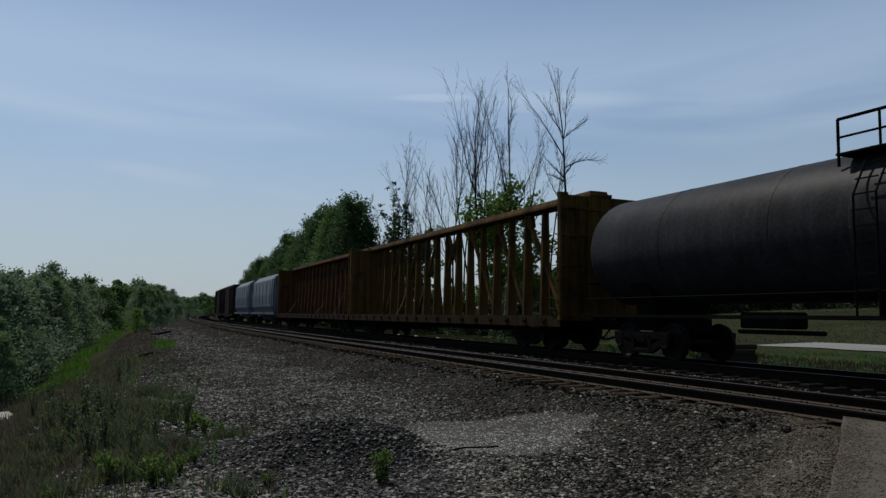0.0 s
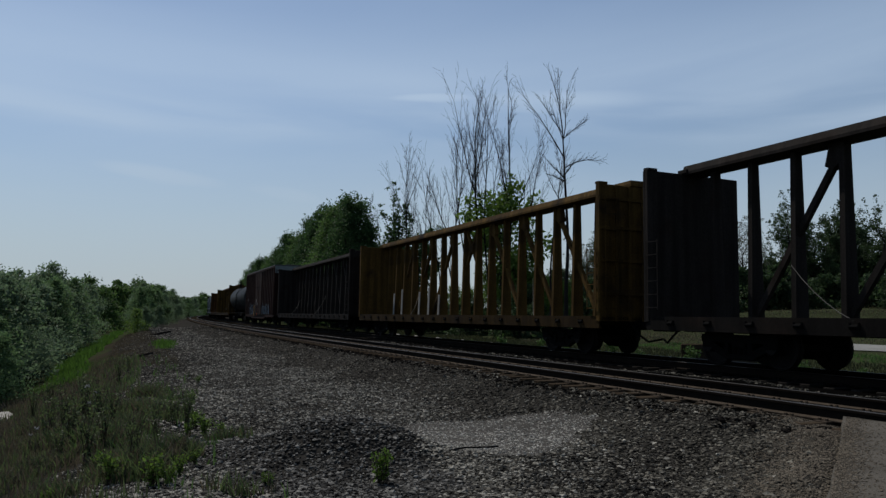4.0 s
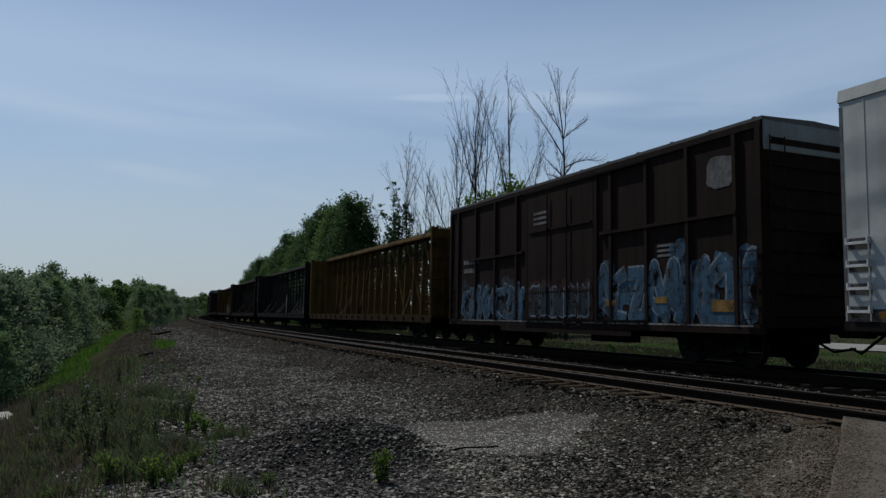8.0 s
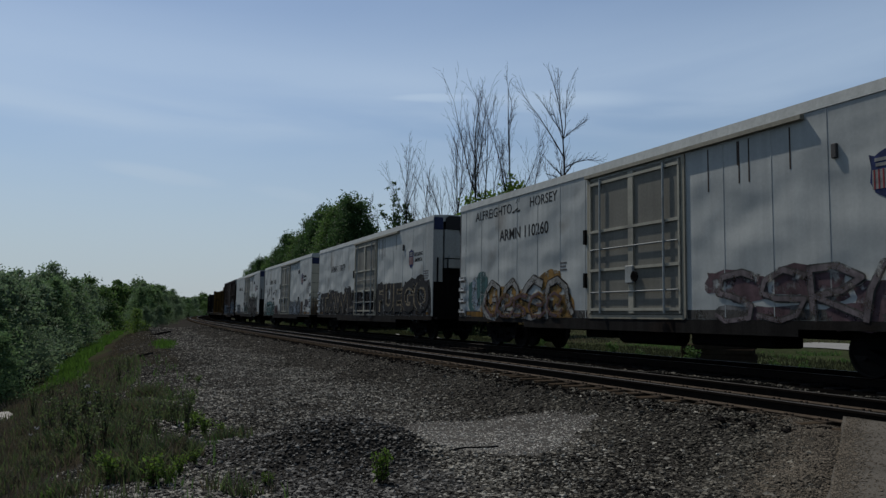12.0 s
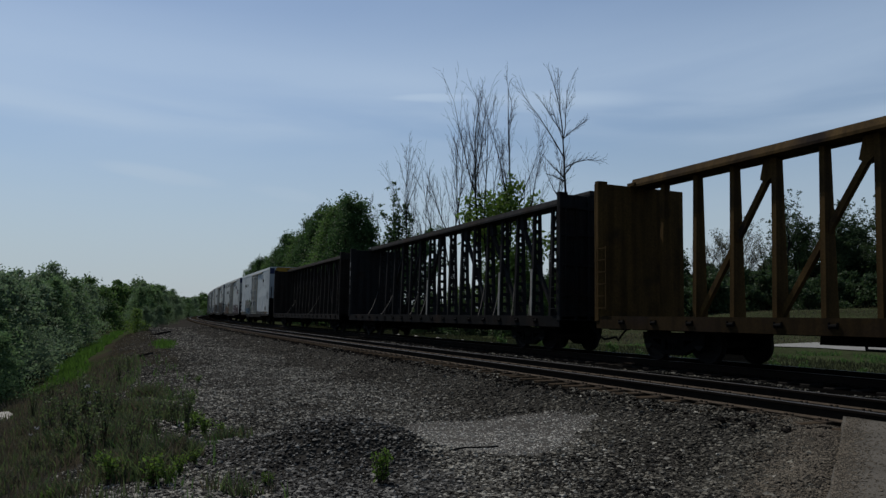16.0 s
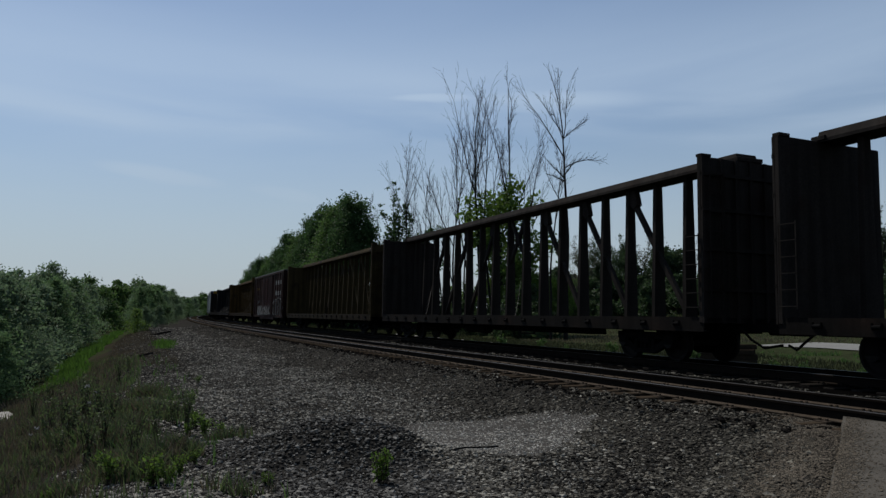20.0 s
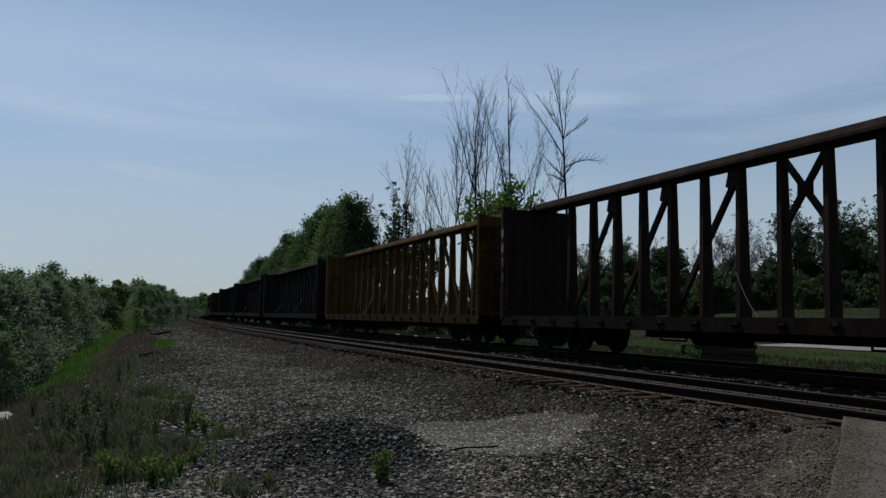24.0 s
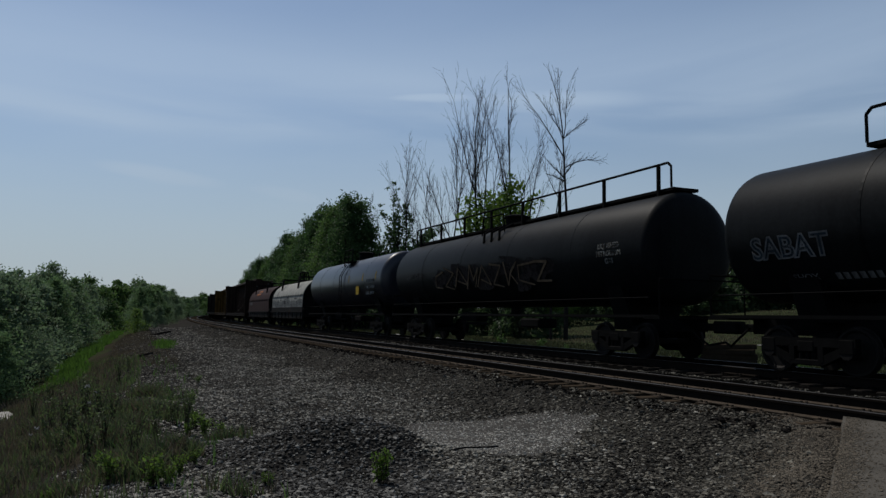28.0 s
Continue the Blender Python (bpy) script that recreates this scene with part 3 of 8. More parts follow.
def centerbeam(color, kind=0, guards=()):
    """kind: 0 plain posts, 1 pierced posts, 2 plain posts with one in the middle. guards: posts with pale rub strips."""
    holes = kind == 1
    L, W = 22.1, 1.5
    h = L / 2
    car = car_root("centerbeam_flatcar", "", "freight car", "cars of the train")
    C = dict(color=color)
    deck = Shape()
    deck.box(-1.42, 1.42, -h, h, 0.99, 1.07)
    for k in (-1, 1):
        deck.sweep([(k * 1.48, 0.76), (k * 1.48, 1.085), (k * 1.40, 1.085), (k * 1.40, 0.97), (k * 1.44, 0.97), (k * 1.44, 0.80), (k * 1.38, 0.80), (k * 1.38, 0.76)], -h, h)
    for i in range(19):
        y = -h + 0.6 + i * (L - 1.2) / 18
        deck.box(-1.4, 1.4, y - 0.05, y + 0.05, 0.83, 0.99)
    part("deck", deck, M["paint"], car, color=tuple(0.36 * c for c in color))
    sill = Shape().sweep([(-0.3, 0.55), (0.3, 0.55), (0.22, 1.02), (-0.22, 1.02)], -5.0, 5.0)
    sill.box(-0.28, 0.28, -h, h, 0.72, 1.02)
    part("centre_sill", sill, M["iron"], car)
    for k in (-1, 1):
        b = Shape()
        y0, y1 = sorted((k * h, k * (h - 0.12)))
        b.box(-W, W, y0, y1, 0.95, 4.70, 0.015)
        bh = part("bulkhead", b, M["paint"], car, **C)
        yo = k * (h + 0.05)
        for x in (-1.46, -0.9, -0.45, 0.0, 0.45, 0.9, 1.46):
            part("stiffener", Shape().box(x - 0.04, x + 0.04, *sorted((k * h - k * 0.002, yo)), 0.95, 4.69), M["paint"], bh, **C)
        for z in (1.7, 2.6, 3.5, 4.3):
            part("stiffener", Shape().box(-W, W, *sorted((k * h - k * 0.002, yo + k * 0.012)), z - 0.04, z + 0.04), M["paint"], bh, **C)
        part("bulkhead_cap", Shape().box(-0.40, 0.40, *sorted((k * (h - 0.3), k * (h + 0.03))), 4.70, 4.80, 0.01), M["paint"], car, **C)
        part("corner_cap", Shape().box(-1.5, -1.2, *sorted((k * (h - 0.14), k * (h + 0.03))), 4.695, 4.76), M["paint"], car, **C)
        ladder(car, -1.53, k * (h - 0.28), 1.3, 2.9, color)
        ladder(car, -1.1, k * (h + 0.09), 1.3, 4.3, color, "X", n=8)
    part("top_chord", Shape().sweep([(-0.36, 4.67), (0.36, 4.67), (0.36, 4.74), (0.30, 4.90), (-0.30, 4.90), (-0.36, 4.74)], -h + 0.1, h - 0.1), M["paint"], car, **C)
    # eighteen posts with the middle panel braced by a cross, or seventeen with a middle post
    n, step = (17, 1.243 if kind == 2 else 1.21) if kind else (18, 1.197)
    ys = [(i - (n - 1) / 2) * step for i in range(n)]

    def post():
        """A tapered post; the pierced kind has a row of openings along its web."""
        sh = Shape()
        wide, taper, thick = (0.24, 0.105, 0.068) if holes else (0.195, 0.087, 0.062)
        rows = [(1.07, 0)]
        for i in range(10):
            z = 1.10 + 3.57 * i / 10
            rows += [(z + 0.12, 1), (z + 0.357, 0)] if holes else [(z + 0.357, 1)]
        k = 4
        for z, _ in rows:
            w = wide - taper * (z - 1.1) / 3.57
            for y in (-thick, thick):
                sh.v += [(-w, y, z), (-w * 0.42, y, z), (w * 0.42, y, z), (w, y, z)]
        for r in range(len(rows) - 1):
            a, b = r * 8, (r + 1) * 8
            solid = (True, rows[r + 1][1] == 1, True)
            for c in range(3):
                if solid[c]:
                    sh.f += [(a + c, a + c + 1, b + c + 1, b + c), (a + k + c, b + k + c, b + k + c + 1, a + k + c + 1)]
            sh.f += [(a, b, b + k, a + k), (a + 3, a + 3 + k, b + 3 + k, b + 3)]
            if not solid[1]:
                sh.f += [(a + 1, a + 1 + k, b + 1 + k, b + 1), (a + 2, b + 2, b + 2 + k, a + 2 + k), (a + 1, a + 2, a + 2 + k, a + 1 + k), (b + 1, b + 1 + k, b + 2 + k, b + 2)]
        return sh.mesh("post", M["paint"])
    pm = post()
    for y in ys:
        o = part("post", pm, None, car, **C)
        o.location = (0, y, 0)
    for k in (-1, 1):
        tops = (1, 3, 5) if kind else (1.5, 3.5, 5.5)
        for j in tops:
            a, b = k * j * step, k * (j + 2) * step
            part("diagonal_brace", Shape().bar((0, b, 1.09), (0, a - k * 0.05, 4.66), 0.13, 0.12, (1, 0, 0)), M["paint"], car, **C)
            part("gusset", gusset_plate(a, b), M["paint"], car, **C)
    if not kind:
        for k in (-1, 1):
            part("diagonal_brace", Shape().bar((k * 0.006, -k * step / 2, 3.02), (k * 0.006, k * step / 2, 4.66), 0.12, 0.11, (1, 0, 0)), M["paint"], car, **C)
        part("gusset", Shape().box(-0.07, 0.07, -0.16, 0.16, 3.70, 3.98, 0.01), M["paint"], car, **C)
    # load straps and winches along the sill
    rng = random.Random(int(color[0] * 1000) + 7)
    for i, y in enumerate(ys):
        w = Shape().tube((-1.49, y - 0.08, 0.93), (-1.49, y + 0.08, 0.93), 0.04, n=8).box(-1.515, -1.44, y - 0.10, y - 0.08, 0.88, 1.0).box(-1.515, -1.44, y + 0.08, y + 0.10, 0.88, 1.0)
        part("winch", w, M["iron"], car)
        if i > 1 and rng.random() < (0.6 if holes else 0.12):
            z, run = rng.uniform(1.9, 2.5), rng.uniform(1.7, 2.4)
            sag = [(-0.24 - 1.24 * f, y - run * f, z + (1.04 - z) * (0.55 * f + 0.45 * (1 - (1 - f) ** 2))) for f in (0, 0.2, 0.4, 0.6, 0.8, 1.0)]
            part("load_strap", Shape().pipe(sag, 0.010 if holes else 0.007, 4), M["strap"], car)
    for i in guards:
        top, half = (2.7, 0.06) if holes else (2.35 - 0.18 * (i % 3), 0.085)
        g = Shape().sweep([(-0.265, 1.09), (-0.235, 1.09), (-0.205, top), (-0.235, top)], ys[i] - half, ys[i] + half)
        part("rub_strip", g, M["rub"], car, "pale scuffed rub strip")
    for y in (-3.2, 2.4):
        part("brake_rod", Shape().pipe([(-1.2, y, 0.8), (-1.2, y, 0.52), (-1.2, y + 0.9, 0.52), (-1.2, y + 0.9, 0.8)], 0.025), M["iron"], car)
    part("air_tank", Shape().tube((-0.7, 1.0, 0.62), (-0.7, 2.6, 0.62), 0.2, n=12), M["iron"], car)
    couplers(car, h)
    trucks(car, h - 2.55)
    return car


# ---- lettering and painted marks on car sides ----
_TEXT = {}


def text_shape(words, size, depth=0.002, bold=0.0, slant=0.0, align="CENTER"):
    key = (words, size, depth, bold, slant, align)
    if key in _TEXT:
        return _TEXT[key]
    cu = bpy.data.curves.new("lettering", "FONT")
    cu.body, cu.size, cu.extrude, cu.offset, cu.shear, cu.align_x, cu.align_y = words, size, depth, bold, slant, align, "CENTER"
    cu.resolution_u = 3
    ob = bpy.data.objects.new("lettering", cu)
    scene.collection.objects.link(ob)
    me = bpy.data.meshes.new_from_object(ob.evaluated_get(bpy.context.evaluated_depsgraph_get()))
    bpy.data.objects.remove(ob)
    bpy.data.curves.remove(cu)
    _TEXT[key] = me
    return me


FACE = Matrix(((0, 0, -1, 0), (-1, 0, 0, 0), (0, 1, 0, 0), (0, 0, 0, 1)))    # writing that reads from the camera's side (-X)


def lettering(car, words, y, z, x, size, material, name="lettering", label="", bold=0.0, slant=0.0, stretch=1.0, lie=None):
    me = text_shape(words, size, 0.002, bold, slant).copy()
    me.materials.clear()
    me.materials.append(material)
    ob = part(name, me, None, car, label)
    m = Matrix.Translation((x, y, z)) @ (lie or Matrix.Identity(4)) @ FACE
    me.transform(m @ Matrix.Diagonal((stretch, 1, 1, 1)))
    return ob


def flat_marks(car, rects, x, material, name="mark", label=""):
    """Thin painted bars on the side: (y0, y1, z0, z1)."""
    if len(rects) > 6:
        sh = Shape()
        for y0, y1, z0, z1 in rects:
            sh.box(x - 0.003, x + 0.003, y0, y1, z0, z1)
        return tagged(part(name, sh, material, car, label), kind="stuff")
    return [part(name, Shape().box(x - 0.003, x + 0.003, y0, y1, z0, z1), material, car, label) for y0, y1, z0, z1 in rects][-1]


def blob(sh, cy, cz, ry, rz, x, rng, n=14, jag=0.25):
    """A flat uneven patch in the side's plane."""
    b = len(sh.v)
    pts = []
    for i in range(n):
        t = 2 * math.pi * i / n
        k = 1 + rng.uniform(-jag, jag)
        c, s = math.cos(t), math.sin(t)
        c, s = math.copysign(abs(c) ** 0.6, c), math.copysign(abs(s) ** 0.6, s)
        pts.append((cy + ry * k * c, cz + rz * k * s))
    sh.v += [(x, p, q) for p, q in pts]
    sh.f.append(tuple(range(b, b + n)))


def graffiti(car, y0, y1, z0, z1, x, cols, seed, letters=5, words="", outline=None, fill=None, drip=True, spot=None, bubble=False, cloud=True):
    """A painted piece: cloud behind, letter shapes with outlines, drips. y0 is the leading end."""
    rng = random.Random(seed)
    back, mid, top = Shape(), Shape(), Shape()
    n = letters
    w = (y0 - y1) / n
    for i in range(n * 2):
        blob(back, y0 - (i + 0.5) * w / 2, (z0 + z1) / 2 + rng.uniform(-0.1, 0.15), w * 0.42, (z1 - z0) * rng.uniform(0.46, 0.62), x - 0.003 - 0.0006 * i, rng, 16, 0.16)
    if words:
        if cloud:
            tagged(part("graffiti", back, cols[0], car, "spray-painted graffiti"), kind="stuff")
        for bold, m_, dx in ((0.07, outline or cols[2], -0.022), (0.028, fill or cols[1], -0.028)):
            t = text_shape(words, 1.0, 0.001, bold).copy()
            t.materials.clear()
            t.materials.append(m_)
            wd = max(v.co.x for v in t.vertices) - min(v.co.x for v in t.vertices)
            hd = max(v.co.y for v in t.vertices) - min(v.co.y for v in t.vertices)
            t.transform(Matrix.Translation((x + dx, (y0 + y1) / 2, (z0 + z1) / 2)) @ FACE @ Matrix.Diagonal(((y0 - y1) / wd, (z1 - z0) / hd * 0.92, 1, 1)))
            tagged(part("graffiti", t, None, car), kind="stuff")
        return
    marks = Shape()
    H = z1 - z0
    for i in range(n):
        cy = y0 - (i + 0.5) * w
        # a blocky letter: a slab with a crooked outline, a bright rim behind it and cut-outs painted over it
        k = rng.randint(4, 6)
        up = [(cy + w * (0.5 - j / (k - 1)) * 0.92 + rng.gauss(0, 0.03) * w, z0 + H * rng.uniform(0.72, 1.05)) for j in range(k)]
        dn = [(cy - w * (0.5 - j / (k - 1)) * 0.92 + rng.gauss(0, 0.03) * w, z0 + H * rng.uniform(0.0, 0.12)) for j in range(k)]
        ring = up + dn
        if bubble:
            ph, q2 = rng.uniform(0, 6), rng.uniform(0, 6)
            ring = []
            for j in range(20):
                t = 2 * math.pi * j / 20
                k = 1 + 0.13 * math.sin(2 * t + ph) + 0.09 * math.sin(3 * t + q2)
                c, s = math.cos(t), math.sin(t)
                ring.append((cy + 0.58 * w * k * math.copysign(abs(c) ** 0.75, c), (z0 + z1) / 2 + 0.5 * H * k * math.copysign(abs(s) ** 0.75, s)))
        my, mz = sum(p[0] for p in ring) / len(ring), sum(p[1] for p in ring) / len(ring)
        for sh, grow, dx in ((top, 1.0, -0.022), (mid, 0.9, -0.026)):
            b = len(sh.v)
            sh.v += [(x + dx - 0.0003 * i, my + (p - my) * grow, mz + (q - mz) * (grow if sh is mid else 1.03)) for p, q in ring]
            sh.f.append(tuple(range(b, len(sh.v))))
        for j in range(rng.randint(5, 9)):
            p = Vector((x - 0.030 - 0.0004 * (i * 4 + j), cy + rng.uniform(-0.34, 0.34) * w, z0 + H * rng.uniform(0.08, 0.8)))
            q = p + Vector((0, rng.gauss(0, 0.10) * w, H * rng.uniform(0.12, 0.45)))
            q.z = min(q.z, z1)
            if bubble:
                # a curled stroke inside the letter
                c0, rr = p.lerp(q, 0.5), H * rng.uniform(0.12, 0.26)
                a0, a1 = rng.uniform(0, 6.28), rng.uniform(1.5, 4.2)
                bend = [c0 + Vector((0, rr * math.cos(a0 + a1 * m / 5), rr * math.sin(a0 + a1 * m / 5))) for m in range(6)]
                for e, g in zip(bend, bend[1:]):
                    (top if j % 2 else marks).bar(e, g, H * 0.045, 0.002, (1, 0, 0))
                if j >= 2:
                    break
                continue
            (marks if rng.random() < 0.35 else mid if rng.random() < 0.4 else back).bar(p, q, w * rng.uniform(0.03, 0.16), 0.002, (1, 0, 0))
        if drip and rng.random() < 0.6:
            p = Vector((x - 0.031 - 0.0004 * i, cy + rng.uniform(-0.4, 0.4) * w, z0 + H * 0.1))
            top.bar(p, p - Vector((0, 0, rng.uniform(0.05, 0.16))), 0.02, 0.002, (1, 0, 0))
    for sh, c in ((back, cols[0]), (mid, cols[1]), (top, cols[2]), (marks, M["sp_soot"] if spot is None else spot)):
        if sh.v:
            tagged(part("graffiti", sh, c, car), kind="stuff")


SWIRLS = (
    ((0.95, 0.85), (0.6, 1.0), (0.2, 0.85), (0.12, 0.6), (0.45, 0.48), (0.85, 0.35), (0.8, 0.1), (0.4, 0.0), (0.05, 0.12)),
    ((0.1, 0.0), (0.12, 0.55), (0.3, 0.95), (0.65, 0.98), (0.88, 0.7), (0.86, 0.35), (0.95, 0.0)),
    ((0.9, 0.2), (0.6, 0.0), (0.2, 0.08), (0.05, 0.45), (0.2, 0.85), (0.6, 1.0), (0.92, 0.75), (0.75, 0.5), (0.5, 0.52)),
    ((0.08, 0.95), (0.1, 0.4), (0.35, 0.02), (0.7, 0.06), (0.88, 0.45), (0.9, 1.0)),
    ((0.15, 0.0), (0.15, 1.0), (0.6, 0.98), (0.85, 0.75), (0.6, 0.52), (0.2, 0.5), (0.9, 0.0)))
SPIKES = (
    ((0.0, 0.95), (0.9, 0.85), (0.15, 0.1), (1.0, 0.05)),
    ((0.1, 0.0), (0.4, 1.0), (0.6, 0.35), (0.95, 0.9), (0.8, 0.0)),
    ((0.95, 0.9), (0.15, 0.75), (0.1, 0.15), (0.9, 0.0)),
    ((0.1, 1.0), (0.2, 0.0), (0.55, 0.55), (0.9, 1.0), (0.5, 0.5), (1.0, 0.0)),
    ((0.0, 0.1), (0.5, 1.0), (1.0, 0.1), (0.25, 0.4)))


def ribbon(sh, pts, w, x, taper=0.0):
    """A flat painted stroke through (y, z) points, with rounded joints."""
    n = len(pts) - 1
    for i, (p, q) in enumerate(zip(pts, pts[1:])):
        wa, wb = w * (1 - taper * i / n), w * (1 - taper * (i + 1) / n)
        d = math.hypot(q[0] - p[0], q[1] - p[1]) or 1
        u, v = -(q[1] - p[1]) / d / 2, (q[0] - p[0]) / d / 2
        b = len(sh.v)
        sh.v += [(x, p[0] + u * wa, p[1] + v * wa), (x, p[0] - u * wa, p[1] - v * wa), (x, q[0] - u * wb, q[1] - v * wb), (x, q[0] + u * wb, q[1] + v * wb)]
        sh.f.append((b, b + 1, b + 2, b + 3))
        if i:
            b = len(sh.v)
            sh.v += [(x - 0.0002, p[0] + wa / 2 * math.cos(0.785 * k), p[1] + wa / 2 * math.sin(0.785 * k)) for k in range(8)]
            sh.f.append(tuple(range(b, b + 8)))
        x -= 0.00025
    return x


def piece(car, y0, y1, z0, z1, x, fill, edge, seed, n=6, forms=SWIRLS, weight=0.2, slant=0.0, cloud=None, cloud_z=(0.0, 1.1), rim=0.5):
    """A sprayed piece of interlocking strokes: a cloud behind, wide edges, then the filled strokes. y0 is the leading end."""
    rng = random.Random(seed)
    back, wide, thin = Shape(), Shape(), Shape()
    w, H = (y0 - y1) / n, z1 - z0
    if cloud:
        for i in range(n * 2):
            blob(back, y0 - (i + 0.5) * w / 2, z0 + H * rng.uniform(*cloud_z), w * 0.45, H * (cloud_z[1] - cloud_z[0]) * rng.uniform(0.30, 0.45), x - 0.002 - 0.0005 * i, rng, 16, 0.14)
        tagged(part("graffiti", back, cloud, car, "spray-painted graffiti"), kind="stuff")
    xa, xb = x - 0.020, x - 0.034
    for i in range(n):
        form = forms[rng.randrange(len(forms))]
        grow, turn = rng.uniform(0.92, 1.22), rng.gauss(0, 0.10)
        pts = []
        for a, b in form:
            a, b = a + rng.gauss(0, 0.04) + slant * b + turn * (b - 0.5), b + rng.gauss(0, 0.03) - turn * (a - 0.5)
            pts.append((y0 - (i + 0.5 + (a - 0.5) * grow) * w, z0 + H * min(1.1, max(-0.03, b))))
        t = H * weight * rng.uniform(0.85, 1.15)
        ribbon(wide, pts, t * (1 + rim), xa - 0.0022 * (i % 5), 0.15)
        ribbon(thin, pts, t, xb - 0.0022 * (i % 5), 0.25)
    for sh, c in ((wide, edge), (thin, fill)):
        tagged(part("graffiti", sh, c, car), kind="stuff")


def brush(car, strokes, x, material):
    """Single strokes (y, z, y, z, width) of a wide dry brush."""
    sh = Shape()
    for i, (a, b, c, d, w) in enumerate(strokes):
        ribbon(sh, [(a, b), ((a + c) / 2 + 0.04, (b + d) / 2), (c, d)], w, x - 0.004 - 0.0006 * i, 0.5)
    return tagged(part("graffiti", sh, material, car), kind="stuff")


# ---- box cars ----
def boxcar(color, L, top, ribs, door, label, roof_color=(0.06, 0.058, 0.055), floor=0.74, louvre=False, rails=(), fascia=False):
    """ribs: how many outside posts on each side of the door; door: (front, rear) along the car."""
    h, W = L / 2, 1.46
    car = car_root("boxcar", label, "freight car", "cars of the train")
    C = dict(color=color)
    part("body", Shape().box(-W, W, -h, h, floor + 0.12, top - 0.12, 0.01), M["paint"], car, **C)
    roof = Shape().sweep([(-W - 0.05, top - 0.13), (W + 0.05, top - 0.13), (W + 0.05, top - 0.06), (0, top), (-W - 0.05, top - 0.06)], -h - 0.04, h + 0.04)
    n = 12
    for i in range(n + 1):
        y = -h + 0.2 + i * (L - 0.4) / n
        for k in (-1, 1):
            roof.bar((k * (W + 0.03), y, top - 0.05), (k * 0.05, y, top + 0.012), 0.08, 0.04)
    part("roof", roof, M["clean"], car, color=roof_color)
    for k in (-1, 1):
        x0, x1 = sorted((k * W, k * (W + 0.05)))
        part("side_sill", Shape().box(x0, x1, -h, h, floor, floor + 0.2).box(x0, x1, -h * 0.45, h * 0.45, floor - 0.16, floor + 0.01), M["paint"], car, **C)
        part("top_plate", Shape().box(x0, x1, -h, h, top - 0.27, top - 0.135), M["paint"], car, **C)
        rib = Shape().sweep([(0, 0), (0.075, 0.02), (0.075, 0.12), (0, 0.14)], floor + 0.2, top - 0.27)
        rib.v = [(k * (W + a), b - 0.07, c) for a, c2, b, c in [(p[0], p[2], p[2], p[1]) for p in rib.v]]
        rm = rib.mesh("side_rib", M["paint"])
        for a, b in ((h, door[0]), (door[1], -h)):
            for i in range(ribs):
                y = a + (b - a) * (i + 0.5) / ribs
                if abs(abs(y) - h) < 0.05:
                    continue
                o = part("side_rib", rm, None, car, **C)
                o.location = (0, y, 0)
        for y in (h - 0.08, -h + 0.08, door[0] + 0.06, door[1] - 0.06):
            part("corner_post", Shape().box(*sorted((k * W, k * (W + 0.07))), y - 0.07, y + 0.07, floor + 0.2, top - 0.27), M["paint"], car, **C)
        # door, with its rails and rods
        d = Shape().box(*sorted((k * W, k * (W + 0.07))), door[1] + 0.02, door[0] - 0.02, floor + 0.24, top - 0.34, 0.01)
        dr = part("door", d, M["paint"], car, **C)
        lines = np.arange(floor + 0.5, top - 0.5, 0.17) if louvre else (floor + 1.05, floor + 2.95)
        for z in lines:
            if z < top - 0.4:
                x = k * (W + 0.07)
                # louvre ribs get a lighter colour that stands in for sunlit edges
                part("door_rib", Shape().box(*sorted((x, x + k * 0.035)), door[1] + 0.1, door[0] - 0.1, z - (0.014 if louvre else 0.03), z + (0.014 if louvre else 0.03)), M["paint"], dr, color=tuple(min(0.2, c * 4.5) for c in color) if louvre else color)
        for y in (door[1] + (door[0] - door[1]) * f for f in (0.35, 0.65)):
            x = k * (W + 0.125)
            part("lock_rod", Shape().tube((x, y, floor + 0.3), (x, y, top - 0.5), 0.02, n=6), M["paint"], dr, **C)
        for z in (floor + 0.19, top - 0.34):
            part("door_rail", Shape().box(*sorted((k * W, k * (W + 0.1))), door[1] - 2.2, door[0] + 0.2, z, z + 0.06), M["iron"], car)
        for (a, b, z) in rails:
            part("side_rail", Shape().box(*sorted((k * W, k * (W + 0.09))), b, a, z - 0.04, z + 0.04), M["paint"], car, **C)
    for k in (-1, 1):
        e = Shape()
        for i in range(9):
            z = floor + 0.5 + i * (top - floor - 1.0) / 8
            e.sweep([(-1.3, z - 0.12), (1.3, z - 0.12), (1.25, z + 0.02), (-1.25, z + 0.02)], *sorted((k * (h - 0.001), k * (h + 0.05))))
        part("end_corrugation", e, M["paint"], car, **C)
        ladder(car, -W - 0.1, k * (h - 0.32), floor + 0.3, floor + 1.7, color, n=5)
        ladder(car, -1.15, k * (h + 0.1), floor + 0.3, top - 0.5, color, "X", n=9)
        part("walkway", Shape().box(-1.2, 1.2, *sorted((k * h, k * (h + 0.35))), floor + 0.12, floor + 0.16), M["iron"], car)
        st = Shape().pipe([(-W, k * (h - 0.5), floor), (-W, k * (h - 0.5), floor - 0.38), (-W, k * (h - 0.1), floor - 0.38), (-W, k * (h - 0.1), floor)], 0.02)
        part("stirrup", st, M["iron"], car)
        if fascia:
            part("end_fascia", Shape().box(-W, W, *sorted((k * h, k * (h + 0.045))), top - 0.75, top - 0.13, 0.01), M["clean"], car, "pale end fascia below the roof", color=(0.13, 0.15, 0.145))
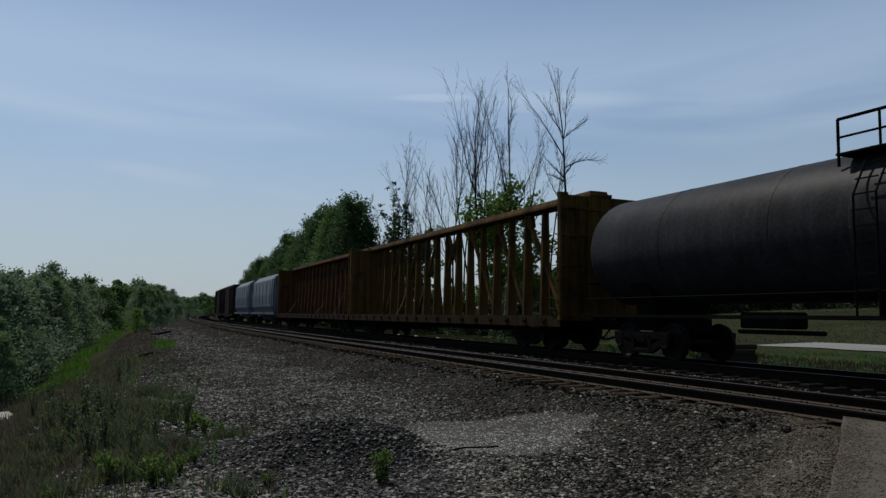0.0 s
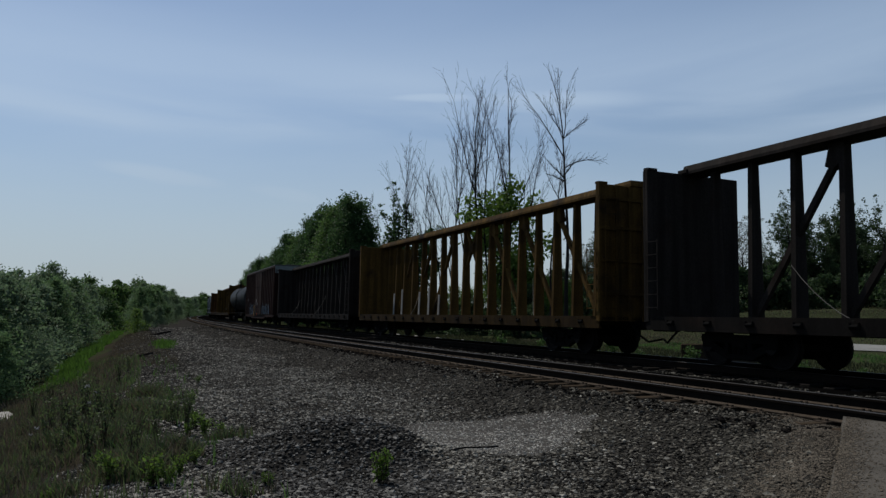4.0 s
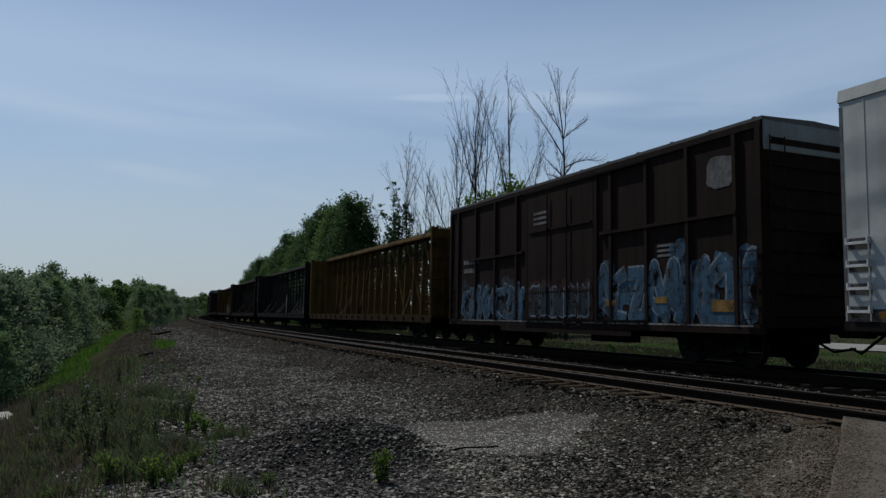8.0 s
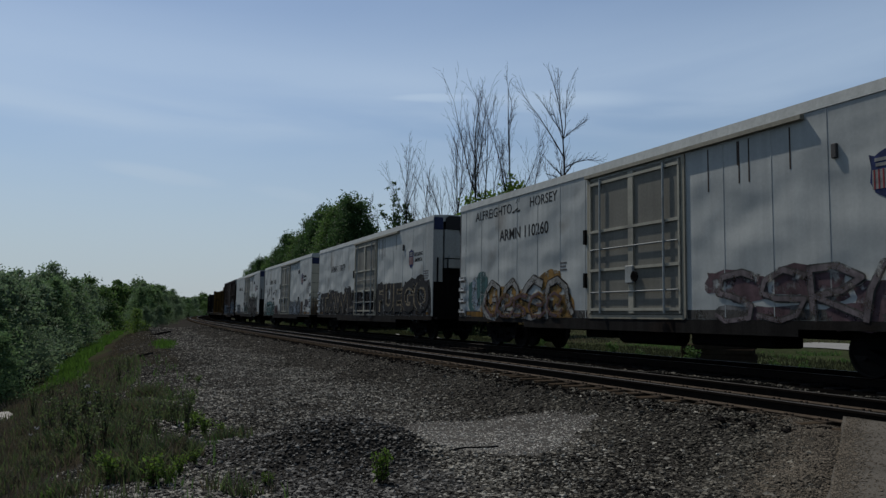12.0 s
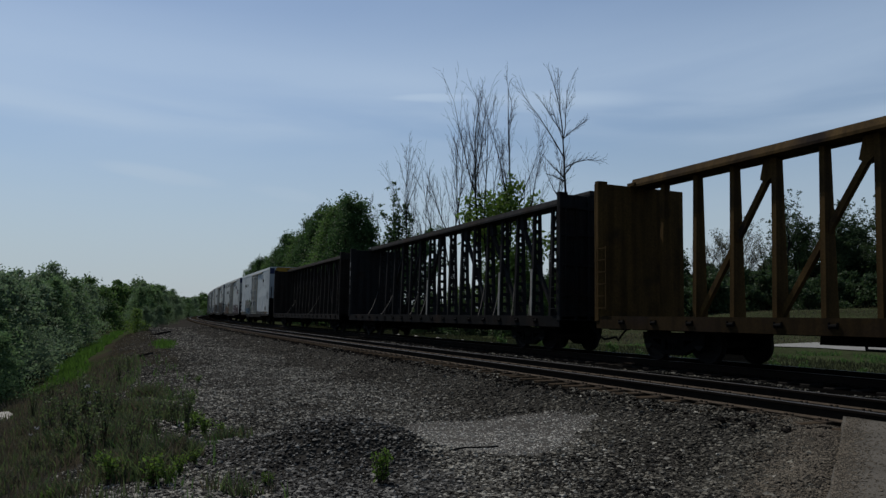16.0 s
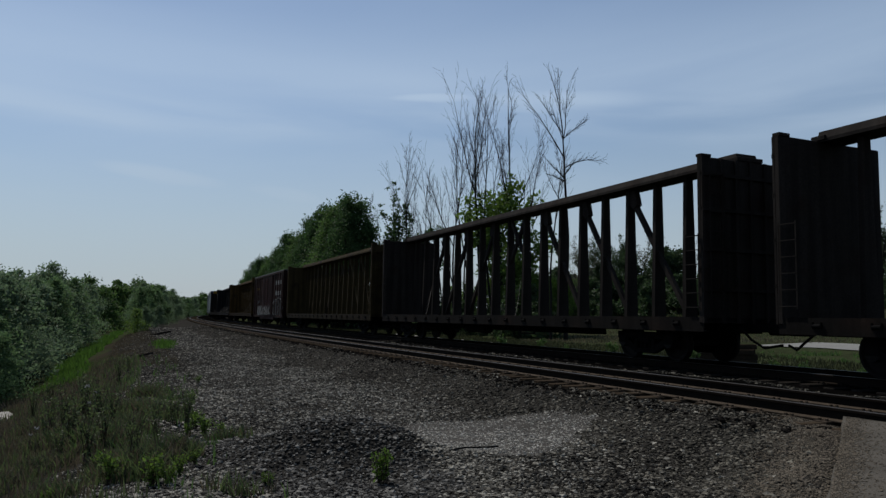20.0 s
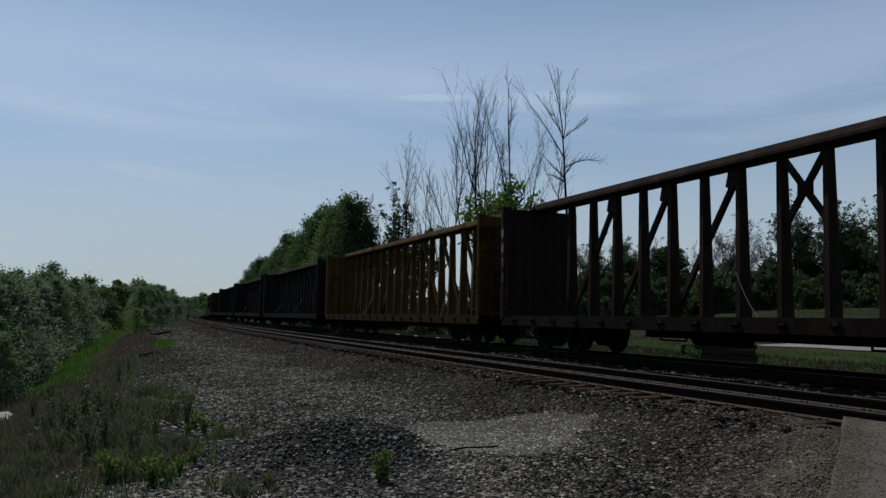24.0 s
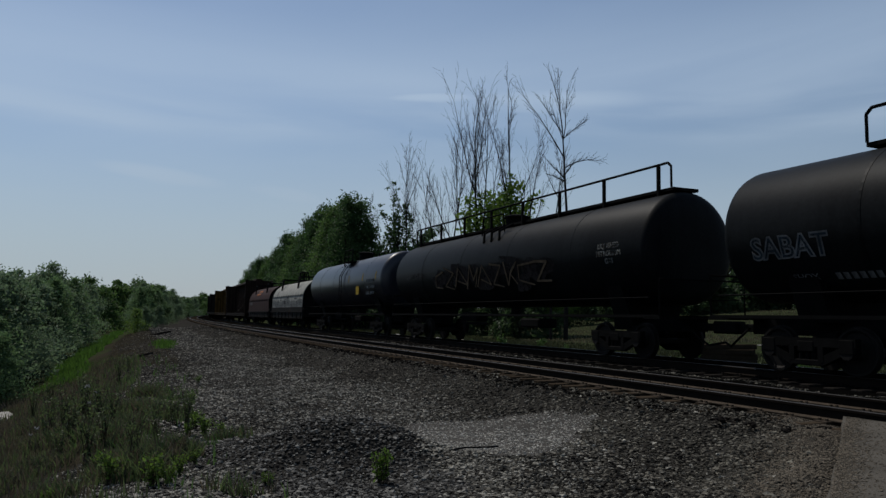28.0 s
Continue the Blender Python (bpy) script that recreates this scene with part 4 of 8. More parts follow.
    part("brake_wheel", Shape().lathe([(-h - 0.16, 0.3), (-h - 0.14, 0.3), (-h - 0.13, 0.26), (-h - 0.16, 0.26)], "Y", 20, (0.6, 0, floor + 1.9)), M["iron"], car)
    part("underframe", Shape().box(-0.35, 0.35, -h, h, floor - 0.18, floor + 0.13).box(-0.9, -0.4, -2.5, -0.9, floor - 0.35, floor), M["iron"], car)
    couplers(car, h)
    trucks(car, h - 2.0)
    return car


# ---- refrigerator cars ----
def reefer(label, white=(0.262, 0.277, 0.268), rear_lid=(0.30, 0.17, 0.015), latch=-6.38, low_latch=False, closed=False):
    """closed: a plain end wall at the rear in place of the cooling unit."""
    L, W, top, floor = 19.9, 1.5, 5.27, 0.86
    h = L / 2
    car = car_root("refrigerator_car", label, "freight car", "cars of the train")
    C = dict(color=white)
    part("body", Shape().box(-W, W, -h + (0.01 if closed else 0.9), h, floor + 0.15, top - 0.28, 0.015), M["sheet"], car, **C)
    part("roof", Shape().sweep([(-W - 0.02, top - 0.28), (W + 0.02, top - 0.28), (W - 0.02, top - 0.05), (0.9, top), (-0.9, top), (-W + 0.02, top - 0.05)], -h, h + 0.01), M["clean"], car, **C)
    for k in (-1, 1):
        x0, x1 = sorted((k * W, k * (W + 0.035)))
        part("side_sill", Shape().box(x0, x1, -h, h, floor, floor + 0.17).box(x0, x1, -5.5, 5.0, floor - 0.14, floor), M["paint"], car, color=(0.012, 0.011, 0.010))
        for i in range(15):
            y = h - 0.5 - i * (L - 1.6) / 14
            if -2.5 < y < 1.5:
                continue
            part("panel_seam", Shape().box(*sorted((k * W, k * (W + 0.008))), y - 0.012, y + 0.012, floor + 0.17, top - 0.3), M["sheet"], car, **C)
        # plug door
        y0, y1 = -2.4, 1.4
        fr = Shape()
        x = k * (W + 0.05)
        a, b = sorted((k * W, x))
        for yy in (y0, y1):
            fr.box(a, b, yy - 0.05, yy + 0.05, floor + 0.2, top - 0.42)
        part("door_frame", fr.box(a, b, y0, y1, floor + 0.16, floor + 0.26).box(a - 0.07 * (k < 0), b + 0.07 * (k > 0), -5.75, y1 + 0.1, top - 0.40, top - 0.31), M["clean"], car, color=tuple(c * k2 for c, k2 in zip(white, (0.78, 0.68, 0.54))))
        dr = part("door", Shape().box(*sorted((k * W, k * (W + 0.03))), y0 + 0.06, y1 - 0.06, floor + 0.27, top - 0.47, 0.01), M["clean"], car, color=tuple(c * k2 for c, k2 in zip(white, (0.45, 0.41, 0.355))))
        tan = dict(color=tuple(c * k2 for c, k2 in zip(white, (0.95, 0.86, 0.72))))
        for z in (floor + 0.4, floor + 1.45, floor + 2.5, top - 0.6):
            part("door_rib", Shape().box(*sorted((k * (W + 0.03), k * (W + 0.085))), y0 + 0.1, y1 - 0.1, z - 0.036, z + 0.036), M["clean"], dr, **tan)
        for yy, hw in ((y0 + 0.12, 0.03), ((y0 + y1) / 2, 0.10), (y1 - 0.12, 0.03)):
            part("door_rib", Shape().box(*sorted((k * (W + 0.03), k * (W + 0.08))), yy - hw, yy + hw, floor + 0.3, top - 0.5), M["clean"], dr, **tan)
        for yy in (y0 + 0.62, y1 - 0.62):
            part("lock_rod", Shape().tube((k * (W + 0.11), yy, floor + 0.3), (k * (W + 0.11), yy, top - 0.50), 0.028, n=8), M["clean"], dr, color=tuple(c * 0.95 for c in white))
        for z in (floor + 0.85, floor + 2.0):
            part("cross_rod", Shape().tube((k * (W + 0.09), y0 + 0.15, z), (k * (W + 0.09), y1 - 0.15, z), 0.02, n=6), M["clean"], dr, color=tuple(c * 0.7 for c in white))
        lb = part("lock_box", Shape().box(*sorted((k * (W + 0.08), k * (W + 0.15))), (y0 + y1) / 2 - 0.16, (y0 + y1) / 2 + 0.16, floor + 1.05, floor + 1.5, 0.02), M["clean"], dr, color=tuple(c * 0.9 for c in white))
        part("lock_wheel", Shape().lathe([(0.15, 0.13), (0.19, 0.13), (0.19, 0.09), (0.15, 0.09)], "X", 14, (k * (W + 0.15) - (0.34 if k < 0 else 0.0), (y0 + y1) / 2 - 0.45, floor + 1.2)), M["iron"], lb)
        for z in (floor + 1.0, floor + 2.2):
            part("door_latch", Shape().box(*sorted((k * W, k * (W + 0.09))), y1 + 0.1, y1 + 0.2, z, z + 0.4), M["iron"], car)
            if z > floor + 2 or low_latch:
                part("door_latch", Shape().box(*sorted((k * W, k * (W + 0.07))), latch - 0.09, latch + 0.02, z + 0.93 - 0.75 * (z < 2), z + 1.2 - 0.75 * (z < 2), 0.01), M["latch"], car)
        yy = -h + 0.32 if closed else h - 0.32
        for i in range(4):
            z = floor + 0.34 + 0.40 * i
            part("grab_iron", Shape().box(*sorted((k * (W + 0.05), k * (W + 0.085))), yy - 0.2, yy + 0.2, z - 0.025, z + 0.025).box(*sorted((k * W, k * (W + 0.084))), yy - 0.22, yy - 0.19, z - 0.03, z + 0.10).box(*sorted((k * W, k * (W + 0.084))), yy + 0.19, yy + 0.22, z - 0.03, z + 0.10), M["clean_white"], car)
            # thin dark panel stands in for the shadow below the rung
            part("grab_plate", Shape().box(*sorted((k * W, k * (W + 0.006))), yy - 0.22, yy + 0.22, z - 0.11, z + 0.09), M["latch"], car)
    if closed:
        ew = part("end_wall", Shape().box(-W + 0.005, W - 0.005, -h - 0.01, -h + 0.008, floor + 0.16, top - 0.29), M["clean"], car, "cream end wall stained brown", color=tuple(c * q for c, q in zip(white, (1.25, 1.14, 0.95))))
        part("end_band", Shape().box(-W + 0.01, W - 0.01, -h - 0.016, -h - 0.011, 4.50, 4.94), M["clean"], ew, "navy band", color=rear_lid)
        for z in (1.9, 2.55, 3.2, 3.85):
            part("end_seam", Shape().box(-W + 0.02, W - 0.02, -h - 0.014, -h - 0.011, z - 0.012, z + 0.012), M["latch"], ew)
        ladder(car, -1.1, -h - 0.08, floor + 0.3, 2.2, (0.06, 0.06, 0.06), "X", n=5)
        part("brake_box", Shape().box(-0.2, 0.5, -h - 0.28, -h - 0.01, 1.5, 2.35, 0.03), M["iron"], car)
    else:
        # recessed corner posts, cooling unit with its cowl, screen and white casing, then the dark guard below
        for x0, x1 in ((-W, -1.05), (1.15, W)):
            part("end_post", Shape().box(x0, x1, -h, -h + 0.9, floor + 0.15, top - 0.28, 0.015), M["clean"], car, color=tuple(c * 0.85 for c in white))
        for x0, x1 in ((-1.48, -1.07), (1.17, 1.48)):
            part("placard", Shape().box(x0, x1, -h - 0.014, -h - 0.004, 4.62, 5.14), M["clean"], car, "navy placard", color=(0.012, 0.018, 0.05))
        part("unit_cowl", Shape().sweep([(-0.95, 4.66), (1.12, 4.66), (1.12, 5.12), (0.95, 5.22), (-0.80, 5.22), (-0.95, 5.12)], -h - 0.05, -h + 0.45), M["clean"], car, color=rear_lid)
        for i in range(4):
            part("louvre", Shape().box(0.0, 1.0, -h - 0.062, -h - 0.05, 4.74 + i * 0.1, 4.775 + i * 0.1), M["iron"], car)
        case = part("unit_casing", Shape().box(-0.98, 1.12, -h - 0.01, -h + 0.7, 3.02, 4.65, 0.02), M["clean"], car, color=tuple(c * 0.8 for c in white))
        scr = Shape()
        ring = [(-0.32, 4.63), (1.08, 4.63), (1.08, 3.98), (-0.12, 3.98)]
        scr.v = [(x, y, z) for y in (-h - 0.05, -h - 0.01) for x, z in ring]
        scr.f = [(0, 1, 2, 3), (7, 6, 5, 4)] + [(m, m + 4, (m + 1) % 4 + 4, (m + 1) % 4) for m in range(4)]
        part("screen", scr, M["iron"], case)
        part("casing_step", Shape().sweep([(-0.9, 3.04), (1.1, 3.04), (1.1, 3.55), (-0.8, 3.55)], -h - 0.16, -h - 0.012), M["clean"], case, color=tuple(c * 0.75 for c in white))
        part("hatch", Shape().box(0.68, 0.84, -h - 0.17, -h - 0.162, 3.16, 3.32), M["iron"], case)
        part("end_guard", Shape().box(-1.47, 1.47, -h - 0.02, -h + 0.35, floor + 0.1, 2.45).box(-1.02, 1.14, -h - 0.01, -h + 0.5, 2.44, 3.03), M["iron"], car)
        stand_ = Shape().box(1.30, 1.42, -h - 0.78, -h - 0.68, floor + 0.1, 3.75).box(1.34, 1.46, -h - 0.46, -h - 0.38, floor + 0.1, 3.6)
        for z in (1.5, 2.1, 2.7, 3.3):
            stand_.box(0.9, 1.44, -h - 0.76, -h - 0.40, z, z + 0.06)
        part("brake_stand", stand_, M["iron"], car)
        part("pipe", Shape().tube((-1.30, -h - 0.04, 2.3), (-1.30, -h - 0.04, 3.45), 0.035, n=8), M["iron"], car)
        rail = Shape().pipe([(-1.0, -h - 0.02, 3.4), (-1.0, -h - 0.42, 3.4), (1.35, -h - 0.42, 3.4), (1.35, -h - 0.02, 3.4)], 0.022, 6)
        for x in (-1.0, 0.2, 1.35):
            rail.tube((x, -h - 0.42, floor + 0.1), (x, -h - 0.42, 3.4), 0.025, n=6)
        part("end_rail", rail.pipe([(-1.0, -h - 0.02, 2.7), (-1.0, -h - 0.42, 2.7), (1.35, -h - 0.42, 2.7)], 0.02, 6), M["iron"], car)
    part("end_platform", Shape().box(-1.45, 1.45, -h - 0.45, -h, floor + 0.05, floor + 0.12), M["iron"], car)
    e = Shape()
    for i in range(8):
        z = floor + 0.5 + i * 0.45
        e.box(-1.35, 1.35, h - 0.001, h + 0.04, z, z + 0.14)
    part("end_corrugation", e, M["clean"], car, **C)
    part("underframe", Shape().box(-0.35, 0.35, -h, h, floor - 0.2, floor + 0.15).box(-1.2, -0.3, -4.6, -2.2, 0.45, floor, 0.05).box(-1.1, -0.4, 1.0, 2.2, 0.5, floor, 0.05), M["iron"], car)
    part("fuel_tank", Shape().tube((-0.9, -1.6, 0.62), (-0.9, 0.6, 0.62), 0.24, n=14), M["iron"], car)
    couplers(car, h)
    trucks(car, h - 2.6)
    return car


# ---- tank cars ----
def tankcar(label, color, L, r=1.46, zc=2.86, walkway="centre", gloss="tank", shift=0.0, inset=0.8):
    h = L / 2
    car = car_root("tank_car", label, "freight car", "cars of the train")
    prof = [(-h, 0.02)]
    for i in range(1, 8):
        t = math.pi / 2 * i / 7
        prof.append((-h + 0.32 * (1 - math.cos(t)) ** 1.6, r * math.sin(t) ** 0.75))
    prof += [(a * -1, b) for a, b in reversed(prof)]
    sh = Shape().lathe(prof, "Y", 56, (0, 0, zc))
    sh.smooth = True
    part("tank", sh, M[gloss], car, color=color)
    for y in (-h * 0.62, -h * 0.2, h * 0.2, h * 0.62):
        b = Shape().lathe([(y - 0.03, r + 0.006), (y + 0.03, r + 0.006)], "Y", 56, (0, 0, zc))
        part("weld_band", b, M[gloss], car, color=color)
    for k in (-1, 1):
        part("side_sill", Shape().box(*sorted((k * 1.34, k * 1.42)), -h - 0.3, h + 0.3, 1.06, 1.13), M["iron"], car)
        y = k * (h - 1.9)
        part("saddle", Shape().sweep([(-0.8, 1.0), (0.8, 1.0), (1.15, 1.98), (0.8, 1.7), (0, 1.5), (-0.8, 1.7), (-1.15, 1.98)], y - 0.35, y + 0.35), M["iron"], car)
        part("stub_sill", Shape().box(-0.28, 0.28, *sorted((k * (h - 3.0), k * (h + 0.15))), 0.72, 1.05), M["iron"], car)
        part("end_platform", Shape().box(-1.42, 1.42, *sorted((k * (h - 0.25), k * (h + 0.35))), 1.03, 1.08), M["iron"], car)
        part("hand_rail", Shape().pipe([(-1.38, k * (h + 0.3), 1.08), (-1.38, k * (h + 0.3), 2.0), (1.38, k * (h + 0.3), 2.0), (1.38, k * (h + 0.3), 1.08)], 0.022), M["iron"], car)
    for k in (-1, 1):
        part("hand_rail", Shape().pipe([(k * 1.47, -h, 1.55), (k * 1.47, h, 1.55)], 0.016), M["iron"], car)
    top = zc + r
    below = set(car.children)
    part("manway", Shape().lathe([(top - 0.1, 0.42), (top + 0.34, 0.42), (top + 0.34, 0.50), (top + 0.40, 0.50), (top + 0.46, 0.3), (top + 0.46, 0.02)], "Z", 20), M["iron"], car)
    if walkway == "centre":
        for a, b in ((-1.25, -0.55), (0.55, 1.25)):
            part("platform", Shape().box(a, b, -0.8, 0.8, top - 0.22, top - 0.18), M["iron"], car)
        for k in (-1, 1):
            x = k * 1.1
            rl = Shape().pipe([(x, -0.85, top - 0.4), (x, -0.85, top + 0.5), (x, 0.85, top + 0.5), (x, 0.85, top - 0.4)], 0.032)
            rl.pipe([(x, -0.85, top + 0.15), (x, 0.85, top + 0.15)], 0.022).pipe([(x, 0.0, top - 0.2), (x, 0.0, top + 0.5)], 0.026)
            part("guard_rail", rl, M["iron"], car)
            lad = Shape()
            for yy in (-0.22, 0.22):
                lad.pipe([(x * 1.04, yy, top - 0.3), (k * (r + 0.12), yy, zc + 0.4), (k * (r + 0.12), yy, 1.1)], 0.022)
            for i in range(11):
                z = 1.3 + i * 0.28
                xx = k * (r + 0.12) if z < zc + 0.4 else k * (r + 0.12 - (z - zc - 0.4) * 0.27)
                lad.bar((xx, -0.22, z), (xx, 0.22, z), 0.025, 0.025)
            part("ladder", lad, M["iron"], car)
        hoop = Shape().lathe([(-0.42, r + 0.012), (-0.34, r + 0.012)], "Y", 56, (0, 0, zc)).lathe([(0.34, r + 0.012), (0.42, r + 0.012)], "Y", 56, (0, 0, zc))
        part("platform_hoop", hoop, M[gloss], car, color=tuple(c * 1.5 for c in color))
        for o in car.children:
            if o not in below:
                o.location.y = shift
    else:
        part("walkway", Shape().box(-0.42, 0.42, -h + inset - 0.04, h - inset + 0.04, top + 0.02, top + 0.10), M["iron"], car)
        for k in (-1,):
            x = k * 0.45
            n = 8
            for i in range(n):
                y = -h + inset + 0.5 + i * (L - 2 * inset - 1.0) / (n - 1)
                part("rail_post", Shape().bar((x, y, top - 0.1), (x, y, top + 0.74), 0.08, 0.08, (1, 0, 0)), M["iron"], car)
            part("guard_rail", Shape().pipe([(x, -h + inset, top + 0.1), (x, -h + inset, top + 0.64), (x, -h + inset + 0.12, top + 0.75), (x, h - inset - 0.12, top + 0.75), (x, h - inset, top + 0.64), (x, h - inset, top + 0.1)], 0.034), M["iron"], car)
            part("guard_rail", Shape().pipe([(k * 1.0, -0.9, top - 0.3), (k * 1.0, -0.8, top + 0.35), (k * 1.0, 0.8, top + 0.35), (k * 1.0, 0.9, top - 0.3)], 0.026), M["iron"], car)
        for y in (-0.6, 0.0, 0.6):
            part("valve_bracket", Shape().pipe([(-0.5, y, top + 0.05), (-1.1, y - 0.1, top - 0.25), (-1.2, y - 0.25, top - 0.6)], 0.05), M["iron"], car)
    part("bottom_outlet", Shape().tube((0, 0, zc - r - 0.3), (0, 0, zc - r + 0.1), 0.2, n=12), M["iron"], car)
    part("valve_box", Shape().box(-0.9, -0.4, 1.5, 2.9, 0.85, 1.2, 0.04), M["iron"], car)
    part("brake_cylinder", Shape().box(-1.2, -0.5, -3.6, -2.4, 0.7, 1.0, 0.05), M["iron"], car)
    part("brake_rod", Shape().tube((-0.8, 0.8, 0.78), (-0.8, 3.0, 0.78), 0.05, n=6), M["iron"], car)
    couplers(car, h + 0.2)
    trucks(car, h - 1.9)
    return car


# ---- coil cars ----
def coilcar(label, color, L, sill=(0.006, 0.0057, 0.0055), trestle=False, z0=1.28):
    h, W = L / 2, 1.40
    car = car_root("coil_car", label, "freight car", "cars of the train")
    spring, top = 2.15, 3.62
    rz = 2.46 if trestle else 2.34
    prof = [(-W, z0), (-W, spring)]
    for i in range(1, 16):
        t = math.pi * i / 16
        prof.append((-W * math.cos(t), spring + (top - spring) * math.sin(t)))
    prof += [(W, spring), (W, z0)]
    sh = Shape().sweep(prof, -h + 0.35, h - 0.35)
    sh.smooth = True
    part("hood", sh, M["hood"], car, color=color)
    for k in (-1, 1):
        lip = Shape().sweep([(x * 1.012, z + 0.015 * (z > 2.2)) for x, z in prof], *sorted((k * (h - 0.35), k * (h - 0.41))))
        part("hood_rim", lip, M["hood"], car, color=tuple(c * 0.8 for c in color))
        ins = [(x * 0.985, z - 0.02) for x, z in prof]
        part("hood_end", Shape().sweep(ins, *sorted((k * (h - 0.345), k * (h - 0.33)))), M["paint"], car, color=sill)
        part("hand_rail", Shape().box(*sorted((k * (W - 0.04), k * (W + 0.02))), -h + 0.4, h - 0.4, rz - 0.015, rz + 0.015), M["hood"], car, color=tuple(c * 0.7 for c in color))
        for i in range(13):
            y = -h + 0.8 + i * (L - 1.6) / 12
            part("hood_clip", Shape().box(*sorted((k * W, k * (W + 0.04))), y - 0.012, y + 0.012, rz - 0.08, rz + 0.06), M["hood"], car, color=tuple(c * 0.6 for c in color))
        part("side_sill", Shape().box(*sorted((k * 1.36, k * 1.5)), -h, h, 1.18, 1.265).box(*sorted((k * 1.36, k * 1.44)), -h + 0.2, h - 0.2, 0.72, z0 - 0.01), M["paint"], car, color=sill)
        for i in range(9):
            y = -h + 0.7 + i * (L - 1.4) / 8
            part("stake", Shape().box(*sorted((k * 1.43, k * 1.49)), y - 0.05, y + 0.05, 0.75, 1.18), M["paint"], car, color=sill)
        part("end_sill", Shape().box(-1.4, 1.4, *sorted((k * (h - 0.35), k * h)), 0.85, 1.5, 0.02), M["paint"], car, color=sill)
        # lifting frames near the ends of the hood
        y = k * (h - 3.4)
        for s in (-1, 1):
            fr = Shape()
            for e in (-0.35, 0.35):
                fr.bar((s * 1.16, y + e * 0.2, 3.0), (s * 1.02, y + e, 3.86), 0.08, 0.08, (0, 1, 0))
            fr.bar((s * 1.02, y - 0.42, 3.86), (s * 1.02, y + 0.42, 3.86), 0.1, 0.08)
            part("lifting_frame", fr, M["iron"], car)
        part("lifting_frame", Shape().bar((-1.02, y, 3.88), (1.02, y, 3.88), 0.10, 0.10), M["iron"], car)
    part("ridge_walk", Shape().box(-0.16, 0.16, -h + 3.0, h - 3.0, 3.63, 3.70), M["iron"], car)
    if trestle:
        lf = Shape().box(-0.28, 0.28, -0.34, 0.34, 4.34, 4.44, 0.03)
        for e in (-1, 1):
            for s in (-1, 1):
                lf.bar((s * 0.24, e * 0.28, 4.38), (s * 0.3, e * 0.62, 3.60), 0.09, 0.09)
        lf.bar((0, 0, 4.36), (0, 0, 3.66), 0.16, 0.12, (0, 1, 0))
        part("lifting_bracket", lf, M["iron"], car)
    for e in () if trestle else (-1, 1):
        arch = [(0, 0.55 + e * (0.28 - 0.25 * math.cos(math.pi * i / 8)), 3.98 + 0.2 * math.sin(math.pi * i / 8)) for i in range(9)]
        arch = [(0, arch[0][1], 3.66)] + arch + [(0, arch[-1][1], 3.66)]
        part("lifting_bracket", Shape().pipe(arch, 0.06, 8), M["iron"], car)
    part("underframe", Shape().box(-0.4, 0.4, -h, h, 0.6, 1.3).sweep([(-1.2, 0.62), (1.2, 0.62), (1.38, 1.2), (-1.38, 1.2)], -3.6, 3.6), M["iron"], car)
    couplers(car, h)
    trucks(car, h - 1.9)
    return car


# ---- covered hoppers ----
def hopper(label, color, L):
    h, W = L / 2, 1.5
    car = car_root("covered_hopper", label, "freight car", "cars of the train")
    prof = [(-1.25, 1.2), (-W, 1.7), (-1.56, 2.8), (-1.45, 4.1), (-0.9, 4.6), (0.9, 4.6), (1.45, 4.1), (1.56, 2.8), (W, 1.7), (1.25, 1.2)]
    sh = Shape().sweep(prof, -h + 1.4, h - 1.4)
    part("body", sh, M["clean"], car, color=color)
    for k in (-1, 1):
        part("slope_sheet", Shape().sweep([(x * 0.96, z) for x, z in prof[1:-1]], *sorted((k * (h - 1.4), k * (h - 0.9)))), M["clean"], car, color=color)
        part("end_frame", Shape().box(-1.4, 1.4, *sorted((k * (h - 0.12), k * h)), 0.9, 1.2).box(-1.4, -1.3, *sorted((k * (h - 0.12), k * h)), 1.2, 4.3).box(1.3, 1.4, *sorted((k * (h - 0.12), k * h)), 1.2, 4.3), M["paint"], car, color=color)
        part("side_sill", Shape().box(*sorted((k * 1.4, k * 1.5)), -h, h, 0.98, 1.2), M["paint"], car, color=color)
    for y in (-h * 0.45, 0, h * 0.45):
        part("discharge_chute", Shape().sweep([(-1.2, 1.2), (1.2, 1.2), (0.5, 0.45), (-0.5, 0.45)], y - 1.0, y + 1.0), M["clean"], car, color=color)
    part("roof_walk", Shape().box(-0.35, 0.35, -h + 0.6, h - 0.6, 4.64, 4.70), M["iron"], car)
    for i in range(5):
        y = -h + 2.5 + i * (L - 5) / 4
        part("hatch", Shape().box(-0.9, -0.4, y - 0.5, y + 0.5, 4.59, 4.68), M["iron"], car)
    for i in range(6):
        y = -h + 2.0 + i * (L - 4) / 5
        part("side_seam", Shape().box(-1.585, -1.54, y - 0.03, y + 0.03, 1.9, 3.9), M["clean"], car, color=color)
    couplers(car, h)
    trucks(car, h - 1.7)
    return car


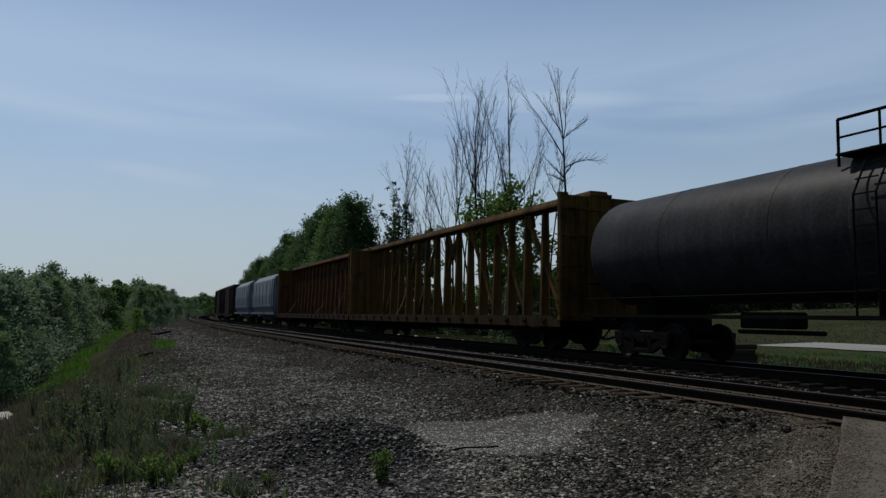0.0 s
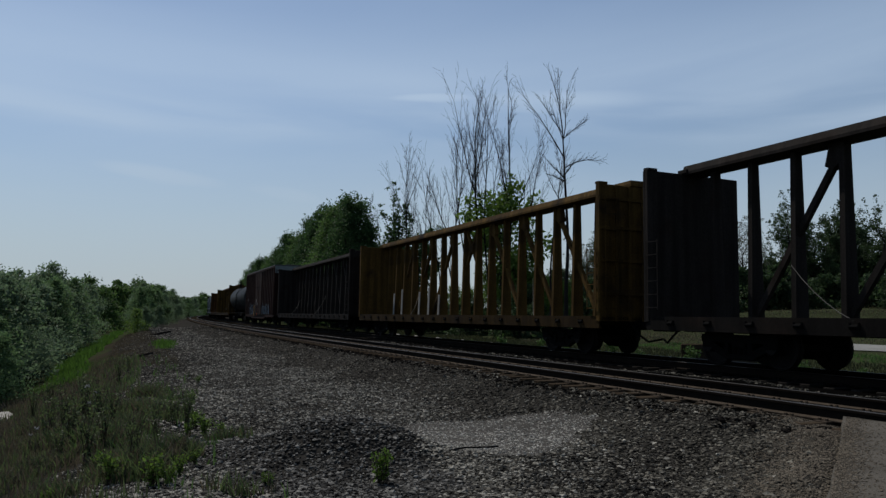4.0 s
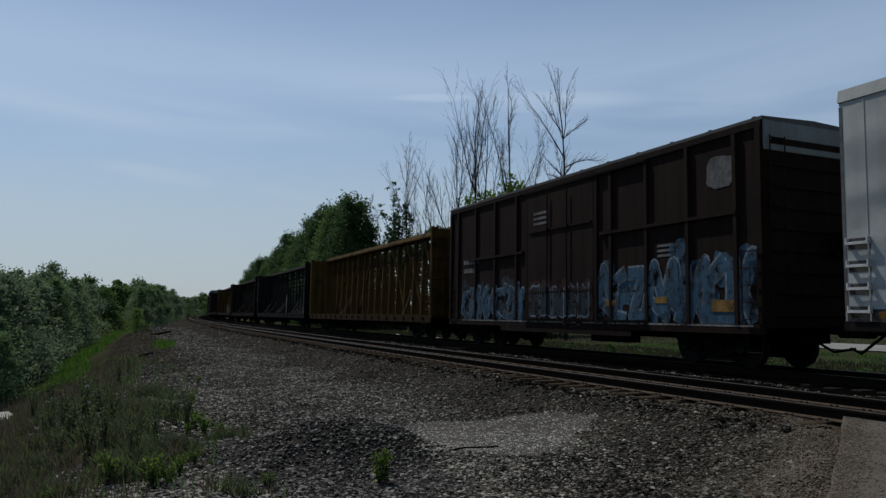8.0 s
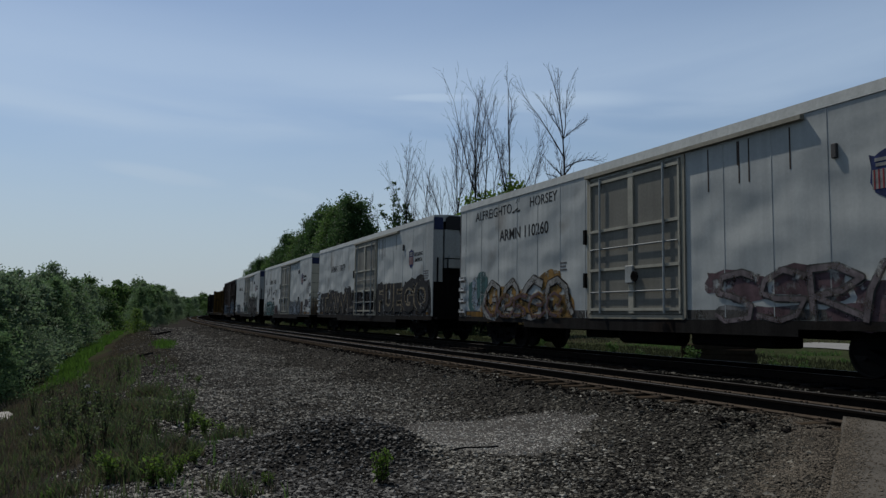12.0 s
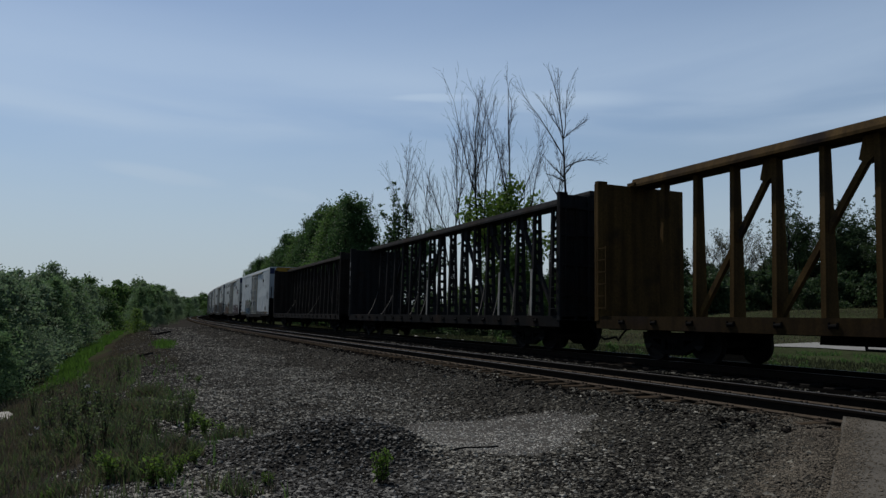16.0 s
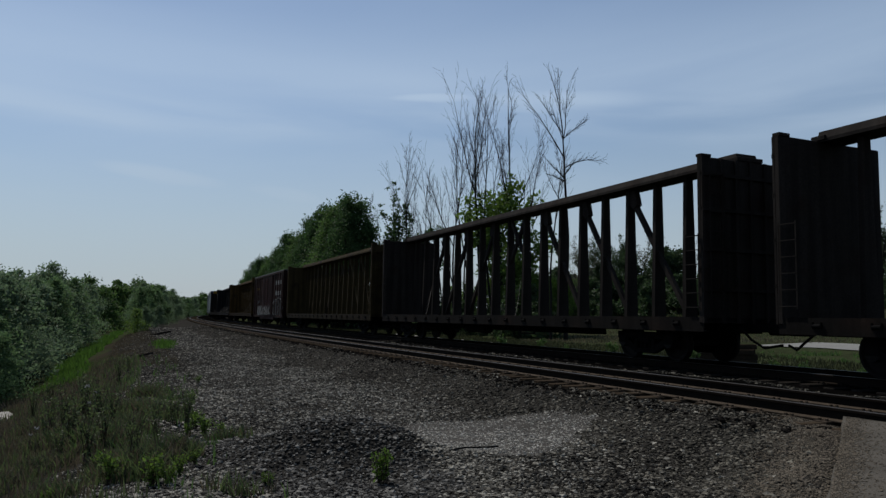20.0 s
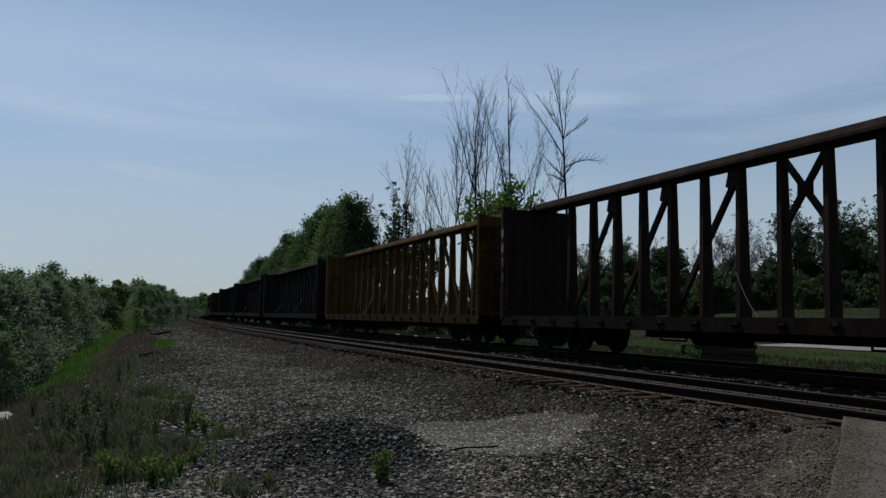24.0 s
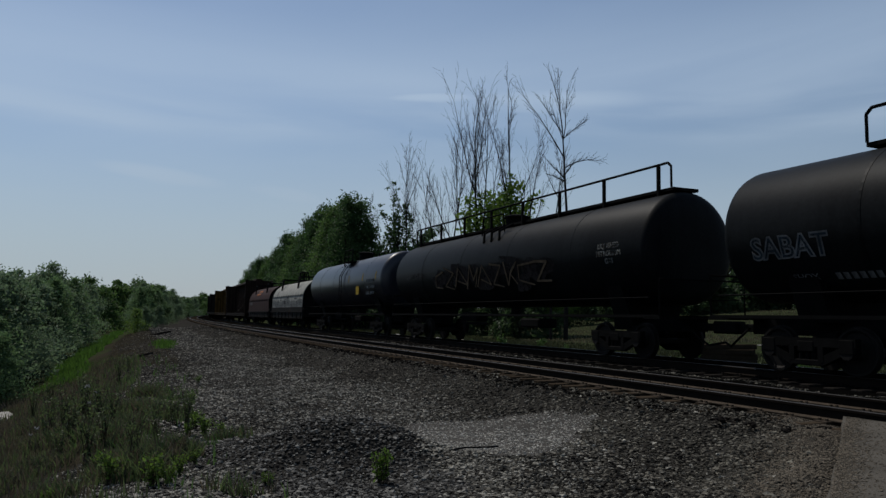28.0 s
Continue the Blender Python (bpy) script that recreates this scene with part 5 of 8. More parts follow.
# ---- trees ----
def branchy(rng, height_, spread, levels, thick, lean=0.0, forks=(3, 5), straight=0.75, first=0.3):
    """Limb segments (p, q, r1, r2, level) of a tree."""
    segs, tips = [], []

    def grow(p, d, length, r, lev):
        n = 4 if lev == 0 else 3
        step = length / n
        for i in range(n):
            d = (d + Vector((rng.gauss(0, 1), rng.gauss(0, 1), rng.gauss(0, 0.6))) * (0.035 if lev == 0 else 0.13) + Vector((0, 0, 0.05 * lev))).normalized()
            q = p + d * step
            r2 = r * (1 - 0.55 * (i + 1) / n * (1.0 if lev else 0.8))
            rr = r * (1 - 0.55 * i / n * (1.0 if lev else 0.8))
            segs.append((p, q, rr, r2, lev))
            if lev < levels and (i > 0 or lev > 0) and (i + 1) / n > first * (lev == 0):
                for _ in range(rng.randint(*forks) if lev == 0 else rng.randint(1 + (levels > 2), 3)):
                    a = rng.uniform(0, 2 * math.pi)
                    side = d.orthogonal().normalized()
                    side = Matrix.Rotation(a, 3, d) @ side
                    nd = (d * straight + side * (1 - straight) * rng.uniform(0.7, 1.4) * spread).normalized()
                    grow(q, nd, length * rng.uniform(0.32, 0.55), r2 * rng.uniform(0.4, 0.62), lev + 1)
            p = q
        tips.append((p, d, lev))
    grow(Vector((0, 0, -0.3)), Vector((lean, rng.uniform(-0.05, 0.05), 1)).normalized(), height_, thick, 0)
    return segs, tips


def limbs_shape(segs, least=0.0):
    sh = Shape()
    for p, q, r1, r2, lev in segs:
        if r1 > least:
            sh.tube(p, q, max(r1, 0.016), max(r2, 0.011), n=7 if lev == 0 else 5 if lev == 1 else 3, caps=False)
    sh.smooth = False
    return sh


def leaf_mesh(points, size, rng, material, name="crown"):
    """Leaves: bent four-cornered blades set about the points."""
    n = len(points)
    g = np.random.default_rng(rng.randint(0, 10 ** 6))
    P = np.array(points)
    d = g.normal(size=(n, 3))
    d /= np.linalg.norm(d, axis=1)[:, None]
    e = g.normal(size=(n, 3))
    e -= (e * d).sum(1)[:, None] * d
    e /= np.linalg.norm(e, axis=1)[:, None]
    w = np.cross(d, e)
    k = (size * g.uniform(0.6, 1.4, n))[:, None]
    A, B, C, D = P - d * k, P + e * k * 0.55 + w * k * 0.15, P + d * k, P - e * k * 0.55 + w * k * 0.15
    v = np.stack([A, B, C, D], 1).reshape(-1, 3)
    f = np.arange(4 * n).reshape(n, 4)
    me = bpy.data.meshes.new(name)
    me.from_pydata(v.tolist(), [], f.tolist())
    me.materials.append(material)
    me.update()
    return me


def leafy_tree(name, label, h, spread, seed, material, leaves=2600, size=0.22, clump=0.75, first=0.12, thick=None):
    rng = random.Random(seed)
    tree = tagged(new(name), label, "tree")
    segs, tips = branchy(rng, h * 0.80, spread, 2, thick or h * 0.017, forks=(3, 4), straight=0.55, first=first)
    part("trunk", limbs_shape(segs, 0.012), M["bark"], tree)
    ends = [p for p, d, lev in tips if lev > 0] + [q for p, q, a, b, lev in segs if lev >= 1]
    ends = [p for p in ends if p.z > h * first] or ends
    pts = []
    for i in range(leaves):
        c = rng.choice(ends)
        k = clump * (0.6 + 0.4 * rng.random()) * (1.15 - 0.5 * max(0, c.z) / h)
        pts.append((c.x + rng.gauss(0, k * 0.62), c.y + rng.gauss(0, k * 0.62), max(0.1, c.z + rng.gauss(0, k * 0.5))))
    part("crown", leaf_mesh(pts, size, rng, material), None, tree)
    return tree


def bare_tree(label, h, seed, lean=0.0, thick=0.16, limbs=11, wide=1.0, low=0.35, forks=()):
    """A leafless tree: one long stem, steep limbs that curve upwards, twigs and twiglets.
    forks: chosen limbs (height share, degrees from the stem to the side, length share, droop); the side is the tree's own x."""
    rng = random.Random(seed)
    tree = tagged(new("bare_tree"), label, "tree")
    stem, twigs = Shape(), Shape()

    def shoot(sh, p, d, length, r0, r1, n, up, wob, sides):
        pts = [(p, r0, d)]
        for i in range(n):
            d = (d + Vector((rng.gauss(0, wob), rng.gauss(0, wob), rng.gauss(0, wob * 0.5) + up))).normalized()
            q = p + d * (length / n)
            r = r0 + (r1 - r0) * (i + 1) / n
            sh.tube(p, q, max(pts[-1][1], 0.011), max(r, 0.007), n=sides, caps=False)
            p = q
            pts.append((q, r, d))
        return pts

    def aside(d, angle):
        side = Matrix.Rotation(rng.uniform(0, 2 * math.pi), 3, d) @ d.orthogonal().normalized()
        return (d * math.cos(angle) + side * math.sin(angle)).normalized()

    def twiggy(limb, length, more=2):
        for p, r, d in limb[1:]:
            for _ in range(rng.randint(1, 1 + more)):
                tw = shoot(twigs, p, aside(d, rng.uniform(0.25, 0.55)), length * rng.uniform(0.16, 0.40), r * 0.5, 0.006, 3, 0.1, 0.08, 3)
                for p2, r2, d2 in tw[1:]:
                    if rng.random() < 0.8:
                        shoot(twigs, p2, aside(d2, rng.uniform(0.35, 0.8)), length * rng.uniform(0.05, 0.13), 0.008, 0.005, 1, 0.05, 0.1, 3)

    main = shoot(stem, Vector((0, 0, -0.3)), Vector((lean, rng.gauss(0, 0.03), 1)).normalized(), h * 1.02, thick * 0.95, 0.014, 12, 0.02, 0.045, 7)

    def on_stem(f):
        k = min(11, int(f * 12))
        p, r, d = main[k]
        return p.lerp(main[k + 1][0], f * 12 - k), r, d

    for i in range(limbs):
        f = low + (0.95 - low) * (i + rng.random()) / limbs
        p, r, d = on_stem(f)
        length = h * (0.42 * (1 - f) + 0.10) * rng.uniform(0.7, 1.15)
        twiggy(shoot(twigs, p, aside(d, rng.uniform(0.3, 0.55) * wide), length, r * 0.55, 0.010, 5, 0.10, 0.06, 5), length)
    for f, angle, share, droop in forks:
        p, r, d = on_stem(f)
        a = radians(angle)
        way = Vector((math.sin(a), rng.gauss(0, 0.12), math.cos(a))).normalized()
        limb = shoot(stem, p, way, h * share, r * 0.72, 0.012, 7, -droop, 0.07, 6)
        twiggy(limb, h * share, 3 if droop > 0 else 2)
    part("trunk", stem, M["bark"], tree)
    tagged(part("branch_work", twigs, M["bark"], tree), kind="stuff")
    return tree


def shrub(name, label, h, w, seed, material, leaves, size, clumps=26, fat=0.14, sprigs=0):
    """Many-stemmed bush or bushy tree, leafy to the ground."""
    rng = random.Random(seed)
    tree = tagged(new(name), label, "tree")
    cl, stems = [], Shape()
    for i in range(clumps):
        f = rng.random() ** 0.8
        rad = w * (1.0 - 0.75 * f ** 1.6) * math.sqrt(rng.random())
        a = rng.uniform(0, 2 * math.pi)
        c = Vector((rad * math.cos(a), rad * math.sin(a), h * (0.08 + 0.84 * f)))
        cl.append((c, h * rng.uniform(fat / 2, fat) * (1.15 - 0.5 * f)))
        if i % 3 == 0:
            base = Vector((rng.gauss(0, w * 0.12), rng.gauss(0, w * 0.12), -0.3))
            mid = base.lerp(c, 0.5) + Vector((rng.gauss(0, 0.1), rng.gauss(0, 0.1), h * 0.08))
            stems.tube(base, mid, h * 0.008, h * 0.006, n=5, caps=False).tube(mid, c, h * 0.006, h * 0.002, n=4, caps=False)
    for i in range(sprigs):
        # small shoots that break the outline
        a, f = rng.uniform(0, 2 * math.pi), rng.uniform(0.45, 1.0)
        rad = w * (1.0 - 0.75 * f ** 1.6) * rng.uniform(0.7, 1.05)
        cl.append((Vector((rad * math.cos(a), rad * math.sin(a), h * (0.1 + 0.88 * f))), h * rng.uniform(0.024, 0.045)))
    tagged(part("stem", stems, M["bark"], tree), kind="stuff")
    pts = []
    for i in range(leaves):
        c, r = rng.choice(cl)
        v = Vector((rng.gauss(0, 1), rng.gauss(0, 1), rng.gauss(0, 1))).normalized() * (r * (1.7 * rng.random() ** 0.42 + (rng.random() < 0.2) * rng.uniform(0.2, 1.1)))
        pts.append((c.x + v.x, c.y + v.y, max(0.03, c.z + v.z * 0.85)))
    part("crown", leaf_mesh(pts, size, rng, material), None, tree)
    return tree


def plan(bearing, dist):
    """Place on the ground: bearing in degrees right of the line's direction, metres from the eye."""
    x, y = dist * math.sin(radians(bearing)), dist * math.cos(radians(bearing))
    return x, y, float(height(np.array([x]), np.array([y]))[0])


def stand(tree, bearing, dist, turn=0.0, scale=1.0):
    x, y, z = plan(bearing, dist)
    tree.matrix_basis = pose(x, y, z - 0.1, 0, 0, turn) @ Matrix.Diagonal((scale, scale, scale, 1))
    return tree


def again(tree, bearing, dist, turn, scale, label=""):
    x, y, z = plan(bearing, dist)
    o = copy_thing(tree, pose(x, y, z - 0.1, 0, 0, turn))
    o.scale = (scale, scale, scale)
    if label:
        tagged(o, label)
    return o


def woods():
    rng = random.Random(11)
    # bare trees behind the train
    bl = "tall leafless grey tree standing behind the tracks"
    fork = ((0.72, -34, 0.29, -0.02), (0.78, 12, 0.22, -0.02), (0.68, 52, 0.13, 0.10), (0.64, -42, 0.09, -0.02), (0.81, -26, 0.15, -0.03), (0.79, 48, 0.10, 0.02), (0.655, 40, 0.06, 0.0), (0.63, -64, 0.06, 0.02))
    for brg, dist, h, seed, lean, th, n, wide, low, forks in (
            (33.4, 50, 17.0, 3, -0.015, 0.17, 4, 0.6, 0.78, fork),
            (32.3, 50.5, 13.4, 8, -0.11, 0.10, 4, 0.6, 0.6, ((0.75, -30, 0.2, -0.05),)),
            (27.2, 60, 20.4, 21, -0.105, 0.17, 6, 0.6, 0.5, ((0.58, -22, 0.38, -0.03), (0.62, 8, 0.34, -0.02))),
            (24.9, 64, 17.2, 13, -0.085, 0.12, 6, 0.65, 0.42, ((0.45, -24, 0.4, -0.04),)),
            (28.05, 60, 18.6, 5, -0.045, 0.11, 6, 0.5, 0.42, ((0.5, -14, 0.4, -0.02),)),
            (29.1, 59, 19.8, 9, -0.02, 0.14, 6, 0.55, 0.45, ((0.52, -12, 0.42, -0.02), (0.45, 18, 0.36, -0.03))),
            (29.85, 59, 16.0, 28, 0.06, 0.10, 5, 0.6, 0.45, ((0.36, 32, 0.18, 0.0), (0.46, 18, 0.34, -0.04))),
            (25.95, 63, 18.2, 27, -0.06, 0.10, 6, 0.5, 0.42, ()),
            (26.5, 62, 17.4, 26, -0.11, 0.10, 5, 0.55, 0.45, ()),
            (27.5, 63, 16.2, 52, 0.0, 0.08, 7, 0.55, 0.4, ()),
            (24.2, 68, 15.2, 17, -0.06, 0.09, 6, 0.7, 0.35, ((0.5, -30, 0.36, -0.03),)),
            (25.5, 67, 13.6, 43, -0.14, 0.09, 7, 0.8, 0.35, ()),
            (22.6, 74, 14.4, 48, -0.04, 0.08, 6, 0.7, 0.4, ()),
            (21.9, 80, 14.6, 37, -0.03, 0.08, 6, 0.6, 0.4, ()),
            (21.0, 80, 19.6, 31, -0.01, 0.13, 7, 0.6, 0.55, ((0.62, -32, 0.28, -0.02), (0.66, 14, 0.3, -0.03))),
            (18.9, 86, 15.6, 41, 0.01, 0.07, 6, 0.55, 0.4, ()),
            (19.5, 84, 12.6, 49, 0.03, 0.06, 5, 0.6, 0.4, ()),
            (18.2, 88, 14.2, 47, -0.02, 0.06, 5, 0.5, 0.5, ())):
        stand(bare_tree(bl, h, seed, lean, th, n, wide, low, forks), brg, dist, -brg)
    # leafy row on the far side of the tracks
    rowt = [shrub("leafy_tree", "dense green broadleaf tree in the row behind the tracks", 16.0, 4.6, 50 + i, M[("leaf_dark", "leaf", "leaf_dark")[i]], 16000, 0.15, 110, 0.075, 46) for i in range(3)]
    spots = [(17.2, 84, 15.3), (16.2, 90, 15.6), (15.2, 102, 16.5), (14.2, 112, 16.6), (13.4, 124, 16.6), (12.6, 136, 16.6), (11.8, 152, 16.6), (11.1, 170, 16.2), (10.5, 190, 15.8), (10.0, 212, 15.6), (9.5, 238, 15.2), (17.8, 92, 11.5), (9.1, 266, 14.0), (16.0, 112, 17.0), (13.8, 140, 17.2), (11.6, 185, 17.0)]
    for i, (b, d, h) in enumerate(spots):
        if i < 3:
            stand(rowt[i], b, d, rng.uniform(0, 360), h / 16.1)
        else:
            again(rowt[i % 3], b, d, rng.uniform(0, 360), h / 16.1 * rng.uniform(0.90, 1.03))
    # ivy-clad trunk, young evergreen shapes and bright shrubs behind the cars
    iv = leafy_tree("ivy_tree", "dead trunk wrapped in dark green ivy", 11.4, 0.25, 71, M["leaf_dark"], 2600, 0.16, 0.55, 0.02)
    stand(iv, 20.75, 80, 40)
    fir = leafy_tree("small_tree", "small dark green tree behind the tracks", 8.6, 0.8, 73, M["leaf_dark"], 3000, 0.18, 0.8, 0.05)
    stand(fir, 22.3, 80, 0, 1.0)
    again(fir, 19.4, 86, 120, 0.95)
    again(fir, 21.4, 92, 200, 0.85)
    br = leafy_tree("bright_shrub", "fresh green spring-leaved young tree behind the tracks", 8.6, 1.0, 77, M["leaf_spring"], 5200, 0.15, 0.95, 0.05)
    stand(br, 28.75, 60, 0, 1.24)
    for b, d, k in ((28.0, 62, 0.6), (30.0, 59, 0.6), (26.4, 66, 0.45), (31.2, 58, 0.5), (33.0, 56, 0.45), (25.0, 70, 0.45)):
        again(br, b, d, rng.uniform(0, 360), k)
    # wood beyond the field on the right: dark oaks, one round crown, grey budding trees and bare ones between
    oak = leafy_tree("oak_tree", "dark green oak tree at the edge of the field", 13.0, 1.15, 90, M["leaf_wood"], 7000, 0.19, 1.15, 0.05)
    thin = leafy_tree("oak_tree", "tall thinly leaved dark oak tree at the edge of the field", 13.0, 0.9, 91, M["leaf_wood"], 2600, 0.17, 0.8, 0.2)
    round_ = shrub("maple_tree", "round dark green maple tree at the edge of the field", 10.0, 3.4, 92, M["leaf_wood"], 7000, 0.18, 60, 0.13, 20)
    bud = leafy_tree("budding_tree", "grey-green budding tree at the edge of the field", 12.0, 0.8, 93, M["leaf_bud"], 2600, 0.12, 0.8, 0.15)
    grey = bare_tree("slender leafless tree at the edge of the field", 12.0, 94, 0.0, 0.12, 11, 0.7, 0.2)
    kinds, used = {"o": (oak, 13.0), "t": (thin, 13.0), "r": (round_, 10.0), "b": (bud, 12.0), "g": (grey, 12.0)}, set()
    for kind, b, d, h in (("b", 34.6, 84, 9.6), ("r", 33.0, 90, 8.6), ("o", 36.2, 92, 9.0), ("b", 35.4, 98, 10.6), ("r", 38.2, 90, 9.4), ("o", 37.4, 104, 10.4), ("r", 40.6, 90, 10.4), ("r", 41.6, 92, 10.0), ("b", 39.6, 100, 10.4), ("g", 42.9, 96, 10.8), ("g", 43.9, 92, 9.6), ("b", 44.3, 96, 9.8),
                          ("g", 44.8, 100, 11.6), ("b", 45.6, 96, 11.4), ("b", 46.3, 98, 11.0), ("g", 46.6, 92, 9.4), ("b", 47.6, 100, 9.6), ("t", 48.9, 92, 13.4), ("t", 49.7, 96, 12.2), ("o", 50.6, 96, 11.0), ("o", 51.8, 92, 11.6), ("r", 52.6, 96, 11.2), ("o", 53.4, 98, 11.2), ("t", 54.6, 94, 12.0), ("o", 55.6, 98, 11.8), ("b", 57.2, 96, 11.0), ("o", 58.6, 98, 12.0), ("r", 60.4, 96, 11.0), ("o", 62.4, 100, 12.5), ("t", 64.0, 98, 12.0)):
        tree, full = kinds[kind]
        if kind in used:
            again(tree, b, d, rng.uniform(0, 360), 0.74 * h / full)
        else:
            used.add(kind)
            stand(tree, b, d, rng.uniform(0, 360), 0.74 * h / full)
    # undergrowth below the wood's edge and behind the tracks
    us = [shrub("undergrowth", "dark green undergrowth at the edge of the wood", 4.0, 3.0, 170 + i, M["leaf_wood"], 2600, 0.17) for i in range(2)]
    n = 0
    for d0, b0, b1, stp, h0 in ((80, 33, 66, 1.3, 3.2), (86, 33, 66, 1.2, 4.2), (102, 30, 66, 1.3, 5.2), (70, 17, 33, 1.7, 2.3)):
        b = b0
        while b < b1:
            d = d0 * rng.uniform(0.93, 1.07)
            if d0 < 80:
                x, y, th = line_at(0, 0)
                d = 17.5 / math.sin(radians(b)) * 1.6
            k = h0 / 4.0 * rng.uniform(0.75, 1.2)
            (stand(us[n], b, d, rng.uniform(0, 360), k) if n < 2 else again(us[n % 2], b, d, rng.uniform(0, 360), k))
            n += 1
            b += stp * rng.uniform(0.7, 1.3)
    for i in range(34):
        x, y, th = line_at(48 + i * 6.5, -rng.uniform(11.5, 14.5))
        again(us[i % 2], math.degrees(math.atan2(x, y)), math.hypot(x, y), rng.uniform(0, 360), rng.uniform(0.7, 1.15))
    # scrub and woods on the left of the line
    sc = [shrub("willow_scrub", "grey-green willow scrub in the ditch", 5.0, 2.3, 120 + i, M[("leaf_pale", "leaf_scrub", "leaf_pale", "leaf_scrub")[i]], 8000, 0.078, sprigs=12) for i in range(4)]
    spots = [(-3.9, 36, 5.5), (-6.6, 33, 4.6), (-5.2, 35, 4.7), (-3.8, 42, 4.6), (-8.4, 33, 4.8), (-7.4, 39, 5.0), (-5.6, 30, 3.2), (-0.9, 48, 4.6), (-1.6, 56, 5.4), (-3.4, 47, 5.0), (-4.6, 44, 5.2), (-7.0, 28, 2.6), (0.2, 58, 4.4),
             (0.0, 68, 5.8), (1.0, 70, 4.6), (-2.6, 70, 6.0), (-5.0, 60, 5.6), (-6.6, 55, 5.6), (1.6, 84, 5.2), (0.7, 92, 6.4), (-1.0, 90, 6.4), (2.3, 100, 5.4), (1.4, 112, 7.0), (2.9, 120, 5.6), (2.2, 132, 7.4), (3.5, 142, 5.4), (2.9, 160, 8.0), (4.1, 165, 5.6), (3.6, 185, 8.2),
             (4.6, 200, 6.0), (4.2, 225, 8.6), (5.1, 240, 6.4), (5.6, 280, 7.0), (1.5, 64, 2.4), (2.4, 80, 2.6), (3.1, 98, 2.8), (3.8, 120, 3.0), (4.5, 150, 3.4), (5.2, 190, 3.6), (-4.2, 29, 1.8), (-3.75, 71, 7.5), (-3.2, 74, 6.6), (-4.5, 73, 6.4)]
    for i, (b, d, h) in enumerate(spots):
        # keep the grassy ditch clear of bushes
        x, y, z = plan(b, d)
        s, off = (float(q[0]) for q in to_line(np.array([x]), np.array([y])))
        if s < 115 and 12.0 < off < 16.5 + 0.36 * h:
            x, y, th = line_at(s, 16.5 + 0.36 * h + 0.5 * math.sin(i * 2.1))
            b, d = math.degrees(math.atan2(x, y)), math.hypot(x, y)
        h *= 1.0 if 40 < d < 62 else 0.96 if d <= 40 else 0.96
        if i < 4:
            stand(sc[i], b, d, rng.uniform(0, 360), h / 5.0)
        else:
            again(sc[(i * 7 + i // 5) % 4], b, d, rng.uniform(0, 360), h / 5.0)
    # one bright bush at the far end of the ditch
    bb = shrub("bright_bush", "small fresh green bush at the end of the ditch", 2.5, 0.9, 131, M["leaf_spring"], 1800, 0.07, 18, 0.16)
    stand(bb, 1.75, 78)
    # far woods that close the view
    far = [shrub("far_tree", "distant green tree in the woods", 9.0, 3.6, 150 + i, M["leaf"], 2400, 0.26) for i in range(3)]
    n = 0
    for d0, h0, b0, b1, stp in ((120, 6.4, -12, 0.5, 2.2), (150, 9.0, -4.5, 2.6, 1.3), (170, 8.8, -12, 2.6, 1.6), (240, 11.4, -12, 3.4, 1.4), (420, 12.6, -12, 8.6, 0.75), (330, 8.6, 4.5, 7.6, 0.8), (560, 14.5, -6, 14, 0.8)):
        b = b0
        while b < b1:
            k = h0 / 9.0 * rng.uniform(0.85, 1.12)
            if n < 3:
                stand(far[n], b, d0 * rng.uniform(0.95, 1.05), rng.uniform(0, 360), k)
            else:
                again(far[n % 3], b, d0 * rng.uniform(0.95, 1.05), rng.uniform(0, 360), k)
            n += 1
            b += stp * rng.uniform(0.7, 1.3)


# ---- the train, from its head to its tail ----
RUST, TAN, BROWN, DARK, BLACK = (0.064, 0.029, 0.010), (0.068, 0.039, 0.010), (0.022, 0.0144, 0.0110), (0.0178, 0.0150, 0.0130), (0.0118, 0.0121, 0.0128)


PITCH = (0.0052, 0.0060, 0.0064)


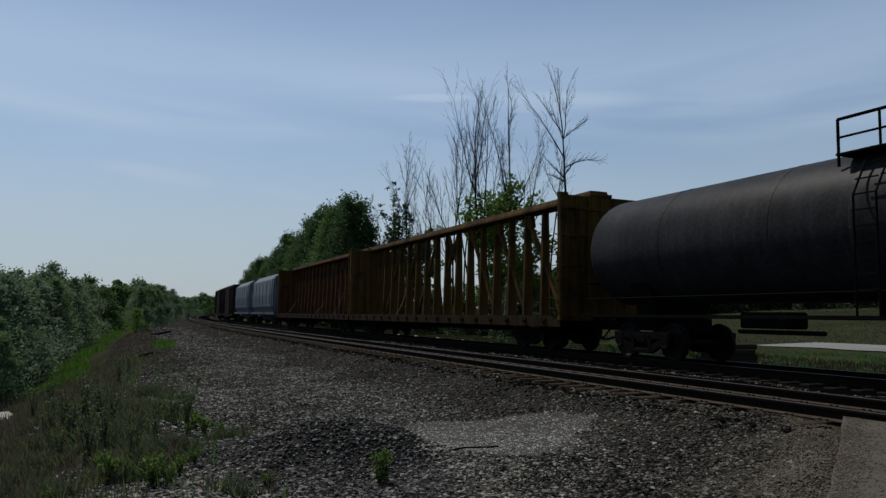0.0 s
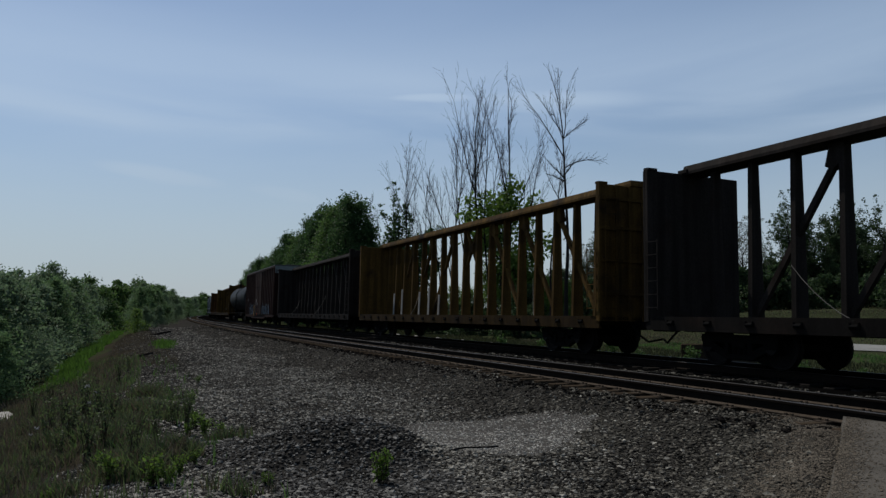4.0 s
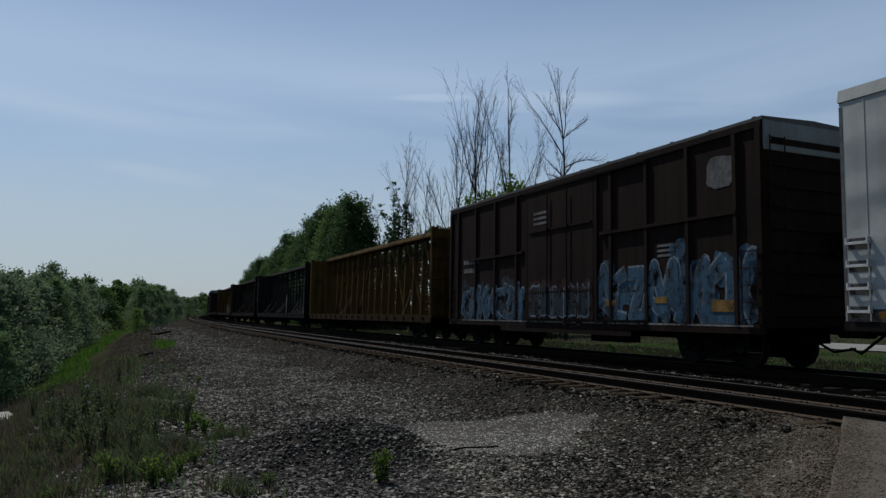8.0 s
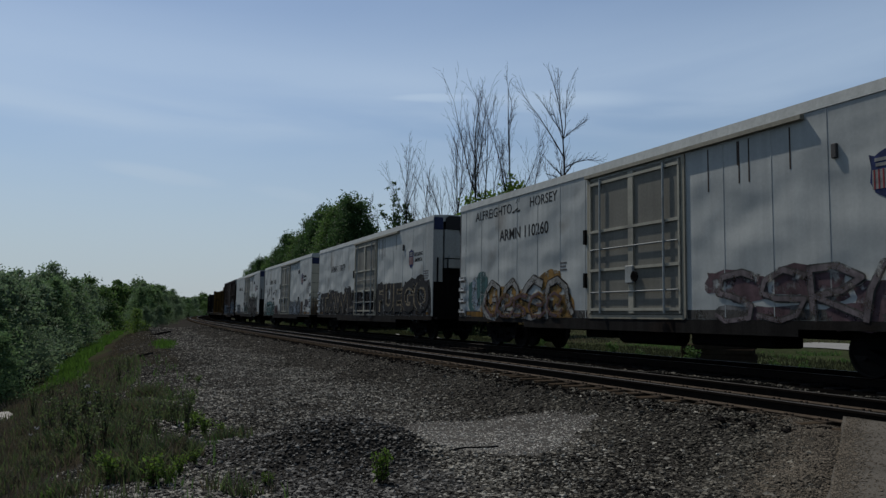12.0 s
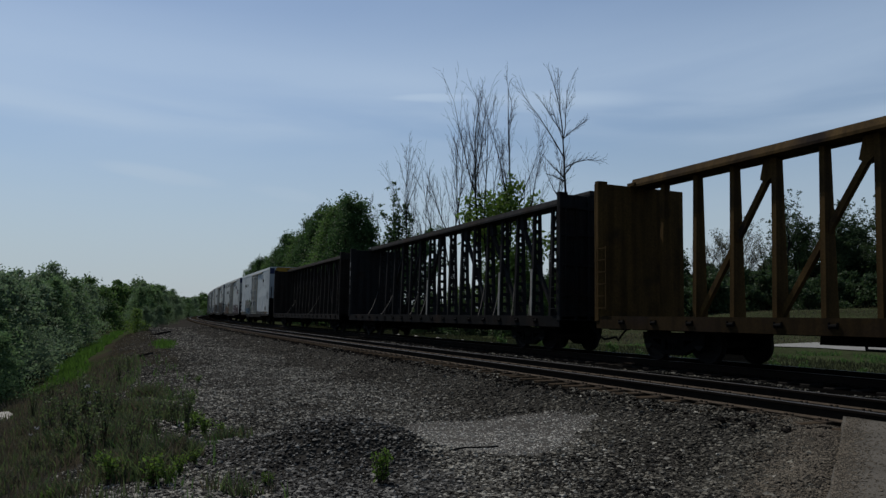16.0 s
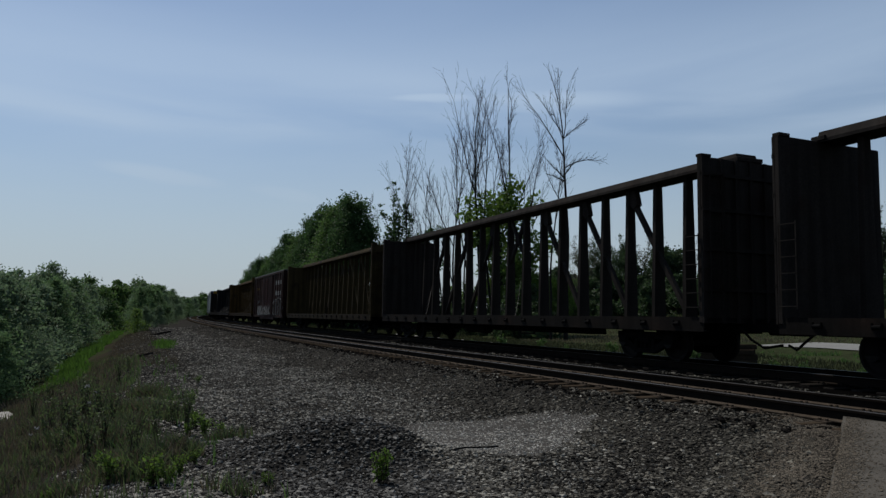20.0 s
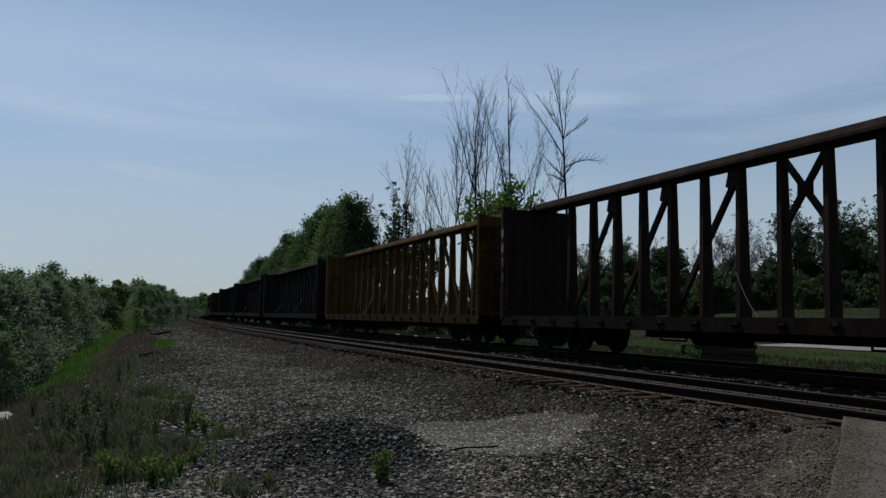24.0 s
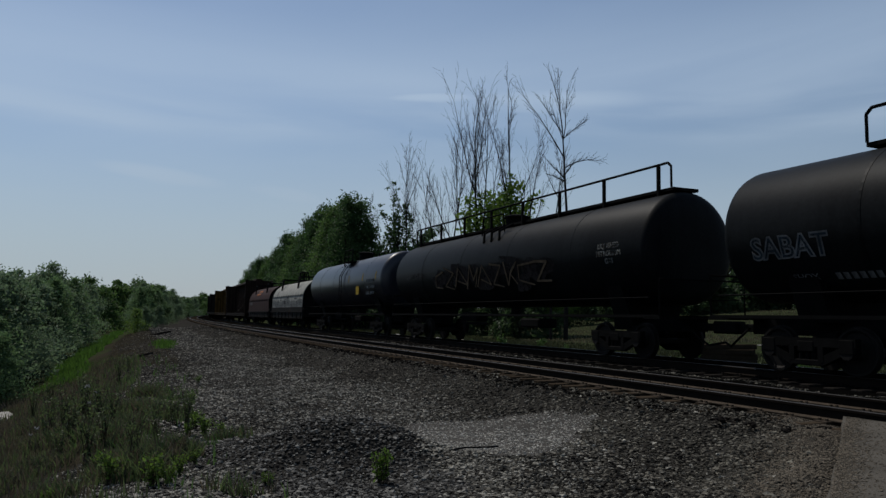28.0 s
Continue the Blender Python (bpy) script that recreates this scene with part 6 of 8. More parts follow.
def build_train():
    cb = {}
    pale = {-45.4: (16, 15, 13, 12, 11), -93.8: (2, 4, 10), -296.15: (13, 11, 9)}
    beams = [(63.2, 41.0, RUST, 0), (40.75, 18.75, TAN, 0), (-21.2, -43.3, DARK, 0), (-45.4, -67.5, TAN, 0), (-69.4, -91.6, DARK, 0), (-93.8, -115.9, BLACK, 1), (-117.7, -139.9, TAN, 0), (-271.9, -294.0, DARK, 0), (-296.15, -318.25, BLACK, 1),
             (-320.1, -342.2, (0.052, 0.031, 0.010), 2), (-362.3, -384.4, (0.034, 0.0245, 0.010), 0), (-386.3, -408.4, DARK, 0), (-410.45, -432.55, DARK, 0), (-434.5, -456.7, DARK, 0), (-459.2, -481.3, TAN, 0), (-483.1, -505.2, BROWN, 0)]
    words = {RUST: "rust-orange", TAN: "weathered tan", BROWN: "dull brown", DARK: "dark brown", BLACK: "black"}
    for f, r, c, kind in beams:
        if (c, kind, f in pale) not in cb:
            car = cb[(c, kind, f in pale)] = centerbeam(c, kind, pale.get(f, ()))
        else:
            car = copy_thing(cb[(c, kind, f in pale)], Matrix.Identity(4))
        tagged(car, "empty %s centerbeam lumber flatcar on the far track" % words.get(c, "olive-brown"), "freight car")
        put(car, f, r)
    put(tankcar("dull black tank car with a top platform", (0.0205, 0.0205, 0.0208), 15.9, shift=-0.7), 17.43, 1.53)
    put(boxcar((0.020, 0.0090, 0.0072), 18.4, 5.32, 8, (1.72, -1.84), "dark red-brown ribbed boxcar with blue graffiti", fascia=True), -0.7, -19.1)
    put(boxcar((0.0135, 0.0082, 0.0066), 15.6, 5.26, 4, (1.7, -1.94), "dark brown boxcar covered in blue and white graffiti", fascia=True, rails=((6.1, 2.0, 3.1), (-2.2, -7.1, 3.3))), -141.8, -157.4)
    put(boxcar((0.021, 0.0095, 0.008), 16.2, 4.7, 5, (2.85, -2.5), "dark red boxcar with a ribbed door and white lettering", louvre=True), -344.2, -360.4)
    for f in (-159.2, -182.3, -204.4, -227.0, -249.3):
        lid = {-182.3: (0.012, 0.018, 0.05), -204.4: (0.010, 0.010, 0.011)}.get(f, (0.22, 0.12, 0.012))
        put(reefer("white refrigerator car with graffiti along its lower side", rear_lid=lid, latch=-5.83 if f == -182.3 else -6.38, low_latch=f == -182.3, closed=f == -182.3, white=(0.30, 0.325, 0.328) if f == -249.3 else (0.268, 0.283, 0.272)), f, f - 19.9)
    put(coilcar("red-brown coil car with a rounded hood", (0.0235, 0.0092, 0.0075), 14.1), -507.6, -521.7)
    put(coilcar("white coil car with a dented rounded hood", (0.235, 0.232, 0.208), 13.4, (0.0045, 0.0044, 0.0042), trestle=True, z0=1.58), -523.0, -536.4)
    put(tankcar("blue-black tank car with yellow stripes", (0.0088, 0.0105, 0.016), 15.9, shift=-0.5, gloss="tank_gloss"), -538.6, -554.5)
    put(tankcar("long black pressure tank car with a full-length walkway rail", PITCH, 18.6, 1.47, 2.85, "long", inset=0.3), -556.4, -575.0)
    put(tankcar("long black tank car with white tags and a walkway rail", PITCH, 18.0, 1.47, 2.86, "long", inset=2.9), -577.3, -595.3)
    put(hopper("blue-grey covered hopper car", (0.085, 0.105, 0.12), 14.5), 95.5, 81.0)
    put(hopper("blue-grey covered hopper car", (0.085, 0.105, 0.12), 14.5), 79.6, 65.1)
    for f in (113.5, 131.5):
        put(boxcar(BROWN, 16.2, 4.7, 5, (2.6, -2.2), "brown boxcar far along the curve"), f, f - 16.2)


# ---- loose stones, weeds and lineside clutter ----
def stones_mesh(name, P, R, material, seed):
    g = np.random.default_rng(seed)
    n = len(P)
    base = np.array([(1, 0, 0), (-1, 0, 0), (0, 1, 0), (0, -1, 0), (0, 0, 1), (0, 0, -1)], float)
    q = g.normal(size=(n, 4))
    q /= np.linalg.norm(q, axis=1)[:, None]
    w, x, y, z = q.T
    Rm = np.stack([1 - 2 * (y * y + z * z), 2 * (x * y - z * w), 2 * (x * z + y * w), 2 * (x * y + z * w), 1 - 2 * (x * x + z * z), 2 * (y * z - x * w), 2 * (x * z - y * w), 2 * (y * z + x * w), 1 - 2 * (x * x + y * y)], 1).reshape(n, 3, 3)
    v = base[None] * (R[:, None] * g.uniform(0.65, 1.25, (n, 6)))[:, :, None]
    v = np.einsum("nij,nkj->nki", Rm, v) * np.array((1.22, 1.22, 0.62)) + P[:, None]
    f0 = np.array([(0, 2, 4), (2, 1, 4), (1, 3, 4), (3, 0, 4), (2, 0, 5), (1, 2, 5), (3, 1, 5), (0, 3, 5)])
    f = (f0[None] + 6 * np.arange(n)[:, None, None]).reshape(-1, 3)
    me = bpy.data.meshes.new(name)
    me.vertices.add(n * 6)
    me.vertices.foreach_set("co", v.ravel())
    me.loops.add(len(f) * 3)
    me.loops.foreach_set("vertex_index", f.ravel().astype(np.int32))
    me.polygons.add(len(f))
    me.polygons.foreach_set("loop_start", (np.arange(len(f)) * 3).astype(np.int32))
    me.materials.append(material)
    me.polygons.foreach_set("use_smooth", np.zeros(len(f), bool))
    me.update(calc_edges=True)
    me.validate()
    return me


def scatter(n, seed, b0, b1, d0, d1, power=1.0):
    """Places between two bearings and two distances, thinning with distance."""
    g = np.random.default_rng(seed)
    d = d0 * (d1 / d0) ** (g.random(n) ** power)
    b = np.radians(g.uniform(b0, b1, n))
    return d * np.sin(b), d * np.cos(b), g


def ballast_stones():
    X, Y, g = scatter(345000, 4, -7, 56, 5.6, 95)
    s, off = to_line(X, Y)
    a, r = road_coords(X, Y)
    wob = 0.5 * np.sin(Y * 0.8) + 0.4 * np.sin(Y * 2.1 + X)
    d = np.hypot(X, Y)
    keep = (off < bank_edge(s) + 0.9 + wob * 0.7) & ((off > 5.60) | ((off > 3.05) & (off < 3.38) & (g.random(len(X)) < 0.9))) & ~((r > -0.12 * g.random(len(r)) ** 2.0) & (r < 7.5) & (off > 5.2))
    fine = g.random(len(X)) < pale_patch(X, Y)
    heap = g.random(len(X)) < heap_part(X, Y)
    Z = height(X, Y) + bumps(X, Y)
    size = np.clip(g.lognormal(math.log(0.0148), 0.40, len(X)), 0.008, 0.036) * (1 + 0.02 * np.clip(d - 8, 0, 80))
    Z = np.where((r > 0.02) & (off > 5.25), np.interp(off, [5.3, 6.5, 14], [-0.05, -0.085, -0.245]), Z)
    oily = g.random(len(X)) < (1 - smooth(6.7, 8.6, off + 0.4 * np.sin(s * 0.9))) * 0.9
    grit = g.random(len(X)) < 0.95 * smooth(-1.0, -0.2, r) * (r < 0.2)
    size = np.where(grit, size * 0.5, size)
    oily |= g.random(len(X)) < 0.75 * smooth(10.3, 12.0, off) * smooth(16, 26, s)
    oily |= (g.random(len(X)) < 0.85 * smooth(-5.0, -1.2, r) * (r < 0.5)) | grit
    k = keep & ~fine & ~heap & ~oily
    P = np.stack([X, Y, Z + size * 0.35], 1)
    tagged(new("ballast_stones", stones_mesh("ballast_stones", P[k], size[k], M["stone"], 6)), "loose grey crushed-rock ballast stones", "gravel", kind="stuff")
    k = keep & oily & ~fine & ~heap
    tagged(new("track_stones", stones_mesh("track_stones", P[k], size[k], M["track_stone"], 11)), "brown oily ballast stones along the track", "gravel", kind="stuff")
    k = keep & heap
    tagged(new("ballast_heap", stones_mesh("ballast_heap", P[k], size[k] * 1.05, M["heap_stone"], 9)), "heap of fresh dark crushed rock", "gravel heap", kind="stuff")
    k = keep & fine & ~heap
    tagged(new("fine_gravel", stones_mesh("fine_gravel", P[k] - [0, 0, 0.004], size[k] * 0.6, M["gravel_stone"], 7)), "finer pale grey gravel beside the heap", "gravel", kind="stuff")
    # fine grit spilled over the edge of the asphalt
    g2 = np.random.default_rng(14)
    n = 26000
    r = np.where(g2.random(n) < 0.85, g2.normal(-0.35, 0.3, n), np.abs(g2.normal(0, 0.10, n)))
    a = 2.0 - 8.0 * g2.random(n) ** 0.8
    x, y = ROAD_P[0] + a * ROAD_D[0] + r * ROAD_D[1], ROAD_P[1] + a * ROAD_D[1] - r * ROAD_D[0]
    z = np.where(r > 0.0, np.interp(OFF0 - x, [5.3, 6.5, 14], [-0.047, -0.082, -0.242]), height(x, y) + bumps(x, y) + 0.012)
    k = OFF0 - x > 5.35
    tagged(new("road_grit", stones_mesh("road_grit", np.stack([x, y, z], 1)[k], np.clip(g2.lognormal(math.log(0.007), 0.4, n), 0.004, 0.014)[k], M["grit"], 15)), "fine brown grit along the road's edge", "gravel", kind="stuff")
    g2 = np.random.default_rng(12)
    n = 26000
    s = 3 + 70 * g2.random(n) ** 1.5
    off = np.where(g2.random(n) < 0.35, g2.uniform(-0.65, 0.65, n), g2.uniform(-1.9, 1.9, n))
    for base, z0, cant, nm in ((SPACING, Z_NEAR, CANT_NEAR, "track_ballast"),):
        th = np.interp(s, _s, _th)
        o = base + off
        x, y = np.interp(s, _s, _x) - o * np.cos(th), np.interp(s, _s, _y) + o * np.sin(th)
        ph = np.mod(s + 12.0, 0.52)
        between = (ph > 0.15) & (ph < 0.37)
        ok = between & (np.abs(np.abs(off) - 0.755) > 0.12)
        a, r = road_coords(x, y)
        ok &= ~((r > -0.1) & (r < 7.5))
        z = z0 + cant * off - 0.215 + g2.uniform(-0.03, 0.01, n)
        P = np.stack([x, y, z], 1)[ok]
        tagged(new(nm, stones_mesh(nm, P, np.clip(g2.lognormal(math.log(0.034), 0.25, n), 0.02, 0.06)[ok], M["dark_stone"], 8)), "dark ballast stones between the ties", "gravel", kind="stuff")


def blades(name, X, Y, H, W, material, label, seed, lean=0.35):
    """Grass: one narrow bent blade of two faces at each place."""
    g = np.random.default_rng(seed)
    n = len(X)
    Z = height(X, Y) + bumps(X, Y) - 0.03
    a = g.uniform(0, 2 * np.pi, n)
    dx, dy = np.cos(a), np.sin(a)
    l = g.uniform(0.1, 1.0, n) * lean * H
    b = g.uniform(0, 2 * np.pi, n)
    lx, ly = l * np.cos(b), l * np.sin(b)
    V = np.stack([np.stack([X - dx * W, Y - dy * W, Z], 1), np.stack([X + dx * W, Y + dy * W, Z], 1),
                  np.stack([X + dx * W * 0.7 + lx * 0.4, Y + dy * W * 0.7 + ly * 0.4, Z + H * 0.6], 1), np.stack([X - dx * W * 0.7 + lx * 0.4, Y - dy * W * 0.7 + ly * 0.4, Z + H * 0.6], 1),
                  np.stack([X + lx, Y + ly, Z + H], 1)], 1).reshape(-1, 3)
    i = 5 * np.arange(n)
    F = [(k, k + 1, k + 2, k + 3) for k in i.tolist()] + [(k + 3, k + 2, k + 4) for k in i.tolist()]
    me = bpy.data.meshes.new(name)
    me.from_pydata(V.tolist(), [], F)
    me.materials.append(material)
    me.update()
    return tagged(new(name, me), label, "grass", kind="stuff")


def strip(n, seed, s0, s1, o0, o1, power=1.0):
    g = np.random.default_rng(seed)
    s = s0 + (s1 - s0) * g.random(n) ** power
    off = g.uniform(o0, o1, n)
    th = np.interp(s, _s, _th)
    return np.interp(s, _s, _x) - off * np.cos(th), np.interp(s, _s, _y) + off * np.sin(th), g, s, off


def weed(label, h, seed, material, n_stems=7, leaf=0.05, spread=0.35, thin=26):
    rng = random.Random(seed)
    top = tagged(new("weed"), label, "plant")
    st, pts = Shape(), []
    for i in range(n_stems):
        a = rng.uniform(0, 2 * math.pi)
        r = spread * h * rng.uniform(0.3, 1.0)
        p, q = Vector((rng.gauss(0, 0.03), rng.gauss(0, 0.03), -0.03)), Vector((r * math.cos(a), r * math.sin(a), h * rng.uniform(0.55, 1.0)))
        m = p.lerp(q, 0.5) + Vector((0, 0, h * 0.12))
        st.tube(p, m, 0.006, 0.005, n=4, caps=False).tube(m, q, 0.005, 0.002, n=4, caps=False)
        for j in range(thin):
            f = rng.uniform(0.15, 1.0)
            c = p.lerp(m, f * 2) if f < 0.5 else m.lerp(q, f * 2 - 1)
            pts.append((c.x + rng.gauss(0, leaf), c.y + rng.gauss(0, leaf), c.z + rng.gauss(0, leaf * 0.7)))
    tagged(part("stem", st, M["dry"], top), kind="stuff")
    part("foliage", leaf_mesh(pts, leaf, rng, material, "foliage"), None, top)
    return top


def place(ob, x, y, turn=0.0, scale=1.0, dz=0.0):
    z = float(height(np.array([x]), np.array([y]))[0])
    ob.matrix_basis = pose(x, y, z + dz, 0, 0, turn) @ Matrix.Diagonal((scale, scale, scale, 1))
    return ob


def herbs():
    # bright grass along the ditch, rough dry brush on the bank, green tufts among the stones
    X, Y, g, s, off = strip(30000, 21, 28, 120, 13.7, 16.3, 1.3)
    ok = np.abs(off - 15.45 - 0.3 * np.sin(s * 0.35)) < 0.85 * np.random.default_rng(6).random(len(s)) ** 0.6
    X, Y, s, off = X[ok], Y[ok], s[ok], off[ok]
    blades("ditch_grass", X, Y, g.uniform(0.12, 0.42, len(X)), 0.015 + 0.0005 * s, M["grass"], "bright green grass in the ditch", 22)
    X, Y, g, s, off = strip(26000, 23, 8, 32, 11.4, 18.5, 1.1)
    ok = off > bank_edge(s) + 0.4 + 0.9 * np.random.default_rng(2).random(len(s))
    X, Y, s = X[ok], Y[ok], s[ok]
    blades("dry_brush", X, Y, np.random.default_rng(3).uniform(0.05, 0.32, len(X)), 0.005 + 0.0003 * s, M["dry"], "brown dry brush on the bank", 24, 0.8)
    X, Y, g, s, off = strip(9000, 43, 28, 85, 11.3, 13.8, 1.2)
    blades("bank_stubble", X, Y, g.uniform(0.03, 0.14, len(X)), 0.006 + 0.0004 * s, M["dry"], "low brown stubble on the shoulder of the bank", 44, 0.8)
    X, Y, g, s, off = strip(17000, 25, 7, 34, 11.5, 18.5, 1.2)
    clump = np.sin(X * 3.1 + 2 * np.sin(Y * 1.7)) * np.sin(Y * 2.6 + X) > 0.0
    clump &= off > bank_edge(s) + 0.3
    blades("bank_grass", X[clump], Y[clump], g.uniform(0.07, 0.28, clump.sum()), 0.006 + 0.0004 * s[clump], M["weed"], "tufts of dull green grass and weeds on the bank", 26)
    X, Y, g, s, off = strip(40000, 27, 8, 110, -11.5, -4.4, 1.5)
    blades("far_verge", X, Y, g.uniform(0.05, 0.22, len(X)), 0.014 + 0.0005 * s, M["dull_grass"], "rough dull green verge behind the train", 28)
    X, Y, g, s, off = strip(9000, 53, 6, 34, -16.2, -11.0)
    ok = np.sin(X * 1.3 + 2 * np.sin(Y * 0.7)) * np.sin(Y * 1.1 + X * 0.6) > 0.05
    blades("road_weeds", X[ok], Y[ok], g.uniform(0.05, 0.22, ok.sum()), 0.02, M["leaf"], "uneven green weeds along the side road", 54, 0.6)
    X, Y, g = scatter(20000, 29, 30, 64, 46, 92, 1.0)[:3]
    blades("field_grass", X, Y, g.uniform(0.06, 0.2, len(X)), 0.035, M["straw"], "pale dry grass in the field", 30)
    X, Y, g, s, off = strip(9000, 33, 7, 32, 9.5, 14.5, 1.2)
    ok = (np.sin(X * 5.3 + 2 * np.sin(Y * 2.9)) * np.sin(Y * 4.7 + X * 1.3) > 0.55) & (off > bank_edge(s) - 0.9)
    blades("gravel_tufts", X[ok], Y[ok], g.uniform(0.06, 0.28, ok.sum()), 0.006 + 0.0003 * s[ok], M["leaf"], "sparse green tufts in the gravel", 34, 0.7)
    X, Y, g, s, off = strip(2600, 51, 37, 52, 10.2, 12.2)
    ok = np.hypot((s - 44) / 7, (off - 11.2 + 0.05 * (s - 44)) / 0.7) < 0.55 + 0.6 * g.random(len(s)) * (0.6 + 0.4 * np.sin(s * 1.9 + off * 3))
    blades("shoulder_grass", X[ok], Y[ok], g.uniform(0.08, 0.28, ok.sum()), 0.03, M["grass"], "patch of green grass on the shoulder of the bank", 52)
    g = np.random.default_rng(91)
    X, Y = g.uniform(-1.9, 1.75, 60000), 7.4 + 11.0 * g.random(60000) ** 1.1
    s, off = to_line(X, Y)
    patchy = np.sin(X * 2.3 + 1.5 * np.sin(Y * 0.9)) * np.sin(Y * 1.4 + 0.8 * X) + 0.35 * np.sin(X * 7.1 + Y * 3.3)
    ok = (off > 12.25 + 0.5 * (Y > 11.5) + 0.35 * np.sin(Y * 1.7) + 0.25 * g.normal(size=len(X))) & (patchy > -0.05 + 0.5 * (Y < 9.0))
    X, Y, patchy = X[ok], Y[ok], patchy[ok]
    tall = g.uniform(0.05, 0.20, len(X)) * (1 + 0.9 * np.clip(patchy, 0, 1))
    pick = g.random(len(X))
    for lo, hi, name, material, label in ((0.0, 0.44, "weed_bed", M["weed"], "matted dull green weeds at the edge of the gravel"), (0.44, 0.86, "dead_stalks", M["dry"], "matted brown dead stalks among the weeds"), (0.86, 1.0, "dark_weeds", M["leaf_wood"], "low dark green weeds at the edge of the gravel")):
        k = (pick >= lo) & (pick < hi)
        blades(name, X[k], Y[k], tall[k], 0.006 + 0.0004 * Y[k], material, label, int(lo * 100) + 92, 0.9)
    lush = [weed("leafy green weed growing in the gravel", 0.42, 61 + i, M["leaf_spring"], 15, 0.024, 0.42, 18) for i in range(3)]
    rough = [weed("tall dull green weed on the bank", 0.75, 65 + i, M["weed"], 8, 0.026, 0.28, 15) for i in range(3)]
    spots = [(2.72, 7.75, 0.9, 0), (0.05, 9.2, 0.85, 0), (0.44, 8.5, 0.95, 0), (0.60, 8.4, 0.6, 0), (1.3, 11.4, 0.85, 0), (1.1, 11.9, 0.95, 1), (1.25, 13.3, 0.8, 1), (1.0, 12.9, 0.9, 1), (-0.39, 15.4, 1.2, 1), (-0.1, 14.2, 1.1, 1), (0.3, 9.9, 0.9, 1), (-0.2, 10.4, 1.0, 1), (0.1, 13.4, 1.0, 1), (-0.7, 14.9, 1.2, 1), (0.6, 11.0, 0.8, 1), (1.55, 7.9, 0.4, 0), (-0.55, 8.9, 0.45, 0), (0.95, 9.3, 0.45, 0), (1.1, 11.7, 0.5, 0), (-0.1, 9.9, 0.55, 0), (1.53, 15.6, 0.6, 0), (1.54, 8.06, 0.35, 0), (1.25, 12.4, 0.7, 0),
             (-0.05, 11.5, 1.0, 1), (-0.43, 17.9, 1.1, 1), (0.27, 21.7, 1.0, 1), (-0.5, 13.0, 1.1, 1),
             (-0.5, 12.8, 0.9, 1), (-0.3, 14.6, 0.9, 1), (-1.0, 16.2, 1.0, 1), (-0.9, 13.9, 1.0, 1), (-1.5, 19.0, 1.1, 1), (-0.6, 11.7, 0.7, 1), (-1.4, 22.5, 1.1, 1), (0.3, 11.4, 0.6, 1), (0.6, 26.0, 0.8, 1), (2.1, 20.0, 0.5, 0), (0.75, 8.9, 0.6, 0), (1.45, 10.9, 0.6, 0)]
    rng = random.Random(5)
    used = {0: 0, 1: 0}
    for x, y, k, kind in spots:
        pool = (lush, rough)[kind]
        i = used[kind]
        used[kind] += 1
        if i < 3:
            place(pool[i], x, y, rng.uniform(0, 360), k)
        else:
            z = float(height(np.array([x]), np.array([y]))[0])
            o = copy_thing(pool[i % 3], pose(x, y, z, 0, 0, rng.uniform(0, 360)))
            o.scale = (k, k, k)
    flower = tagged(new("white_flower"), "tall weed with a small white flower head", "plant")
    part("stem", Shape().tube((0, 0, -0.03), (0.02, 0.01, 0.62), 0.006, 0.004, n=5), M["dry"], flower)
    head = Shape()
    for i in range(9):
        a = 2.4 * i
        p = Vector((0.02 + 0.035 * math.cos(a), 0.01 + 0.035 * math.sin(a), 0.62 + 0.012 * (i % 4)))
        head.tube(p, p + Vector((0, 0, 0.02)), 0.018, 0.012, n=6)
    part("flower_head", head, M["concrete"], flower, "small white flower head")
    place(flower, -0.36, 15.2, 0, 1.0)
    for x, y, k in ((-0.22, 14.9, 0.8), (-0.95, 12.6, 0.7), (-0.3, 14.3, 0.65), (-1.05, 12.9, 0.55)):
        z = float(height(np.array([x]), np.array([y]))[0])
        q = copy_thing(flower, pose(x, y, z, 0, 0, 70 * x))
        q.scale = (k, k, k)
    vw = [weed("straggling green weed beside the far track", 0.6, 75 + i, M["leaf"], 7, 0.05) for i in range(2)]
    for i, (ss, o) in enumerate(((19.5, -4.2), (20.3, -4.6), (17.0, -5.2), (15.6, -4.9), (14.2, -5.4), (23, -4.8), (25, -5.0), (28, -4.6), (31, -5.3), (34, -4.8), (12.8, -6.0), (38, -5.0))):
        x, y, th = line_at(ss, o)
        if i < 2:
            place(vw[i], x, y, rng.uniform(0, 360), rng.uniform(0.8, 1.3))
        else:
            z = float(height(np.array([x]), np.array([y]))[0])
            q = copy_thing(vw[i % 2], pose(x, y, z, 0, 0, rng.uniform(0, 360)))
            k = rng.uniform(0.7, 1.4)
            q.scale = (k, k, k)


